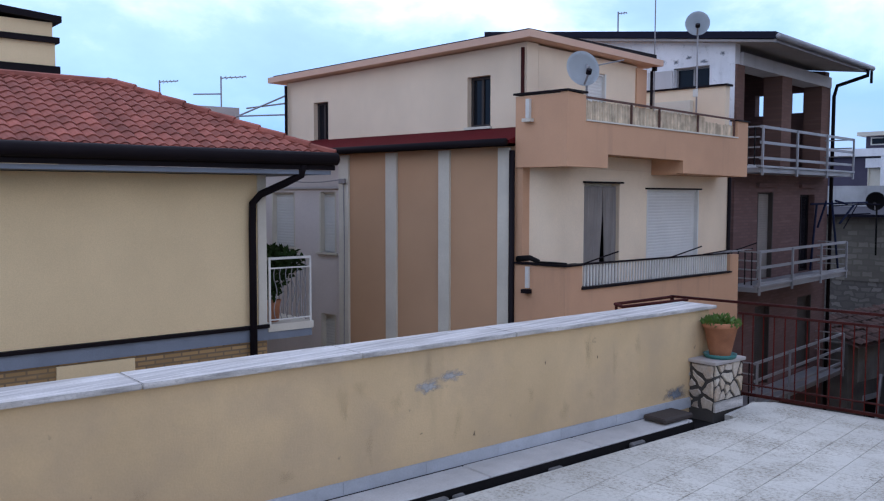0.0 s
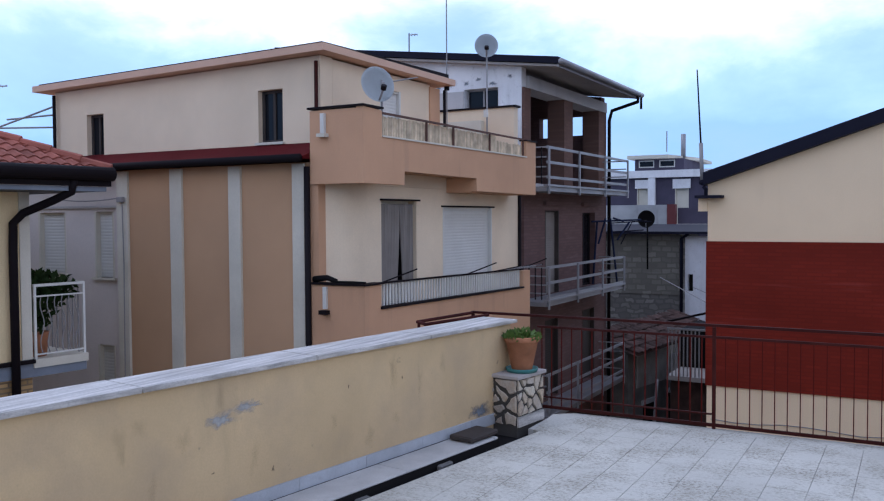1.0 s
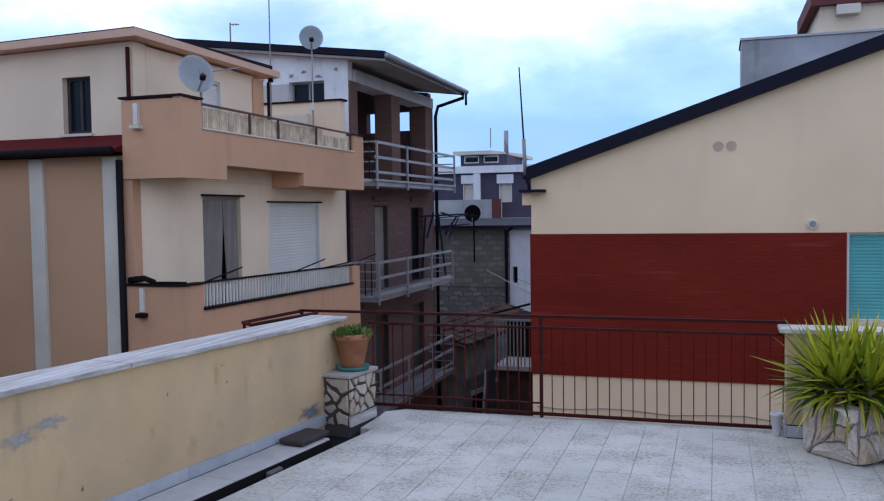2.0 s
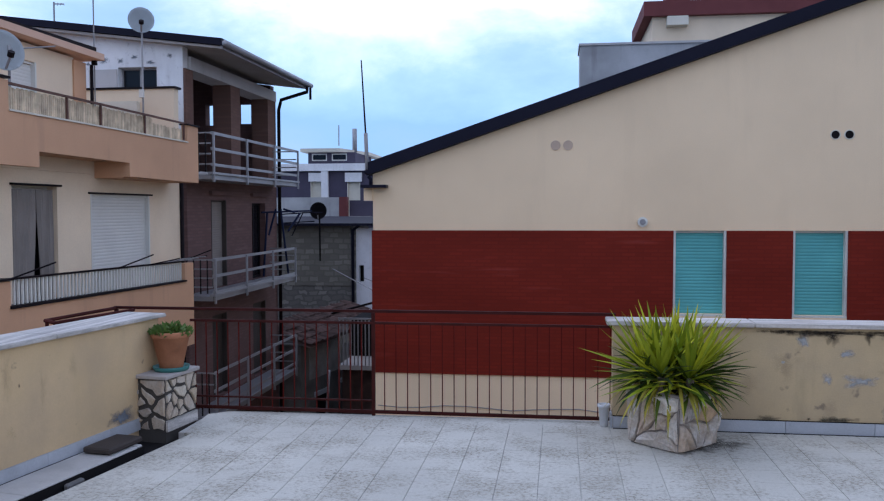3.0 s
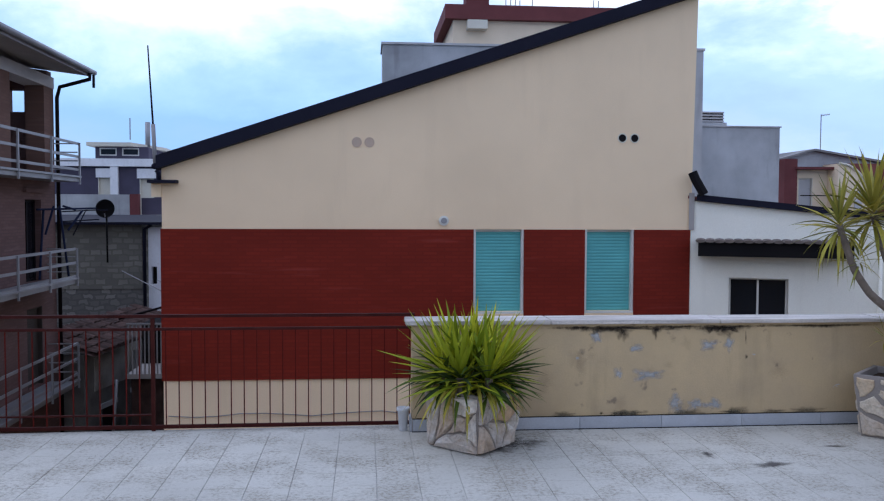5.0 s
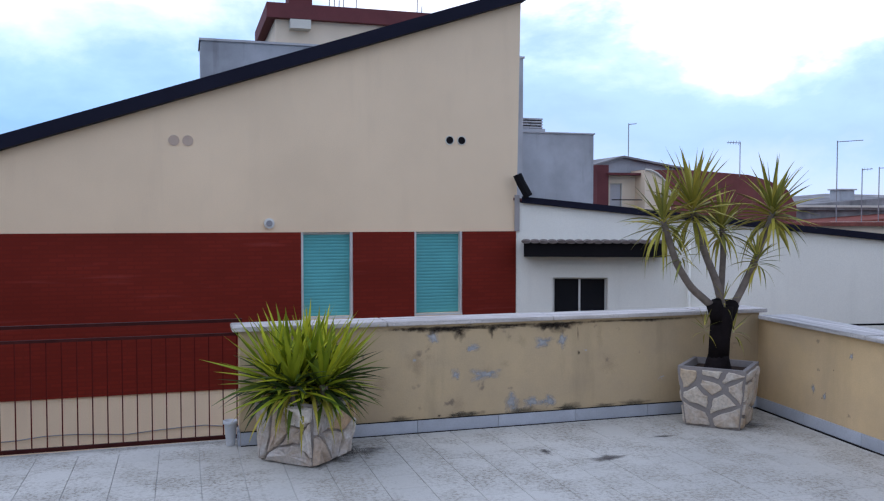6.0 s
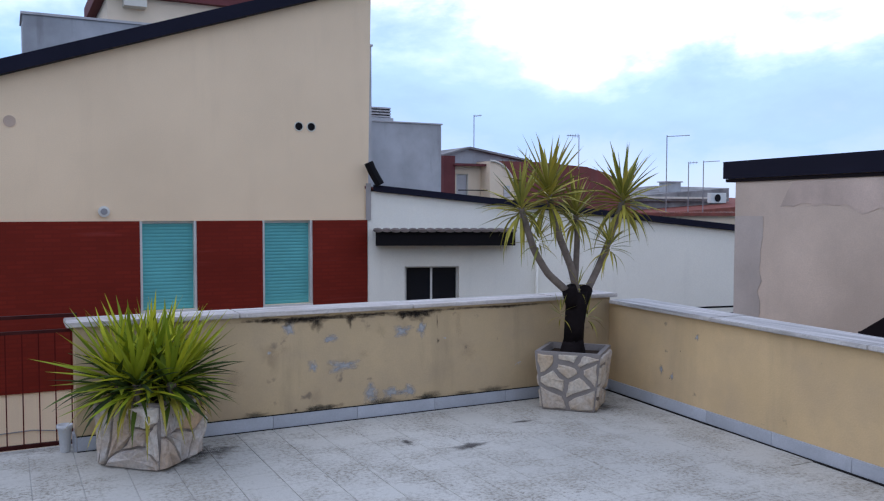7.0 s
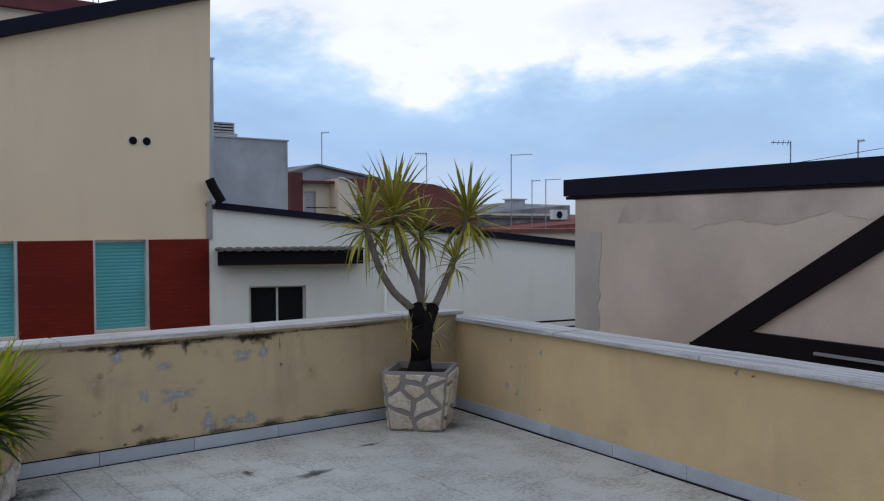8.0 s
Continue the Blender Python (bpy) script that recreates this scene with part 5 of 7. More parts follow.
# loggia: columns, back wall with openings, beam
for s0, s1 in ((17.12, 17.50), (19.62, 20.22), (22.25, 22.9)):
    boxpart("column", (s0, s1, -0.45, 0.0, 2.78, 4.92), M_COLUMN, brown, m=BF)
LB = wall_frame((-10.6, 0), (0, 1), (1, 0))
bm = bmesh.new()
pierced(bm, LB, 17.36, 22.59, 2.78, 5.66, 0.2, ((18.9, 20.1, 2.78, 4.6),))
part("loggia_back", bm, M_BROWN, brown)
boxpart("loggia_beam", (17.36, 22.9, -0.5, 0.02, 4.92, 5.20), M_GREYPL, brown, "grey concrete beam", m=BF)
boxpart("loggia_floor", (-14.0, -7.9, 17.36, 22.89, 2.625, 2.775), M_GREYPL, brown)
# roof: sheds over the loggia with a deep eave
bm = bmesh.new()
prism(bm, [(-14.6, 16.85), (-7.0, 16.85), (-7.0, 22.8), (-14.6, 22.8)], lambda x, y: 5.25 - (x + 7.0) * 0.125, lambda x, y: 5.30 - (x + 7.0) * 0.125)
part("soffit", bm, M_CEMENT, brown, "grey concrete soffit")
bm = bmesh.new()
prism(bm, [(-14.8, 16.80), (-6.96, 16.80), (-6.96, 22.9), (-14.8, 22.9)], lambda x, y: 5.315 - (x + 7.0) * 0.125, lambda x, y: 5.46 - (x + 7.0) * 0.125)
part("roof", bm, M_NAVY, brown, "dark sheet roof edge")
bm = bmesh.new()
tube(bm, [(-6.89, 16.80, 5.35), (-6.89, 22.95, 5.35)], 0.065, 10)
part("gutter", bm, M_GALV, brown, "", True)
tubepart("drain_pipe", [(-6.90, 22.6, 5.30), (-6.90, 22.6, 5.14), (-7.72, 22.85, 4.97), (-7.82, 22.92, 4.7), (-7.82, 22.92, G)], 0.05, M_DARK, brown)
tubepart("drip_chain", [(-6.90, 22.9, 5.29), (-6.90, 22.9, 4.97)], 0.035, M_DARK, brown)


boxpart("eaves_board", (-6.998, -6.955, 16.84, 22.82, 5.235, 5.312), M_GALVD, brown, "pale eaves board")


def slab_balcony(z, y0, y1, out, top, mid_rails):
    boxpart("balcony_slab", (y0, y1, -0.1, out, z - 0.10, z + 0.0), M_GALV, brown, "grey concrete balcony slab", m=BF)
    boxpart("slab_edge", (y0 - 0.04, y1 + 0.04, out - 0.06, out + 0.05, z + 0.004, z + 0.05), M_GALV, brown, m=BF)
    r = subgroup("balcony_railing", "grey flat-bar railing of the brick house balcony", BF @ Vector(((y0 + y1) / 2, out, z)), brown)
    for f in mid_rails:
        boxpart("flat_bar", (y0 + 0.02, y1, out - 0.02, out + 0.015, z + f * top - 0.030, z + f * top + 0.030), M_GALV, r, m=BF)
    n = 4
    for i in range(n):
        s = y0 + 0.05 + (y1 - y0 - 0.1) * i / (n - 1)
        boxpart("post", (s - 0.025, s + 0.025, out + 0.016, out + 0.055, z - 0.16, z + top + 0.02), M_GALV, r, m=BF)
    for s in (y0 + 0.02, y1 - 0.02):
        for f in (0.25, 0.5, 0.75, 1.0):
            boxpart("side_bar", (s - 0.012, s + 0.012, 0.0, out - 0.021, z + f * top - 0.015, z + f * top + 0.015), M_GALVD, r, m=BF)
    for k in range(4):
        boxpart("side_post", (y0 - 0.01, y0 + 0.03, 0.12 + k * 0.15, 0.135 + k * 0.15, z + 0.051, z + top), M_DARK, r, m=BF)


slab_balcony(2.66, 16.75, 22.6, 0.70, 0.86, (1.0, 0.62, 0.24))
slab_balcony(0.12, 16.75, 22.3, 0.70, 0.76, (1.0, 0.55, 0.1))
slab_balcony(-2.45, 16.75, 22.3, 0.70, 0.95, (1.0, 0.6, 0.2))
rack = thing("drying_rack", "dark blue metal drying rack on the brick house balcony", "drying rack", (-7.6, 22.0, 0.12))
for a, b in (((-7.80, 21.4, 1.86), (-6.90, 22.9, 1.90)), ((-7.72, 21.6, 1.84), (-7.80, 21.5, 0.17)), ((-7.45, 21.9, 1.95), (-7.30, 22.05, 0.17)), ((-7.55, 21.8, 1.95), (-7.72, 21.7, 1.25)), ((-7.40, 22.0, 1.95), (-7.2, 22.3, 1.86)), ((-7.10, 22.5, 1.84), (-7.35, 22.2, 1.35))):
    tubepart("tube", [a, b], 0.028, M_NAVYB, rack, sides=6)
for z in (1.8, 1.55):
    tubepart("drying_arm", [(-7.85, 22.9, z), (-6.9, 23.2, z + 0.06)], 0.018, M_NAVY, brown, sides=6)
tubepart("drying_arm", [(-7.5, 23.0, 1.2), (-7.2, 23.1, 1.85), (-6.7, 23.3, 1.85)], 0.018, M_NAVY, brown, sides=6)

# ---- red-banded house opposite ----
RF = wall_frame((0, 14.9), (1, 0), (0, -1))
red = thing("gable_house", "beige gabled house with red brick band and teal shutters", "house", (1.2, 18, G))
rw = ((1.88, 2.76, 0.12, 1.55), (3.84, 4.72, 0.12, 1.55))
slope = lambda x: 2.985 + 0.335 * (x + 2.1)
bm = bmesh.new()
pierced(bm, RF, -3.38, 5.76, G, 2.2, 0.3, rw)
sheet(bm, [(-3.38, 2.2), (5.76, 2.2), (5.82, slope(5.82)), (-3.38, slope(-3.38))], RF, 0.3)
part("front_wall", bm, M_BEIGE, red, "smooth beige gable wall", weld=True)
bm = bmesh.new()
pierced(bm, wall_frame((0, 14.868), (1, 0), (0, -1)), -3.40, 5.73, -1.02, 1.55, 0.03, ((1.88, 2.76, 0.0, 1.56), (3.84, 4.72, 0.0, 1.56)))
part("brick_band", bm, M_RED, red, "dark red thin-brick band")
for a, b in ((1.88, 2.76), (3.84, 4.72)):
    boxpart("apron", (a, b, 0.0, 0.028, 0.0, 0.08), M_BEIGE, red, m=RF)
for g_ in rw:
    shuttered(red, RF, *g_, M_TEAL, 0.10, M_WMETAL, sill=False)
    boxpart("sill", (g_[0], g_[1], -0.1, 0.02, g_[2] - 0.036, g_[2] - 0.002), M_WMETAL, red, m=RF)
boxpart("side_wall", (-3.38, -3.1, 15.2, 24.0, G, 2.8), M_BEIGE, red)
boxpart("side_wall", (5.48, 5.76, 15.2, 24.0, G, 5.3), M_BEIGE, red)
bm = bmesh.new()
prism(bm, [(-3.43, 14.72), (5.90, 14.72), (5.90, 24.2), (-3.43, 24.2)], lambda x, y: slope(x) + 0.004, lambda x, y: slope(x) + 0.225)
part("roof", bm, M_NAVY, red, "dark sheet roof with a thick fascia")
bm = bmesh.new()
tube(bm, [(-3.46, 14.76, slope(-3.43) + 0.05), (-3.46, 24, slope(-3.43) + 0.05)], 0.05, 10)
part("gutter", bm, M_NAVY, red, "", True)
tubepart("drain_pipe", [(-3.44, 14.80, 2.52), (-3.40, 14.83, 2.46), (-3.40, 14.83, 2.36)], 0.035, M_NAVY, red)
boxpart("eaves_ledge", (-3.56, -3.10, 14.66, 15.1, 2.31, 2.36), M_NAVY, red)
boxpart("corbel", (-3.54, -3.381, 14.86, 15.1, 2.08, 2.305), M_BEIGE, red)


def disc(bm, m, s, z, r, o0, o1, sides=20):
    a = [bm.verts.new(m @ Vector((s + r * math.cos(k * math.tau / sides), o0, z + r * math.sin(k * math.tau / sides)))) for k in range(sides)]
    b = [bm.verts.new(m @ Vector((s + r * math.cos(k * math.tau / sides), o1, z + r * math.sin(k * math.tau / sides)))) for k in range(sides)]
    bm.faces.new(a)
    bm.faces.new(b[::-1])
    for k in range(sides):
        bm.faces.new((a[k], a[(k + 1) % sides], b[(k + 1) % sides], b[k]))


def vent(parent, m, s, z, r, open_hole):
    bm = bmesh.new()
    if open_hole:
        disc(bm, m, s, z, r, 0.003, 0.006)
        v = part("vent", bm, M_BLACK, parent, "open round vent hole")
        bm = bmesh.new()
        pts = [m @ Vector((s + r * math.cos(k * math.tau / 20), 0.006, z + r * math.sin(k * math.tau / 20))) for k in range(21)]
        tube(bm, pts, 0.010, 6)
        part("rim", bm, M_PILASTER, v)
    else:
        disc(bm, m, s, z, r, 0.0, 0.012)
        part("vent", bm, M_PLUG, parent, "plugged round vent")


for s in (-0.13, 0.085):
    vent(red, RF, s, 3.03, 0.085, False)
for s in (4.49, 4.71):
    vent(red, RF, s, 3.15, 0.075, True)
bm = bmesh.new()
disc(bm, RF, 1.36, 1.70, 0.085, 0.0, 0.05)
lampw = part("wall_lamp", bm, M_WMETAL, red, "round white bulkhead lamp")
bm = bmesh.new()
disc(bm, RF, 1.36, 1.70, 0.05, 0.05, 0.075)
part("lens", bm, M_GALVD, lampw)
tubepart("cable", [RF @ Vector((-3.3 + k * 0.4, 0.02, -1.62 - 0.03 * math.sin(k * 1.3) + 0.02 * math.sin(k * 3.1))) for k in range(16)], 0.008, M_GALVD, red, sides=6)

# ---- white house to its right ----
WD, WN = (0.924, -0.383), (-0.383, -0.924)
WF = wall_frame((5.74, 14.88), WD, WN)
white = thing("white_house", "low white plastered house with a tiled awning over its window", "house", (8.8, 14.5, G))
ww = ((0.66, 1.63, -0.35, 0.72),)
bm = bmesh.new()
pierced(bm, WF, 0.0, 9.5, G, 1.0, 0.3, ww)
sheet(bm, [(0.0, 1.0), (9.5, 1.0), (9.5, 1.06), (0.0, 2.07)], WF, 0.3)
part("front_wall", bm, M_WHITE, white, "white plastered wall with a sloping top", weld=True)
glazed(white, WF, *ww[0], M_WMETAL, 0.18, 1, 0.035)
bm = bmesh.new()
sheet(bm, [(0.10, 2.065), (9.6, 1.055), (9.6, 1.165), (0.10, 2.175)], wall_frame(Vector((5.74, 14.88)) + Vector(WN) * 0.10, WD, WN), 0.5)
part("eaves_edge", bm, M_NAVY, white, "dark sheet roof edge")
bm = bmesh.new()
vs = [bm.verts.new(WF @ Vector(p)) for p in ((-0.1, 0.0, 2.16), (9.6, 0.0, 1.13), (9.6, -6.0, 0.5), (-0.1, -6.0, 1.5))]
bm.faces.new(vs)
ret = bmesh.ops.extrude_face_region(bm, geom=bm.faces[:])
for v in ret["geom"]:
    if isinstance(v, bmesh.types.BMVert):
        v.co.z -= 0.05
part("roof", bm, M_BARREL, white)
aw = part("awning", (lambda b: (box(b, 0.14, 2.58, 0.0, 0.45, 1.11, 1.36, WF), b)[1])(bmesh.new()), M_BLACK, white, "black box awning")
for k in range(16):
    s = 0.10 + k * 0.156
    bm = bmesh.new()
    tube(bm, [WF @ Vector((s + 0.078, -0.02, 1.42)), WF @ Vector((s + 0.078, 0.52, 1.385 + 0.012 * math.sin(k * 2.1)))], 0.082, 8)
    for v in bm.verts:
        v.co.z = 1.362 + (v.co.z - 1.36) * 0.34
    part("tile", bm, M_AWTILE, aw)
tubepart("pipe", [WF @ Vector((3.04, 0.05, -1.5)), WF @ Vector((3.04, 0.05, 1.4))], 0.03, M_WHITE, white)
boxpart("bracket", (3.0, 3.28, 0.0, 0.09, 0.12, 0.20), M_PILASTER, white, m=WF)
bm = bmesh.new()
tube(bm, [WF @ Vector((0.02, 0.15, 2.56)), WF @ Vector((0.08, 0.15, 2.42)), WF @ Vector((0.22, 0.16, 2.17))], 0.08, 8)
part("gutter_elbow", bm, M_BLACK, white, "black gutter outlet")
boxpart("rough_joint", (-0.03, 0.06, -0.02, 0.03, 1.55, 2.2), M_CEMENT, white, m=WF)
wr = subgroup("roof_railing", "thin black railing beside the white house", WF @ Vector((6.3, 0.6, -0.1)), white)
for z in (-0.02, -0.14):
    tubepart("bar", [WF @ Vector((5.5, 0.3, z - 0.02)), WF @ Vector((6.9, 0.3, z + 0.02))], 0.018, M_BLACK, wr, sides=6)
tubepart("post", [WF @ Vector((6.85, 0.3, -1.2)), WF @ Vector((6.85, 0.3, 0.0))], 0.02, M_BLACK, wr, sides=6)

# ---- rough-rendered house on the right ----
SD, SN = (-0.12, -0.993), (-0.993, 0.12)
SF = wall_frame((7.56, 8.24), SD, SN)
rend = thing("rendered_house", "unpainted pinkish rendered house under a dark flat fascia", "house", (9.5, 4, G))
boxpart("wall", (0.22, 10.5, -5.0, 0.0, G, 2.11), M_PINK, rend, "patchy unpainted pinkish render", m=SF)
bm = bmesh.new()
edge = [(0.66 + 0.10 * noise.noise(Vector((0.2, k * 0.7, 0))) + 0.04 * noise.noise(Vector((4, k * 2.1, 0))), -0.6 + k * 0.12) for k in range(20)]
sheet(bm, [(0.225, -0.6), *edge, (0.225, 1.68)], wall_frame((SF @ Vector((0, 0.006, 0))).xy, SD, SN), 0.005)
part("cement_patch", bm, material("smooth_corner_cement", (0.52, 0.455, 0.40), vary=0.1, scale=1.5), rend, "smooth grey cement corner strip")
boxpart("roof_fascia", (0.03, 10.6, -5.2, 0.03, 2.11, 2.31), M_NAVY, rend, "dark slate roof fascia", m=SF)
boxpart("roof_board", (0.06, 10.6, -5.2, 0.015, 2.07, 2.106), M_DARK, rend, m=SF)
bm = bmesh.new()
edge = [(0.95 + k * 0.10, 1.80 + 0.16 * noise.noise(Vector((k * 0.13, 3.1, 0))) + 0.07 * noise.noise(Vector((k * 0.5, 0, 5))) + 0.03 * noise.noise(Vector((k * 1.7, 2, 5)))) for k in range(94)]
sheet(bm, [*edge, (10.23, 2.065), (1.15, 2.065), (1.05, 1.95)], wall_frame((SF @ Vector((0, 0.003, 0))).xy, SD, SN), 0.002)
part("render_band", bm, material("darker_render_coat", (0.585, 0.475, 0.395), vary=0.15, scale=2.0), rend, "darker render coat under the roof")
lean = subgroup("gable_roof", "small gable with dark sloping verge boards", SF @ Vector((4, 0.3, 0.4)), rend)
bm = bmesh.new()
sheet(bm, [(2.3, 0.3), (9.0, 0.3), (9.0, 0.6), (5.4, 2.45), (2.3, 0.5)], wall_frame((SF @ Vector((0, 0.03, 0))).xy, SD, SN), 0.025)
part("gable_infill", bm, M_PINKPALE, lean, "beige gable infill")
LF = wall_frame((SF @ Vector((0, 0.08, 0))).xy, SD, SN)
bm = bmesh.new()
sheet(bm, [(2.14, 0.60), (2.69, 0.68), (5.52, 2.42), (5.52, 2.69)], LF, 0.075)
part("verge_board", bm, M_DARK, lean, "dark sloping verge board")
bm = bmesh.new()
sheet(bm, [(2.12, 0.35), (9.0, 0.35), (9.0, 0.80), (2.82, 0.77), (2.12, 0.595)], wall_frame((SF @ Vector((0, 0.09, 0))).xy, SD, SN), 0.055)
part("base_board", bm, M_DARK, lean, "dark base flashing")
boxpart("flashing_strip", (3.55, 6.0, 0.092, 0.12, 0.65, 0.675), M_GALVD, lean, m=SF)

# ---- pale yellow house on the left ----
YD, YN = (-0.128, -0.992), (0.992, -0.128)
YF = wall_frame((-10.4, 6.57), YD, YN)
yel = thing("yellow_house", "pale yellow house under a terracotta tiled hip roof", "house", (-13, 2, G))
boxpart("wall", (0.0, 13.0, -7.0, 0.0, 0.14, 2.36), M_PALE, yel, "smooth pale yellow wall", m=YF)
boxpart("corner_trim", (0.0, 0.14, 0.0, 0.02, 0.14, 2.36), M_PILASTER, yel, m=YF)
boxpart("drip_strip", (-0.02, 13.0, -0.3, 0.06, 0.085, 0.136), M_DARK, yel, m=YF)
boxpart("floor_band", (-0.02, 13.0, -7.0, 0.03, -0.10, 0.082), M_BLUEGREY, yel, "blue-grey floor band", m=YF)
boxpart("brick_base", (0.0, 13.0, -7.0, 0.0, G, -0.104), M_OCHREBRICK, yel, "ochre brick lower wall", m=YF)
boxpart("soffit", (-0.75, 13.0, -7.0, 0.62, 2.37, 2.43), M_BLUEGREY, yel, m=YF)
boxpart("fascia_board", (-0.80, 13.0, 0.60, 0.66, 2.435, 2.70), M_DARK, yel, m=YF)
bm = bmesh.new()
tube(bm, [YF @ Vector((-0.80, 0.70, 2.60)), YF @ Vector((13, 0.70, 2.60))], 0.095, 12)
part("gutter", bm, M_DARK, yel, "dark half-round gutter", True)
tubepart("drain_pipe", [YF @ Vector(p) for p in ((-0.26, 0.66, 2.52), (-0.26, 0.60, 2.36), (-0.12, 0.42, 2.25), (0.16, 0.16, 2.08), (0.25, 0.08, 1.95), (0.26, 0.08, 1.6), (0.26, 0.08, -2.0))], 0.055, M_DARK, yel, "dark metal drain pipe", 12)
boxpart("pale_panel", (2.0, 3.0, 0.0, 0.04, -0.34, -0.13), M_PALE, yel, m=YF)
# side balcony with a white railing
boxpart("balcony_slab", (-0.78, -0.001, -3.0, 0.05, 0.02, 0.13), M_PILASTER, yel, m=YF)
boxpart("balcony_band", (-0.76, -0.021, -3.0, 0.03, -0.10, 0.018), M_BLUEGREY, yel, m=YF)
yr = subgroup("balcony_railing", "white wrought railing around a plant-filled balcony", YF @ Vector((-0.4, 0, 0.13)), yel)
boxpart("top_rail", (-0.76, -0.03, -0.02, 0.02, 1.10, 1.135), M_WMETAL, yr, m=YF)
boxpart("lower_rail", (-0.76, -0.03, -0.012, 0.012, 0.18, 0.20), M_WMETAL, yr, m=YF)
boxpart("upper_rail", (-0.76, -0.03, -0.012, 0.012, 0.96, 0.98), M_WMETAL, yr, m=YF)
boxpart("side_rail", (-0.77, -0.74, -3.0, -0.021, 1.10, 1.135), M_WMETAL, yr, m=YF)
for s in (-0.75, -0.05):
    boxpart("post", (s - 0.016, s + 0.016, -0.016, 0.016, 0.13, 1.10), M_WMETAL, yr, m=YF)
for k in range(6):
    s = -0.65 + k * 0.1
    tubepart("scroll", [YF @ Vector((s + 0.028 * math.sin(j * 0.9), 0.0, 0.20 + j * 0.076)) for j in range(11)], 0.007, M_GALVD, yr, sides=5)
for k in range(20):
    boxpart("side_bar", (-0.76, -0.745, -0.15 - k * 0.14, -0.135 - k * 0.14, 0.13, 1.10), M_GALVD, yr, m=YF)
yp = thing("balcony_plant", "dark leafy shrub in a terracotta pot on the white balcony", "plant", YF @ Vector((-0.2, -0.3, 0.13)))
bm = bmesh.new()
c = YF @ Vector((-0.22, -0.28, 0.13))
lathe(bm, [(0.12, 0.0), (0.15, 0.28), (0.16, 0.33), (0.14, 0.33)], c)
part("pot", bm, M_TERRA, yp, "", True)
rng = random.Random(17)
bm = bmesh.new()
for k in range(3200):
    s, o, z = rng.uniform(-0.72, 0.0), rng.uniform(-1.2, -0.06), rng.uniform(0.0, 1.0)
    zz = 0.45 + z * 0.80 + 0.35 * min(0, 0.0 - (-s - 0.35)) * 0.5
    if (zz > 1.12 and abs(s + 0.33) > 0.30 * rng.random() + 0.10) or zz < 0.95 - 0.9 * (s + 0.72):
        continue
    p = YF @ Vector((s, o, zz))
    d = Vector((rng.uniform(-1, 1), rng.uniform(-1, 1), rng.uniform(-0.4, 1))).normalized()
    q = d.orthogonal().normalized() * 0.03
    L = rng.uniform(0.08, 0.13)
    bm.faces.new([bm.verts.new(v) for v in (p, p + d * L * .5 + q, p + d * L, p + d * L * .5 - q)])
part("foliage", bm, material("dark_foliage", (0.022, 0.04, 0.012), 0.8), yp, "dark green leaves")
# hip roof: tiles laid on a sloping bed
EAVE_Z, PITCH = 2.66, math.tan(radians(24.5))
bed = lambda s, o: EAVE_Z - 0.05 + (0.68 - o) * PITCH
bm = bmesh.new()
vs = [bm.verts.new(YF @ Vector((s, o, bed(s, o)))) for s, o in ((-0.82, 0.68), (13.0, 0.68), (13.0, -1.72), (1.58, -1.72))]
bm.faces.new(vs)
vs = [bm.verts.new(YF @ Vector(p)) for p in ((-0.82, 0.68, bed(0, 0.68)), (1.58, -1.72, bed(0, -1.72)), (-0.82, -4.1, bed(0, 0.68)))]
bm.faces.new(vs)
vs = [bm.verts.new(YF @ Vector(p)) for p in ((-0.82, -4.1, bed(0, 0.68)), (1.58, -1.72, bed(0, -1.72)), (13, -1.72, bed(0, -1.72)), (13, -4.1, bed(0, 0.68)))]
bm.faces.new(vs)
roof = part("roof", bm, M_ROOF, yel, "terracotta tiled hip roof")
TW, TL = 0.165, 0.215
rng = random.Random(3)


def roof_tile_mesh():
    """A curved tile, humped across s, sloping up along -out, with its thickness at the lower lip."""
    vs, fs = [], []
    n = 8
    for end, o in enumerate((0.0, -TL * 1.1)):
        for k in range(n + 1):
            f = k / n
            x = (f - 0.5) * TW
            hump = 0.034 * math.sin(f * math.pi) if f < 0.72 else 0.034 * math.sin(0.72 * math.pi) * (1 - f) / 0.28 * 0.8
            vs.append((x, o, hump + 0.006 + (0.020 if end == 0 else 0.0)))
    for k in range(n + 1):
        vs.append((vs[k][0], 0.0, vs[k][2] - 0.016))
    for k in range(n):
        fs += [(k, k + 1, n + 2 + k, n + 1 + k), (2 * n + 2 + k, 2 * n + 3 + k, k + 1, k)]
    me = bpy.data.meshes.new("roof_tile")
    me.from_pydata(vs, [], fs)
    me.materials.append(M_ROOF)
    return me


tile_roof_me = roof_tile_mesh()
tv, tf, made = [], [], 0
SL = math.atan(PITCH)
for row in range(13):
    for col in range(82):
        s = -0.72 + col * TW
        o = 0.74 - row * TL * math.cos(SL)
        if s < -0.82 + (0.68 - o) + 0.03:
            continue
        loc = Matrix.Translation((s, o, bed(s, o) + 0.012)) @ Matrix.Rotation(-SL, 4, "X") @ Matrix.Rotation(rng.uniform(-0.03, 0.03), 4, "Z")
        m = YF @ loc
        if made < 290 and s < 8.2:
            ob = new("roof_tile", tile_roof_me)
            ob.matrix_basis = m
            under(ob, roof)
            made += 1
        else:
            k = len(tv)
            tv += [tuple(m @ v.co) for v in tile_roof_me.vertices]
            tf += [tuple(k + q for q in p.vertices) for p in tile_roof_me.polygons]
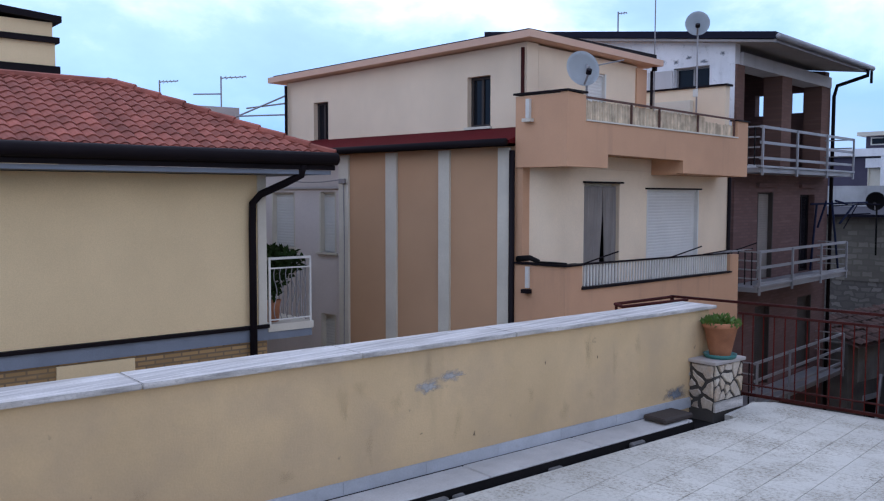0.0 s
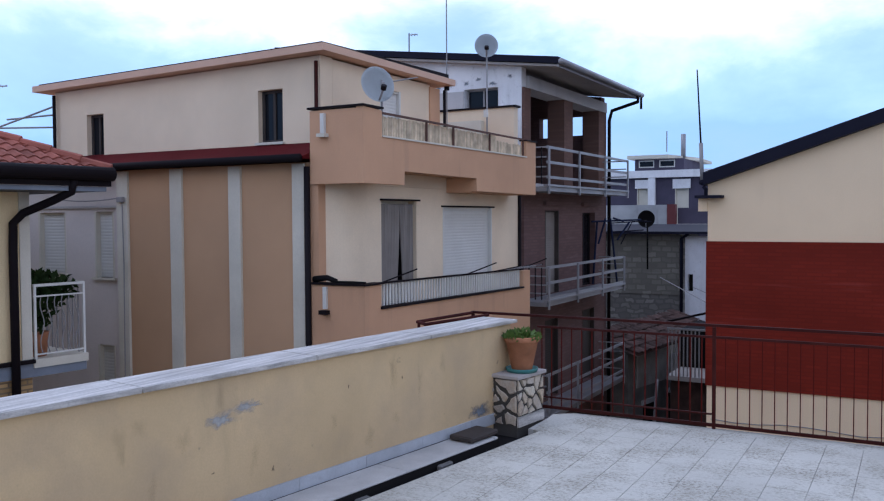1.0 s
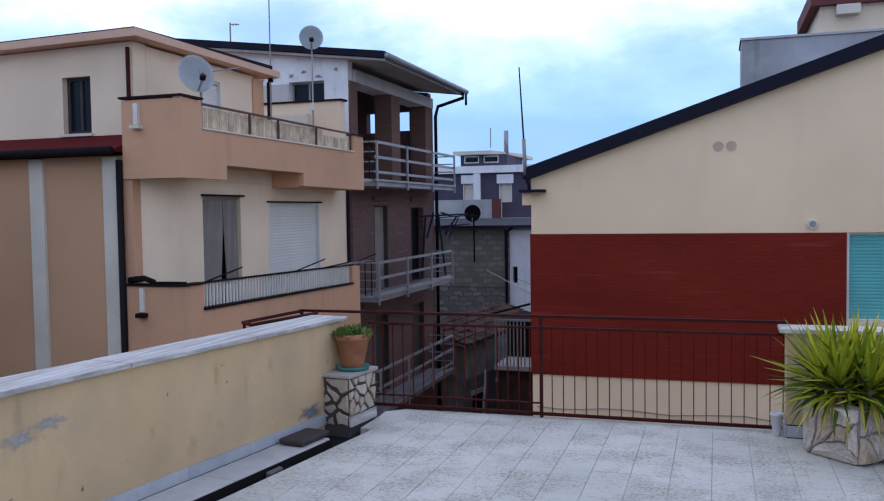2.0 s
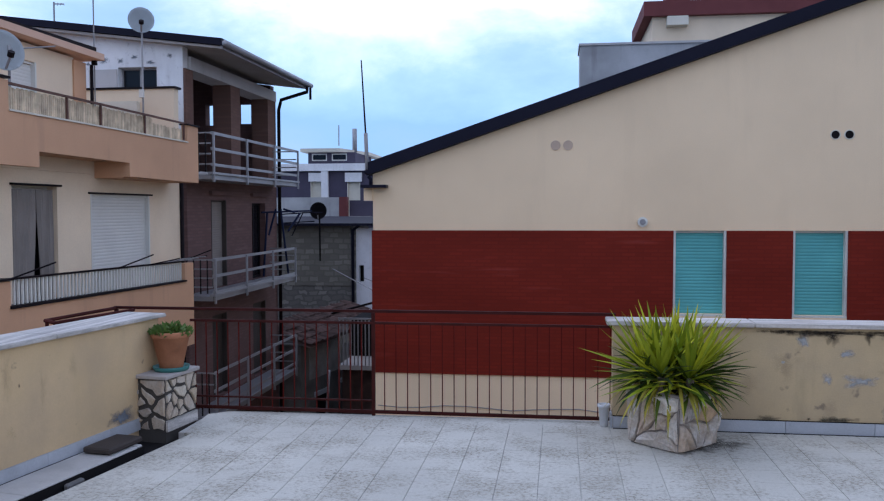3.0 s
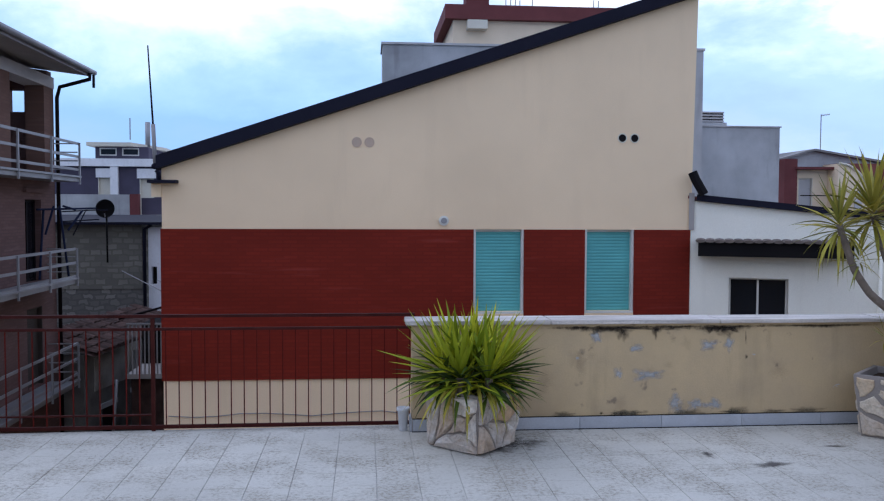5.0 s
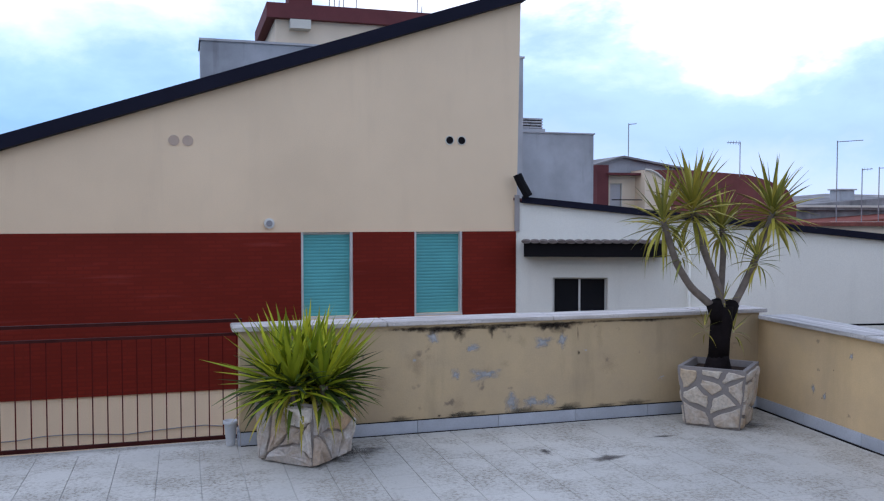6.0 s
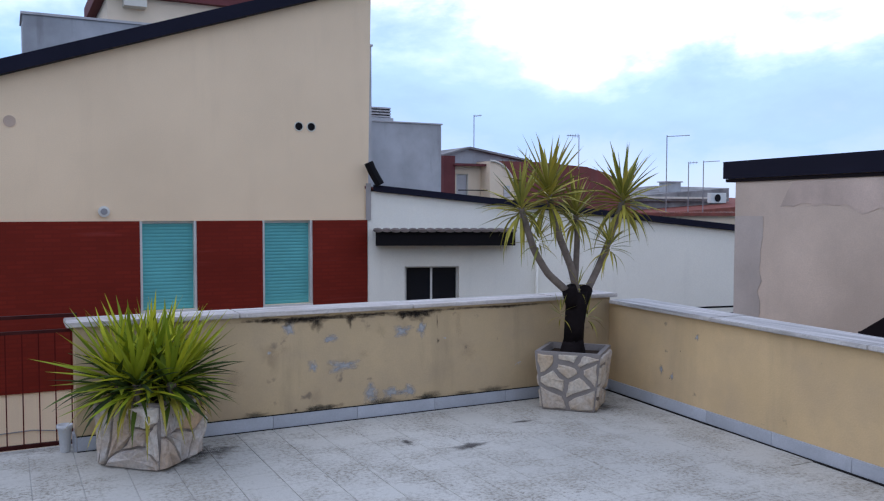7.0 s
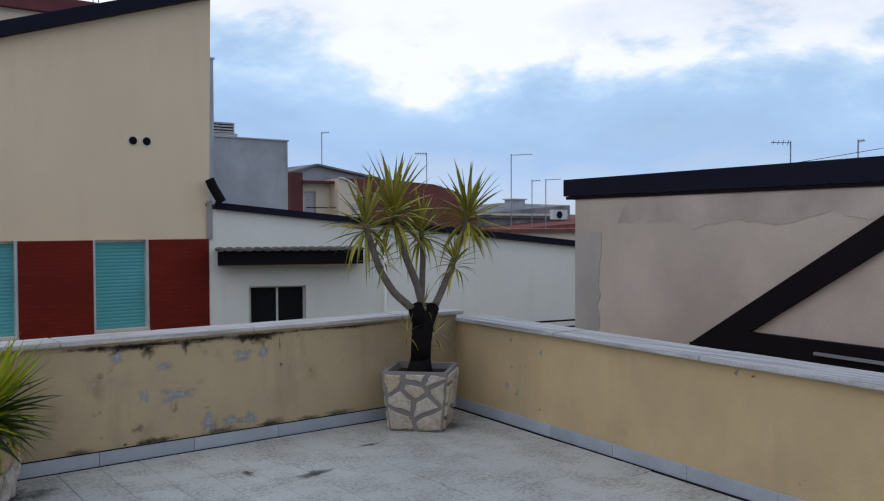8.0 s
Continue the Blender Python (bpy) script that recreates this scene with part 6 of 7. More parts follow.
me = bpy.data.meshes.new("roof_field")
me.from_pydata(tv, [], tf)
me.materials.append(M_ROOF)
tagged(under(new("roof_field", me), roof), kind="stuff")
hip = []
for k in range(9):
    a = Vector((-0.80 + k * 0.27, 0.66 - k * 0.27, 0))
    b = a + Vector((0.31, -0.31, 0))
    bm = bmesh.new()
    tube(bm, [YF @ Vector((a.x, a.y, bed(0, a.y) + 0.05)), YF @ Vector((b.x, b.y, bed(0, b.y) + 0.035))], 0.075, 8, 0.06)
    part("hip_tile", bm, M_ROOF, roof)
for k in range(26):
    s = 1.55 + k * 0.36
    bm = bmesh.new()
    tube(bm, [YF @ Vector((s, -1.72, bed(0, -1.72) + 0.03)), YF @ Vector((s + 0.4, -1.72, bed(0, -1.72) + 0.04))], 0.08, 8, 0.07)
    part("ridge_tile", bm, M_ROOF, roof)

# ---- houses farther off ----
def gabled(parent, m, s0, s1, z0, ze, peak_s, zp, depth, wall_mat, roof_mat, over=0.3, thick=0.12):
    bm = bmesh.new()
    sheet(bm, [(s0, z0), (s1, z0), (s1, ze), (peak_s, zp), (s0, ze)], m, depth)
    part("wall", bm, wall_mat, parent)
    bm = bmesh.new()
    k0, k1 = (zp - ze) / (peak_s - s0), (zp - ze) / (s1 - peak_s)
    sheet(bm, [(s0 - over, ze - over * k0 + 0.005), (peak_s, zp + 0.005), (s1 + over, ze - over * k1 + 0.005), (s1 + over, ze - over * k1 + thick), (peak_s, zp + thick), (s0 - over, ze - over * k0 + thick)],
          wall_frame((m @ Vector((0, 0.25, 0))).xy, m.col[0].xy, m.col[1].xy), depth + 0.4)
    part("roof", bm, roof_mat, parent)


def facing(y, x=0.0):
    return wall_frame((x, y), (1, 0), (0, -1))


# grey blocks and cream penthouse rising behind the gabled house
blk = thing("concrete_house", "bare weathered concrete house body behind the gable", "house", (6, 27, G))
boxpart("wall", (0.48, 9.58, 24.0, 25.6, G, 6.44), M_CONC, blk)
boxpart("parapet_cap", (0.44, 9.61, 23.96, 25.6, 6.44, 6.50), M_GREYPL, blk)
pent = thing("penthouse", "cream rooftop penthouse with a maroon fascia", "house", (6, 29, G))
boxpart("wall", (2.72, 9.5, 27.0, 31.0, G, 7.80), M_CREAM, pent)
bm = bmesh.new()
box(bm, 2.45, 9.7, 26.75, 31.2, 7.80, 8.24)
part("fascia", bm, M_MAROON, pent, "maroon roof fascia")
boxpart("chimney", (3.14, 3.86, 27.1, 27.9, 8.24, 8.70), M_MAROON, pent)
boxpart("air_unit", (3.13, 3.75, 26.6, 26.99, 7.48, 7.75), M_PILASTER, pent)
for x in (4.45, 4.6, 4.75, 4.9, 5.3, 7.3, 7.45):
    tubepart("aerial_rod", [(x, 27.5, 8.2), (x + 0.02, 27.5, 8.9 + 0.3 * math.sin(x * 9))], 0.015, M_GALVD, pent, sides=5)

gb = thing("concrete_stair_tower", "streaked grey concrete tower with a louvred chimney", "house", (11.5, 27, G))
bm = bmesh.new()
prism(bm, [(10.0, 26.0), (12.88, 26.0), (12.88, 29.0), (10.0, 29.0)], G, lambda x, y: 4.52 - (x - 12.88) * -0.01)
part("wall", bm, M_CONC, gb, "streaked grey concrete")
boxpart("cap", (9.9, 12.92, 25.96, 29.0, 4.50, 4.54), M_GREYPL, gb)
boxpart("chimney_base", (10.3, 11.25, 26.2, 27.0, 4.54, 4.66), M_CONC, gb)
for k in range(4):
    boxpart("louvre", (10.38, 11.18, 26.25, 26.95, 4.68 + k * 0.09, 4.73 + k * 0.09), M_GREYPL, gb)
for x in (10.42, 10.78, 11.14):
    boxpart("chimney_post", (x - 0.03, x + 0.03, 26.3, 26.9, 4.66, 5.0), M_DARK, gb)

gh = thing("far_gable_house", "cream house with a maroon pillar and grey gable end", "house", (20, 37, G))
FG = facing(34.0)
boxpart("maroon_wall", (17.05, 17.6, -1.0, 0.1, G, 4.05), M_MAROON, gh, m=FG)
gabled(gh, facing(34.6), 16.9, 21.6, G, 3.95, 18.6, 4.42, 6.0, M_CONC, M_LICHEN, 0.3, 0.09)
FH = wall_frame((0, 34.2), (1, 0), (0, -1))
bm = bmesh.new()
pierced(bm, FH, 17.61, 19.9, G, 3.62, 0.3, ((17.8, 18.42, 1.9, 3.28),))
part("balcony_wall", bm, M_CREAM, gh)
shuttered(gh, FH, 17.8, 18.42, 1.9, 3.28, M_GREYPL, 0.1)
boxpart("eaves", (17.5, 19.1, 33.7, 34.5, 3.62, 3.72), M_MAROON, gh)
tubepart("handrail", [(17.6, 33.6, 2.55), (20.0, 33.6, 2.55)], 0.025, M_DARK, gh, sides=6)

bar = thing("barrel_roof_house", "house under a rust-red barrel vaulted roof", "house", (23, 36, G))
arch = [(19.06 + 1.30 * math.sin(a), 2.33 + 1.52 * math.cos(a)) for a in [k * math.pi / 2 / 10 for k in range(11)]]
bm = bmesh.new()
sheet(bm, [*arch, (20.36, G), (26.9, G), (26.9, 2.3), (26.4, 3.05), (25.4, 3.45), (24.3, 3.70), (21.5, 3.86)], facing(33.4), 5.0)
part("vault", bm, M_BARREL, bar, "rust-red curved roof")
bm = bmesh.new()
sheet(bm, [(19.06, G), (20.355, G), *[(19.06 + (x - 19.06) * 0.995, z - 0.01) for x, z in arch[::-1]]], facing(33.38), 4.9)
part("front_wall", bm, M_CREAM, bar, "cream wall under the curved roof")
tubepart("vault_edge", [Vector((x, 33.34, z)) for x, z in arch], 0.05, M_PILASTER, bar, sides=6)
boxpart("window", (19.75, 20.05, 33.32, 33.37, 1.9, 2.75), M_GREYPL, bar)

LOWR = (
    ("tiled_house", "low house with faded terracotta roof beyond the white wall", (31.0, 44.0, 38.0, 44.0), 1.30, 2.4, M_ROOF, M_CREAM),
    ("flat_house", "flat-roofed grey house with a weathered parapet", (30.5, 40.0, 40.5, 47.0), 2.2, 3.2, M_LICHEN, M_LICHEN),
)
for name, label, (x0, x1, y0, y1), z0, z1, rm, wm in LOWR:
    t = thing(name, label, "house", ((x0 + x1) / 2, (y0 + y1) / 2, G))
    boxpart("wall", (x0, x1, y0, y1, G, z0), wm, t)
    bm = bmesh.new()
    prism(bm, [(x0 - .3, y0 - .3), (x1 + .3, y0 - .3), (x1 + .3, y1), (x0 - .3, y1)], z0 + 0.004, lambda x, y: z0 + 0.12 + (z1 - z0) * (x - x0) / (x1 - x0) * 0.7 + (0.3 if y > y0 else 0))
    part("roof", bm, rm, t)
    boxpart("white_flashing", (x0 + 1.5, x1, y0 - 0.42, y0 - 0.32, z0 + 0.15, z0 + 0.27), M_PILASTER, t)
ac = thing("air_conditioner", "white air conditioner unit on a far flat roof", "air conditioner", (36.5, 37.6, 2.1))
boxpart("case", (35.95, 37.15, 37.3, 37.6, 2.08, 2.66), M_WMETAL, ac, bevel=0.02)
bm = bmesh.new()
disc(bm, facing(37.29), 36.45, 2.37, 0.22, 0.0, 0.03)
part("fan_grille", bm, M_DARK, ac)
bm = bmesh.new()
rng = random.Random(14)
chs = thing("chimney_block", "small grey rooftop chimney block", "chimney", (36.4, 41.2, 3.0))
boxpart("stack", (35.9, 36.9, 40.8, 41.6, 2.6, 3.35), M_CONC, chs)
boxpart("cap", (35.8, 37.0, 40.7, 41.7, 3.35, 3.42), M_GREYPL, chs)

for label, dims in (("low terracotta roofed house beyond the white wall", (23.5, 29.0, 28.3, 31.0, G, 1.45)), ("plain house behind the rendered house", (24.5, 28.5, 13.5, 17.5, G, 1.0))):
    t = thing("low_house", label, "house", ((dims[0] + dims[1]) / 2, (dims[2] + dims[3]) / 2, G))
    boxpart("wall", dims, M_CREAM, t)
    boxpart("roof", (dims[0] - .3, dims[1] + .3, dims[2] - .3, dims[3] + .3, dims[5], dims[5] + 0.15), M_ROOF, t)

# town edge beyond: plain house rows as far as the horizon
for i in range(26):
    az = radians(-30 + i * 3.6 + rng.uniform(-1, 1))
    dist = rng.uniform(70, 120)
    hh = rng.uniform(6.0, 8.2)
    w, dp = rng.uniform(8, 14), rng.uniform(7, 10)
    x, y = dist * math.sin(az), dist * math.cos(az)
    t = thing("distant_house", "distant plain house under a tiled roof", "house", (x, y, G), "houses across the town")
    mm = wall_frame((x, y), (math.cos(az), -math.sin(az)), (-math.sin(az), -math.cos(az)))
    wm = rng.choice((M_CREAM, M_PINK, M_WHITE, M_GREYPL))
    gabled(t, mm, -w / 2, w / 2, G, G + hh, 0, G + hh + 1.4, dp, wm, M_ROOF, 0.4, 0.2)
    for k in range(3):
        for zz in (1.0, 4.0):
            s = -w / 2 + w * (k + 0.5) / 3
            wdo = boxpart("window", (s - 0.5, s + 0.5, 0.0, 0.06, G + zz, G + zz + 1.4), M_GREYPL, t, m=mm)
            boxpart("pane", (s - 0.42, s + 0.42, 0.06, 0.07, G + zz + 0.08, G + zz + 1.32), M_GLASS, wdo, m=mm)

# left: yellow stair head behind the tiled roof
yb = thing("stair_head", "pale yellow rooftop stair head with dark roof edges", "building", (-20.5, 4, 2.0))
SB = wall_frame((-20.0, 7.6), (-0.128, -0.992), (0.992, -0.128))
boxpart("lower_wall", (0.0, 9.0, -4.0, 0.0, G, 5.55), M_PALE, yb, m=SB)
boxpart("middle_edge", (-0.08, 9.0, -4.1, 0.10, 5.55, 5.68), M_DARK, yb, m=SB)
boxpart("upper_wall", (0.05, 9.0, -4.0, 0.0, 5.68, 6.02), M_PALE, yb, m=SB)
bm = bmesh.new()
sheet(bm, [(-0.12, 6.02), (9.0, 6.6), (9.0, 6.85), (-0.12, 6.16)], wall_frame((SB @ Vector((0, 0.15, 0))).xy, (-0.128, -0.992), (0.992, -0.128)), 4.2)
part("roof_edge", bm, M_DARK, yb)
boxpart("base_edge", (-0.08, 9.0, -4.1, 0.10, 4.86, 5.02), M_DARK, yb, m=SB)
bm = bmesh.new()
prism(bm, [(-24, 9), (-20.5, 9), (-19.75, 12.4), (-24, 12.4)], G, 4.42)
hb = thing("roof_block", "grey roof block seen beyond the tiled hip", "building", (-21, 11, G))
part("block", bm, M_CEMENT, hb)

# ---- alley between the brick house and the red-banded house ----
st = thing("stone_house", "old rubble stone house with a black satellite dish", "house", (-8.5, 32, G))
S30 = facing(30.0)
boxpart("wall", (-12.5, -7.55, -3.0, 0.0, G, 1.36), M_RUBBLE, st, "rough grey stone wall", m=S30)
boxpart("plaster_strip", (-12.5, -7.55, 0.0, 0.03, -0.82, 1.36), coursed("mossy_render_over_stone", (0.205, 0.19, 0.16), (0.155, 0.145, 0.12), 0.36, 0.20, 0.95, 0.25, 0.03, wobble=0.16), st, "mossy grey render", m=S30)
bm = bmesh.new()
pierced(bm, S30, -7.35, -6.3, G, 1.28, 0.3, ((-7.25, -7.07, -0.67, -0.07),))
part("blue_wall", bm, M_WHITEWASH, st, "pale blue-white side wall")
boxpart("dark_opening", (-7.25, -7.07, -0.25, -0.22, -0.67, -0.07), M_BLACK, st, m=S30)
tubepart("drain_pipe", [(-7.45, 29.9, -3), (-7.45, 29.9, 1.2), (-7.2, 29.8, 1.36)], 0.06, M_NAVY, st)
bm = bmesh.new()
prism(bm, [(-12.6, 29.6), (-6.2, 29.6), (-6.2, 34.0), (-12.6, 34.0)], lambda x, y: 1.365 + (y - 29.6) * 0.05, lambda x, y: 1.45 + (y - 29.6) * 0.05)
part("roof", bm, M_NAVY, st, "dark sheet roof")
dsh = thing("satellite_dish", "black round satellite dish on a wall mast", "satellite dish", (-8.55, 29.5, 1.9))


def dish(parent, c, r, facing_dir, mat, depth=0.18):
    """A shallow bowl that looks along facing_dir, with its arm."""
    q = Vector(facing_dir).to_track_quat("Z", "Y").to_matrix().to_4x4()
    m = Matrix.Translation(c) @ q
    bm = bmesh.new()
    rings = []
    for k in range(6):
        f = k / 5
        rings.append([bm.verts.new(m @ Vector((r * f * math.cos(a), r * f * 1.06 * math.sin(a), depth * r * (f * f - 1)))) for a in [j * math.tau / 28 for j in range(28)]] if k else [bm.verts.new(m @ Vector((0, 0, -depth * r)))])
    for j in range(28):
        bm.faces.new((rings[0][0], rings[1][j], rings[1][(j + 1) % 28]))
    for a, b in zip(rings[1:], rings[2:]):
        for j in range(28):
            bm.faces.new((a[j], b[j], b[(j + 1) % 28], a[(j + 1) % 28]))
    ret = bmesh.ops.solidify(bm, geom=bm.faces[:], thickness=0.012)
    part("bowl", bm, mat, parent, "", True)
    bm = bmesh.new()
    tube(bm, [m @ Vector((0, -r * 0.95, 0.0)), m @ Vector((0, -r * 0.55, r * 0.75))], 0.018, 6)
    part("arm", bm, M_GALVD, parent)
    bm = bmesh.new()
    tube(bm, [m @ Vector((0, -r * 0.6, r * 0.66)), m @ Vector((0, -r * 0.42, r * 0.86))], 0.045, 8)
    part("receiver", bm, M_DARK, parent)


dish(dsh, (-8.58, 29.4, 1.90), 0.30, (0.2, -1, 0.25), M_BLACK)
tubepart("mast", [(-8.58, 29.6, 0.1), (-8.58, 29.55, 1.9)], 0.03, M_BLACK, dsh)

lw = thing("grey_roof_wall", "low grey roof wall with a red end before the far villa", "wall", (-10.5, 36, 1))
boxpart("wall", (-13.0, -9.56, 36.0, 36.3, G, 2.48), M_CONC, lw)
boxpart("red_end", (-9.55, -9.2, 36.0, 36.3, G, 2.5), M_MAROON, lw)
boxpart("dark_wall", (-9.19, -7.6, 36.4, 36.8, G, 2.35), M_PURPLE, lw)
boxpart("white_ledge", (-9.19, -7.6, 36.1, 36.39, 1.5, 1.66), M_PILASTER, lw)
tw = thing("far_villa", "far white and slate-purple villa with a roof storey", "house", (-12.5, 48, G))
F44 = facing(44.0)
vh = ((-13.2, -12.57, 1.0, 3.45), (-11.2, -10.5, 1.5, 3.42))
bm = bmesh.new()
pierced(bm, F44, -16.0, -9.45, G, 4.0, 0.3, vh)
part("wall", bm, M_PURPLE, tw, "slate-purple wall")
for g_ in vh:
    shuttered(tw, F44, *g_, M_PILASTER, 0.12)
boxpart("white_band", (-16.0, -9.3, -6.0, 0.25, 4.0, 4.38), M_WHITEWASH, tw, m=F44)
boxpart("white_column", (-12.56, -12.2, 0.0, 0.22, G, 4.0), M_WHITEWASH, tw, m=F44)
boxpart("white_lintel", (-13.28, -12.57, 0.0, 0.12, 3.45, 3.9), M_WHITEWASH, tw, m=F44)
boxpart("white_lintel", (-11.3, -10.4, 0.0, 0.12, 3.42, 3.9), M_WHITEWASH, tw, m=F44)
vt = ((-13.3, -12.46, 4.57, 4.96), (-12.2, -11.36, 4.57, 4.96))
bm = bmesh.new()
pierced(bm, facing(44.6), -13.5, -10.9, 4.38, 5.02, 0.3, vt)
part("roof_storey", bm, M_PURPLE, tw, "slate roof storey wall")
boxpart("storey_side", (-11.2, -10.9, 44.9, 48.5, 4.38, 5.0), M_PURPLE, tw)
for g_ in vt:
    glazed(tw, facing(44.6), *g_, M_WMETAL, 0.02, 0, 0.06, False)
bm = bmesh.new()
prism(bm, [(-13.75, 44.0), (-11.6, 44.0), (-10.6, 47.0), (-10.6, 50), (-13.75, 50)], lambda x, y: 5.02 - (y - 44) * 0.01, lambda x, y: 5.20 - (y - 44) * 0.015)
part("roof_slab", bm, M_PILASTER, tw)
tubepart("flue", [(-11.15, 45.5, 5.1), (-11.15, 45.5, 6.35)], 0.13, M_GALV, tw)
tubepart("aerial", [(-11.9, 45.0, 5.4), (-11.9, 45.0, 6.5)], 0.03, M_GALVD, tw, sides=5)
pole = thing("roof_pole", "tall thin tapering grey metal aerial pole", "pole", (-3.55, 15.0, 2.6))
tubepart("sleeve", [(-3.50, 15.0, 2.55), (-3.53, 15.0, 3.30)], 0.035, M_GALVD, pole)
tubepart("rod", [(-3.53, 15.0, 3.28), (-3.62, 15.07, 4.62)], 0.018, M_DARK, pole, sides=6, r2=0.012)

# low roof, shed and white balcony down in the alley
sh = thing("lean_to", "decaying lean-to with broken roof tiles below the brick house", "shed", (-6.9, 24.0, G))
SHF = wall_frame((-7.25, 22.9), (0.20, 0.98), (0.98, -0.20))
boxpart("wall", (0.0, 5.5, -1.0, 0.0, G, -1.9), material("damp_plaster", (0.17, 0.16, 0.145), vary=0.3, specks=0.6, streak=0.5), sh, "damp stained wall", m=SHF)
PLAST = material("pale_flaking_plaster", (0.36, 0.335, 0.30), vary=0.25, scale=1.6, specks=0.6, streak=0.5)
boxpart("plaster_band", (0.5, 5.45, 0.0, 0.025, -2.95, -1.96), PLAST, sh, "pale flaking plaster band", m=SHF)
for a, b, z0, z1 in ((0.9, 1.6, -5.2, -3.5), (2.6, 3.3, -4.6, -3.4), (4.2, 5.0, -5.6, -3.3)):
    boxpart("dark_opening", (a, b, 0.0, 0.012, z0, z1), M_BLACK, sh, m=SHF)
    boxpart("lintel", (a - 0.1, b + 0.1, 0.0, 0.04, z1, z1 + 0.14), M_CONC, sh, m=SHF)
rng = random.Random(19)
bm = bmesh.new()
vs = [bm.verts.new(SHF @ Vector(p)) for p in ((-0.1, 0.35, -1.92), (5.6, 0.35, -1.72), (5.6, -1.3, -1.25), (-0.1, -1.3, -1.4))]
bm.faces.new(vs)
rt = part("roof", bm, M_OLDROOF, sh)
old_tile_me = tile_roof_me.copy()
old_tile_me.materials.clear()
old_tile_me.materials.append(M_OLDROOF)
for r_ in range(5):
    for k in range(22):
        m = SHF @ Matrix.Translation((0.1 + k * 0.25, 0.36 - r_ * 0.33, -1.86 + r_ * 0.095 + k * 0.0085)) @ Euler((-0.3 + rng.uniform(-.1, .1), 0, rng.uniform(-0.15, 0.15))).to_matrix().to_4x4() @ Matrix.Scale(1.35, 4)
        ob = new("roof_tile", old_tile_me)
        ob.matrix_basis = m
        under(ob, rt)
al = thing("alley_house", "grey alley house with a white railed balcony and awning", "house", (-5, 27, G))
boxpart("wall", (-7.0, -3.6, 25.5, 29.0, G, -2.2), M_CEMENT, al)
boxpart("dark_side", (-5.9, -3.5, 22.3, 25.49, G, -2.35), M_OLDROOF, al)
boxpart("balcony_slab", (-5.9, -4.3, 21.9, 23.4, -2.34, -2.22), M_CEMENT, al)
arl = new("balcony_railing")
under(arl, al)
for k in range(9):
    boxpart("bar", (-5.88 + k * 0.10, -5.85 + k * 0.10, 21.92, 21.95, -2.22, -1.0), M_GALVD, arl)
boxpart("rail", (-5.9, -4.3, 21.91, 21.96, -1.0, -0.95), M_GALVD, arl)
boxpart("inner_door", (-5.2, -4.4, 23.3, 23.39, -2.2, -1.2), M_BLACK, al)
boxpart("back_wall", (-5.9, -3.9, 23.4, 25.4, -2.34, -1.15), M_BLACK, al)
for a, b in (((-6.3, 29.7, 0.55), (-4.6, 22.0, -0.75)), ((-8.2, 29.9, -0.2), (-4.4, 22.2, -0.55)), ((-7.0, 29.7, -0.5), (-4.0, 22.0, -0.35))):
    tubepart("wire", [a, b], 0.014, M_GALVD, al, sides=5)
tubepart("sloped_pole", [(-6.1, 22.0, -0.85), (-4.9, 21.9, -0.52)], 0.03, M_DARK, al)
tubepart("gas_pipe", [(-6.2, 22.1, -2.4), (-6.4, 22.3, -4.5)], 0.04, M_GALV, al)

# ---- dishes, masts and aerials on the near roofs ----
d1 = thing("satellite_dish", "grey satellite dish fixed above the peach parapet", "satellite dish", (-7.3, 10.3, 3.6), "satellite dishes")
dish(d1, (-7.32, 10.30, 4.03), 0.27, (0.82, -0.55, 0.25), M_DISH)
tubepart("mast", [(-7.3, 10.38, 2.7), (-7.3, 10.38, 4.1)], 0.018, M_GALVD, d1)
tubepart("boom", [(-7.3, 10.38, 4.05), (-7.15, 11.2, 4.24)], 0.012, M_GALVD, d1, sides=6)
d2 = thing("satellite_dish", "pale satellite dish on a tall mast", "satellite dish", (-7.9, 15.2, 2.6), "satellite dishes")
dish(d2, (-7.88, 15.18, 5.50), 0.24, (0.45, -0.85, 0.2), M_DISH)
tubepart("mast", [(-7.9, 15.24, 2.66), (-7.9, 15.24, 5.5)], 0.018, M_GALVD, d2)
boxpart("junction_box", (-7.94, -7.86, 15.16, 15.22, 4.05, 4.2), M_WMETAL, d2)
pm_ = thing("aerial_mast", "thin white aerial mast on the peach house terrace", "aerial", (-8.17, 13.93, 2.7))
tubepart("mast", [(-8.02, 13.75, 2.66), (-8.02, 13.75, 6.6)], 0.013, M_GALVD, pm_, sides=6)
boxpart("clamp", (-8.06, -7.98, 13.72, 13.78, 4.42, 4.50), M_DARK, pm_)


def yagi(at, z0, z1, arm, n, along, label):
    t = thing("tv_aerial", label, "aerial", (at[0], at[1], z0), "roof aerials")
    tubepart("mast", [(at[0], at[1], z0), (at[0], at[1], z1)], 0.022, M_GALVD, t, sides=5)
    a, b = Vector((at[0], at[1], z1 - 0.05)), Vector((at[0] + along[0] * arm, at[1] + along[1] * arm, z1 - 0.02))
    tubepart("boom", [a, b], 0.016, M_GALVD, t, sides=5)
    side = Vector((-along[1], along[0], 0.35)).normalized()
    for k in range(n):
        p = a.lerp(b, (k + 0.5) / n)
        L = 0.22 - 0.02 * k
        tubepart("element", [p - side * L, p + side * L], 0.009, M_GALVD, t, sides=5)


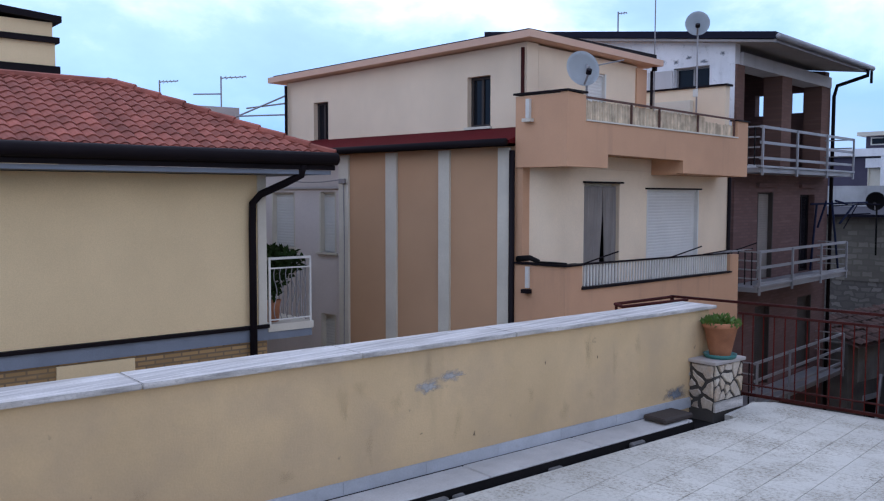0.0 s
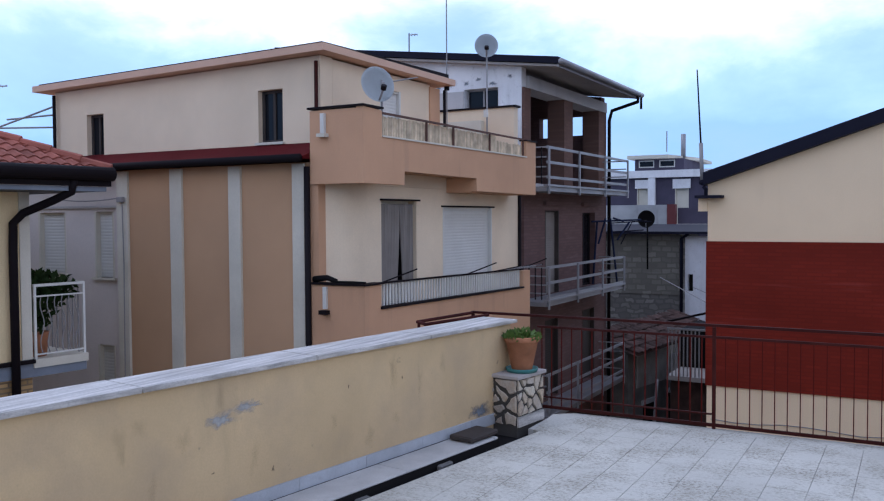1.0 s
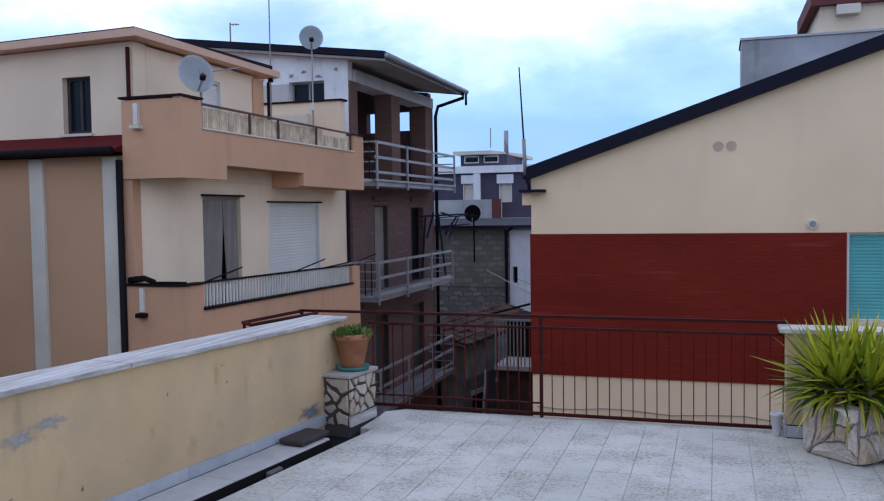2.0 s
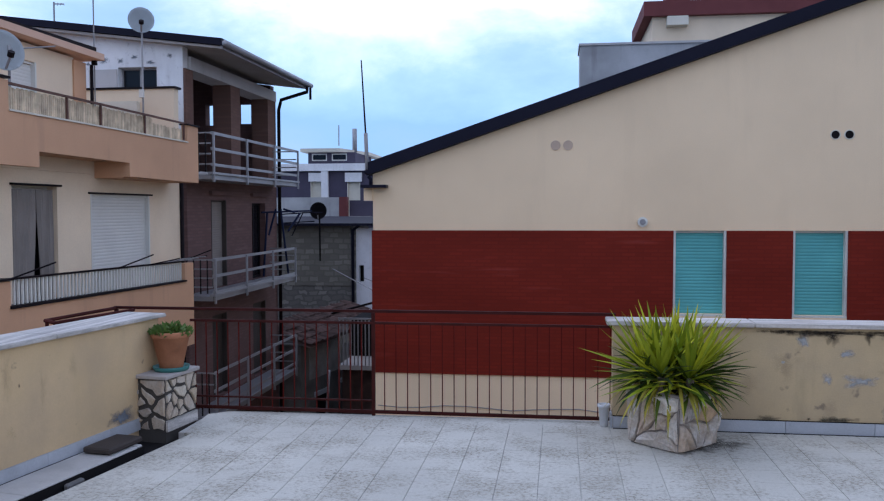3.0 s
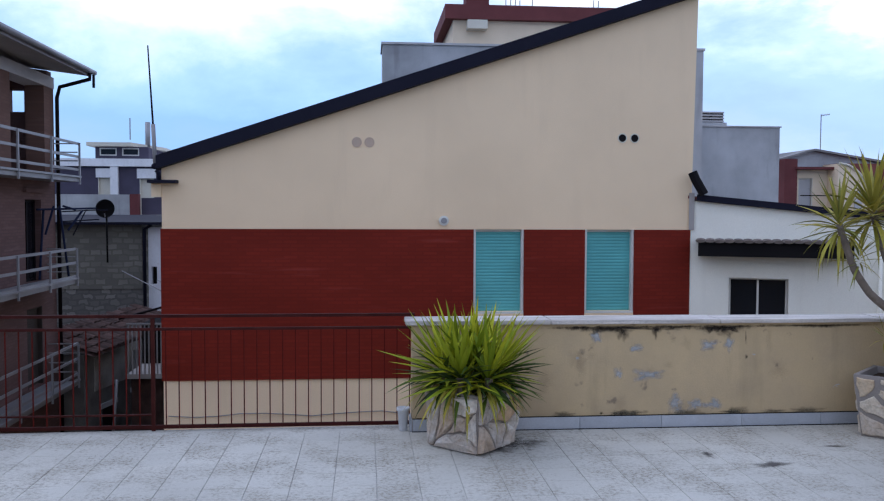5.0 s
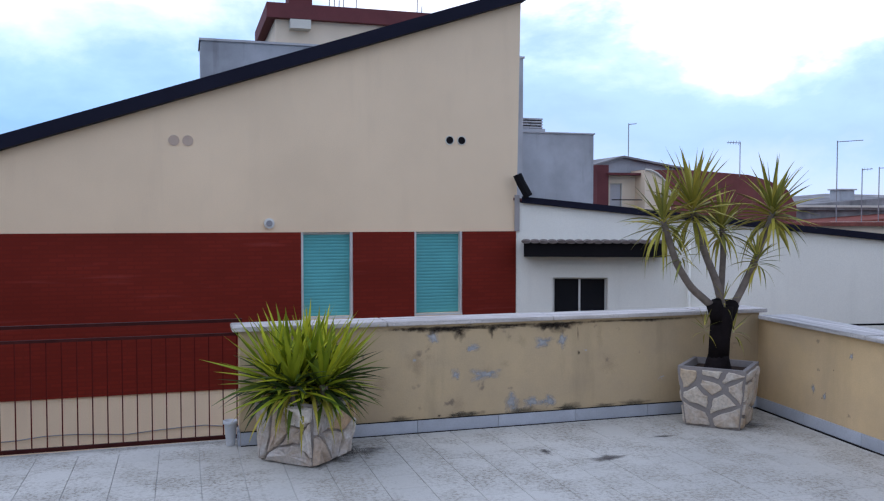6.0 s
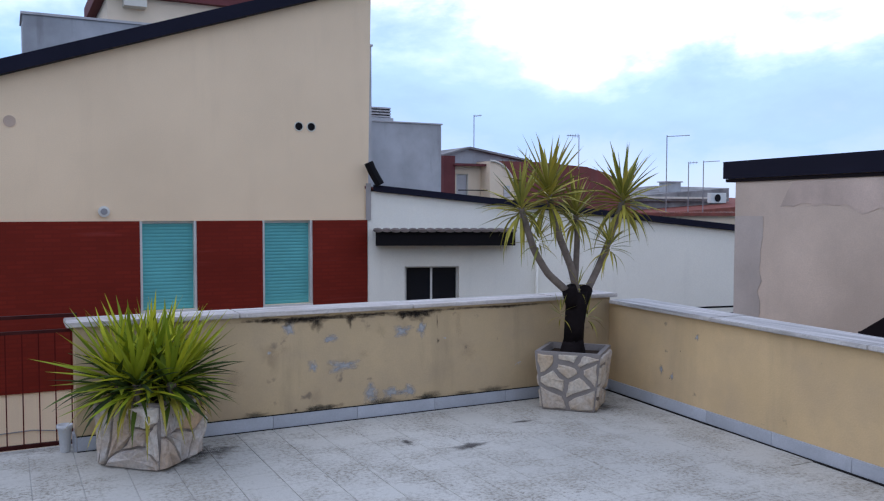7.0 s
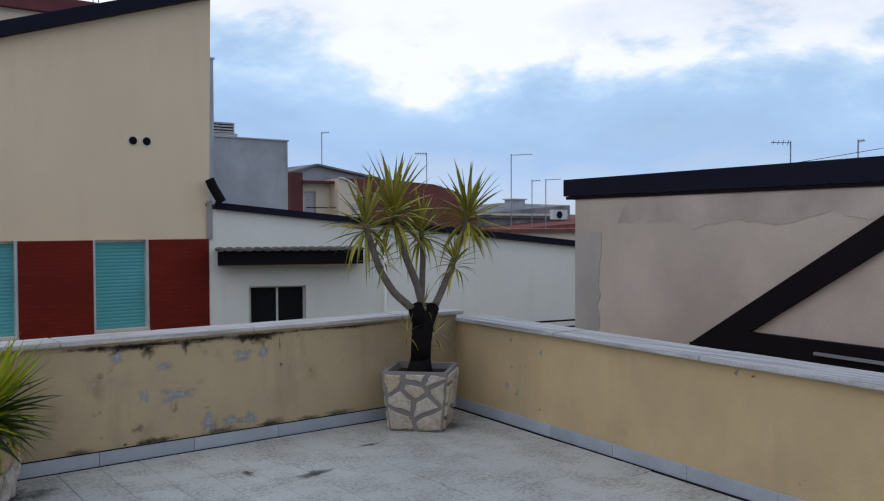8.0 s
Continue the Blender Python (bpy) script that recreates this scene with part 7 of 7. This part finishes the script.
yagi((-20.0, 12.0), 3.4, 5.25, 0.7, 5, (0.8, 0.6), "tv aerial with short rods over the tiled roof")
tubepart("crossbar", [(-20.4, 11.4, 4.75), (-20.0, 12.0, 4.78)], 0.02, M_GALVD, bpy.data.objects["tv_aerial"])
yagi((-20.9, 10.7), 4.0, 5.1, 0.5, 5, (0.7, 0.7), "small tv aerial over the tiled roof")
yagi((-12.9, 20.4), 5.6, 7.25, 0.25, 3, (0.7, 0.7), "small aerial on the brick house roof")
yagi((19.6, 35.8), 4.4, 6.1, 0.35, 4, (0.8, -0.6), "tv aerial on the far grey gable")
yagi((23.7, 33.2), 3.6, 5.15, 0.6, 5, (-0.8, 0.5), "tv aerial on the barrel roof")
yagi((25.4, 29.2), 1.5, 4.9, 0.95, 0, (0.7, -0.7), "tall bent aerial mast on a low roof")
yagi((27.9, 29.6), 1.5, 3.9, 0.7, 0, (0.7, -0.7), "slim bent aerial mast on a low roof")
yagi((27.4, 30.0), 1.5, 3.85, 0.4, 3, (0.7, -0.7), "small leaning aerial on a low roof")
yagi((25.9, 16.2), 1.0, 4.45, 0.6, 4, (-0.6, 0.8), "tv aerial behind the rendered house")
yagi((26.9, 14.5), 1.0, 4.42, 0.2, 4, (0.6, -0.8), "tv aerial behind the rendered house")
wire = thing("overhead_wire", "thin dark overhead wire above the far roofs", "wire", (15, 16, 2.5))
tubepart("wire", [(20.5 + k * 1.0, 17.5 - k * 1.6, 2.9 + 0.30 * k - 0.004 * k * (8 - k)) for k in range(9)], 0.008, M_DARK, wire, sides=4)

# ---- floor tiles, laid last ----
TS, JOINT, CROSS = 0.291, 0.0042, 0.0016
bm = bmesh.new()
h, g = TS / 2 - JOINT / 2, TS / 2 - CROSS / 2
low = [bm.verts.new((sx * h, sy * g, -0.006)) for sx, sy in ((-1, -1), (1, -1), (1, 1), (-1, 1))]
mid = [bm.verts.new((sx * h, sy * g, -0.002)) for sx, sy in ((-1, -1), (1, -1), (1, 1), (-1, 1))]
top = [bm.verts.new((sx * (h - 0.002), sy * (g - 0.001), 0.0)) for sx, sy in ((-1, -1), (1, -1), (1, 1), (-1, 1))]
for a, b in ((low, mid), (mid, top)):
    for k in range(4):
        bm.faces.new((a[k], a[(k + 1) % 4], b[(k + 1) % 4], b[k]))
bm.faces.new(top)
bmesh.ops.recalc_face_normals(bm, faces=bm.faces)
tile_me = bpy.data.meshes.new("tile")
bm.to_mesh(tile_me)
bm.free()
tile_me.materials.append(M_TILE)
rng = random.Random(2)
rv, rf = [], []
count = 0
for j in range(0, 35):
    y = 7.42 - TS * (j + 0.5)
    for i in range(-15, 18):
        x = 0.395 + TS * (i + 0.5)
        if not (west_x(y) + 0.66 < x < east_x(y) - 0.10):
            continue
        dz, ax, ay = rng.uniform(-0.0008, 0.0008), rng.uniform(-0.001, 0.001), rng.uniform(-0.001, 0.001)
        m = Matrix.Translation((x, y, dz)) @ Euler((ax, ay, rng.uniform(-0.004, 0.004))).to_matrix().to_4x4()
        if count < 300:
            ob = new("tile", tile_me)
            ob.matrix_basis = m
            under(ob, floor)
            count += 1
        else:
            k = len(rv)
            rv += [tuple(m @ v.co) for v in tile_me.vertices]
            rf += [tuple(k + q for q in p.vertices) for p in tile_me.polygons]
me = bpy.data.meshes.new("tile_field")
me.from_pydata(rv, [], rf)
me.materials.append(M_TILE)
field = new("tile_field", me)
tagged(under(field, floor), kind="stuff")
# cut tiles and mortar fill along the edges
for name, pts in (("edge_strip", [(west_x(6.72) + 0.505, 6.72), (west_x(-2.2) + 0.505, -2.2), (west_x(-2.2) + 0.80, -2.2), (west_x(6.72) + 0.80, 6.72)]),
                  ("edge_strip", [(east_x(7.34) - 0.30, 7.34), (east_x(-2.2) - 0.30, -2.2), (east_x(-2.2) - 0.035, -2.2), (east_x(7.34) - 0.035, 7.34)]),
                  ("edge_strip", [(-3.24, 6.72), (-2.60, 6.72), (-2.60, 7.424), (-3.32, 7.424)]),
                  ("edge_strip", [(-3.3, 7.425), (0.40, 7.425), (0.40, 7.60), (-3.15, 7.55)])):
    bm = bmesh.new()
    prism(bm, pts, -0.03, -0.0045)
    part(name, bm, M_TILE, floor)
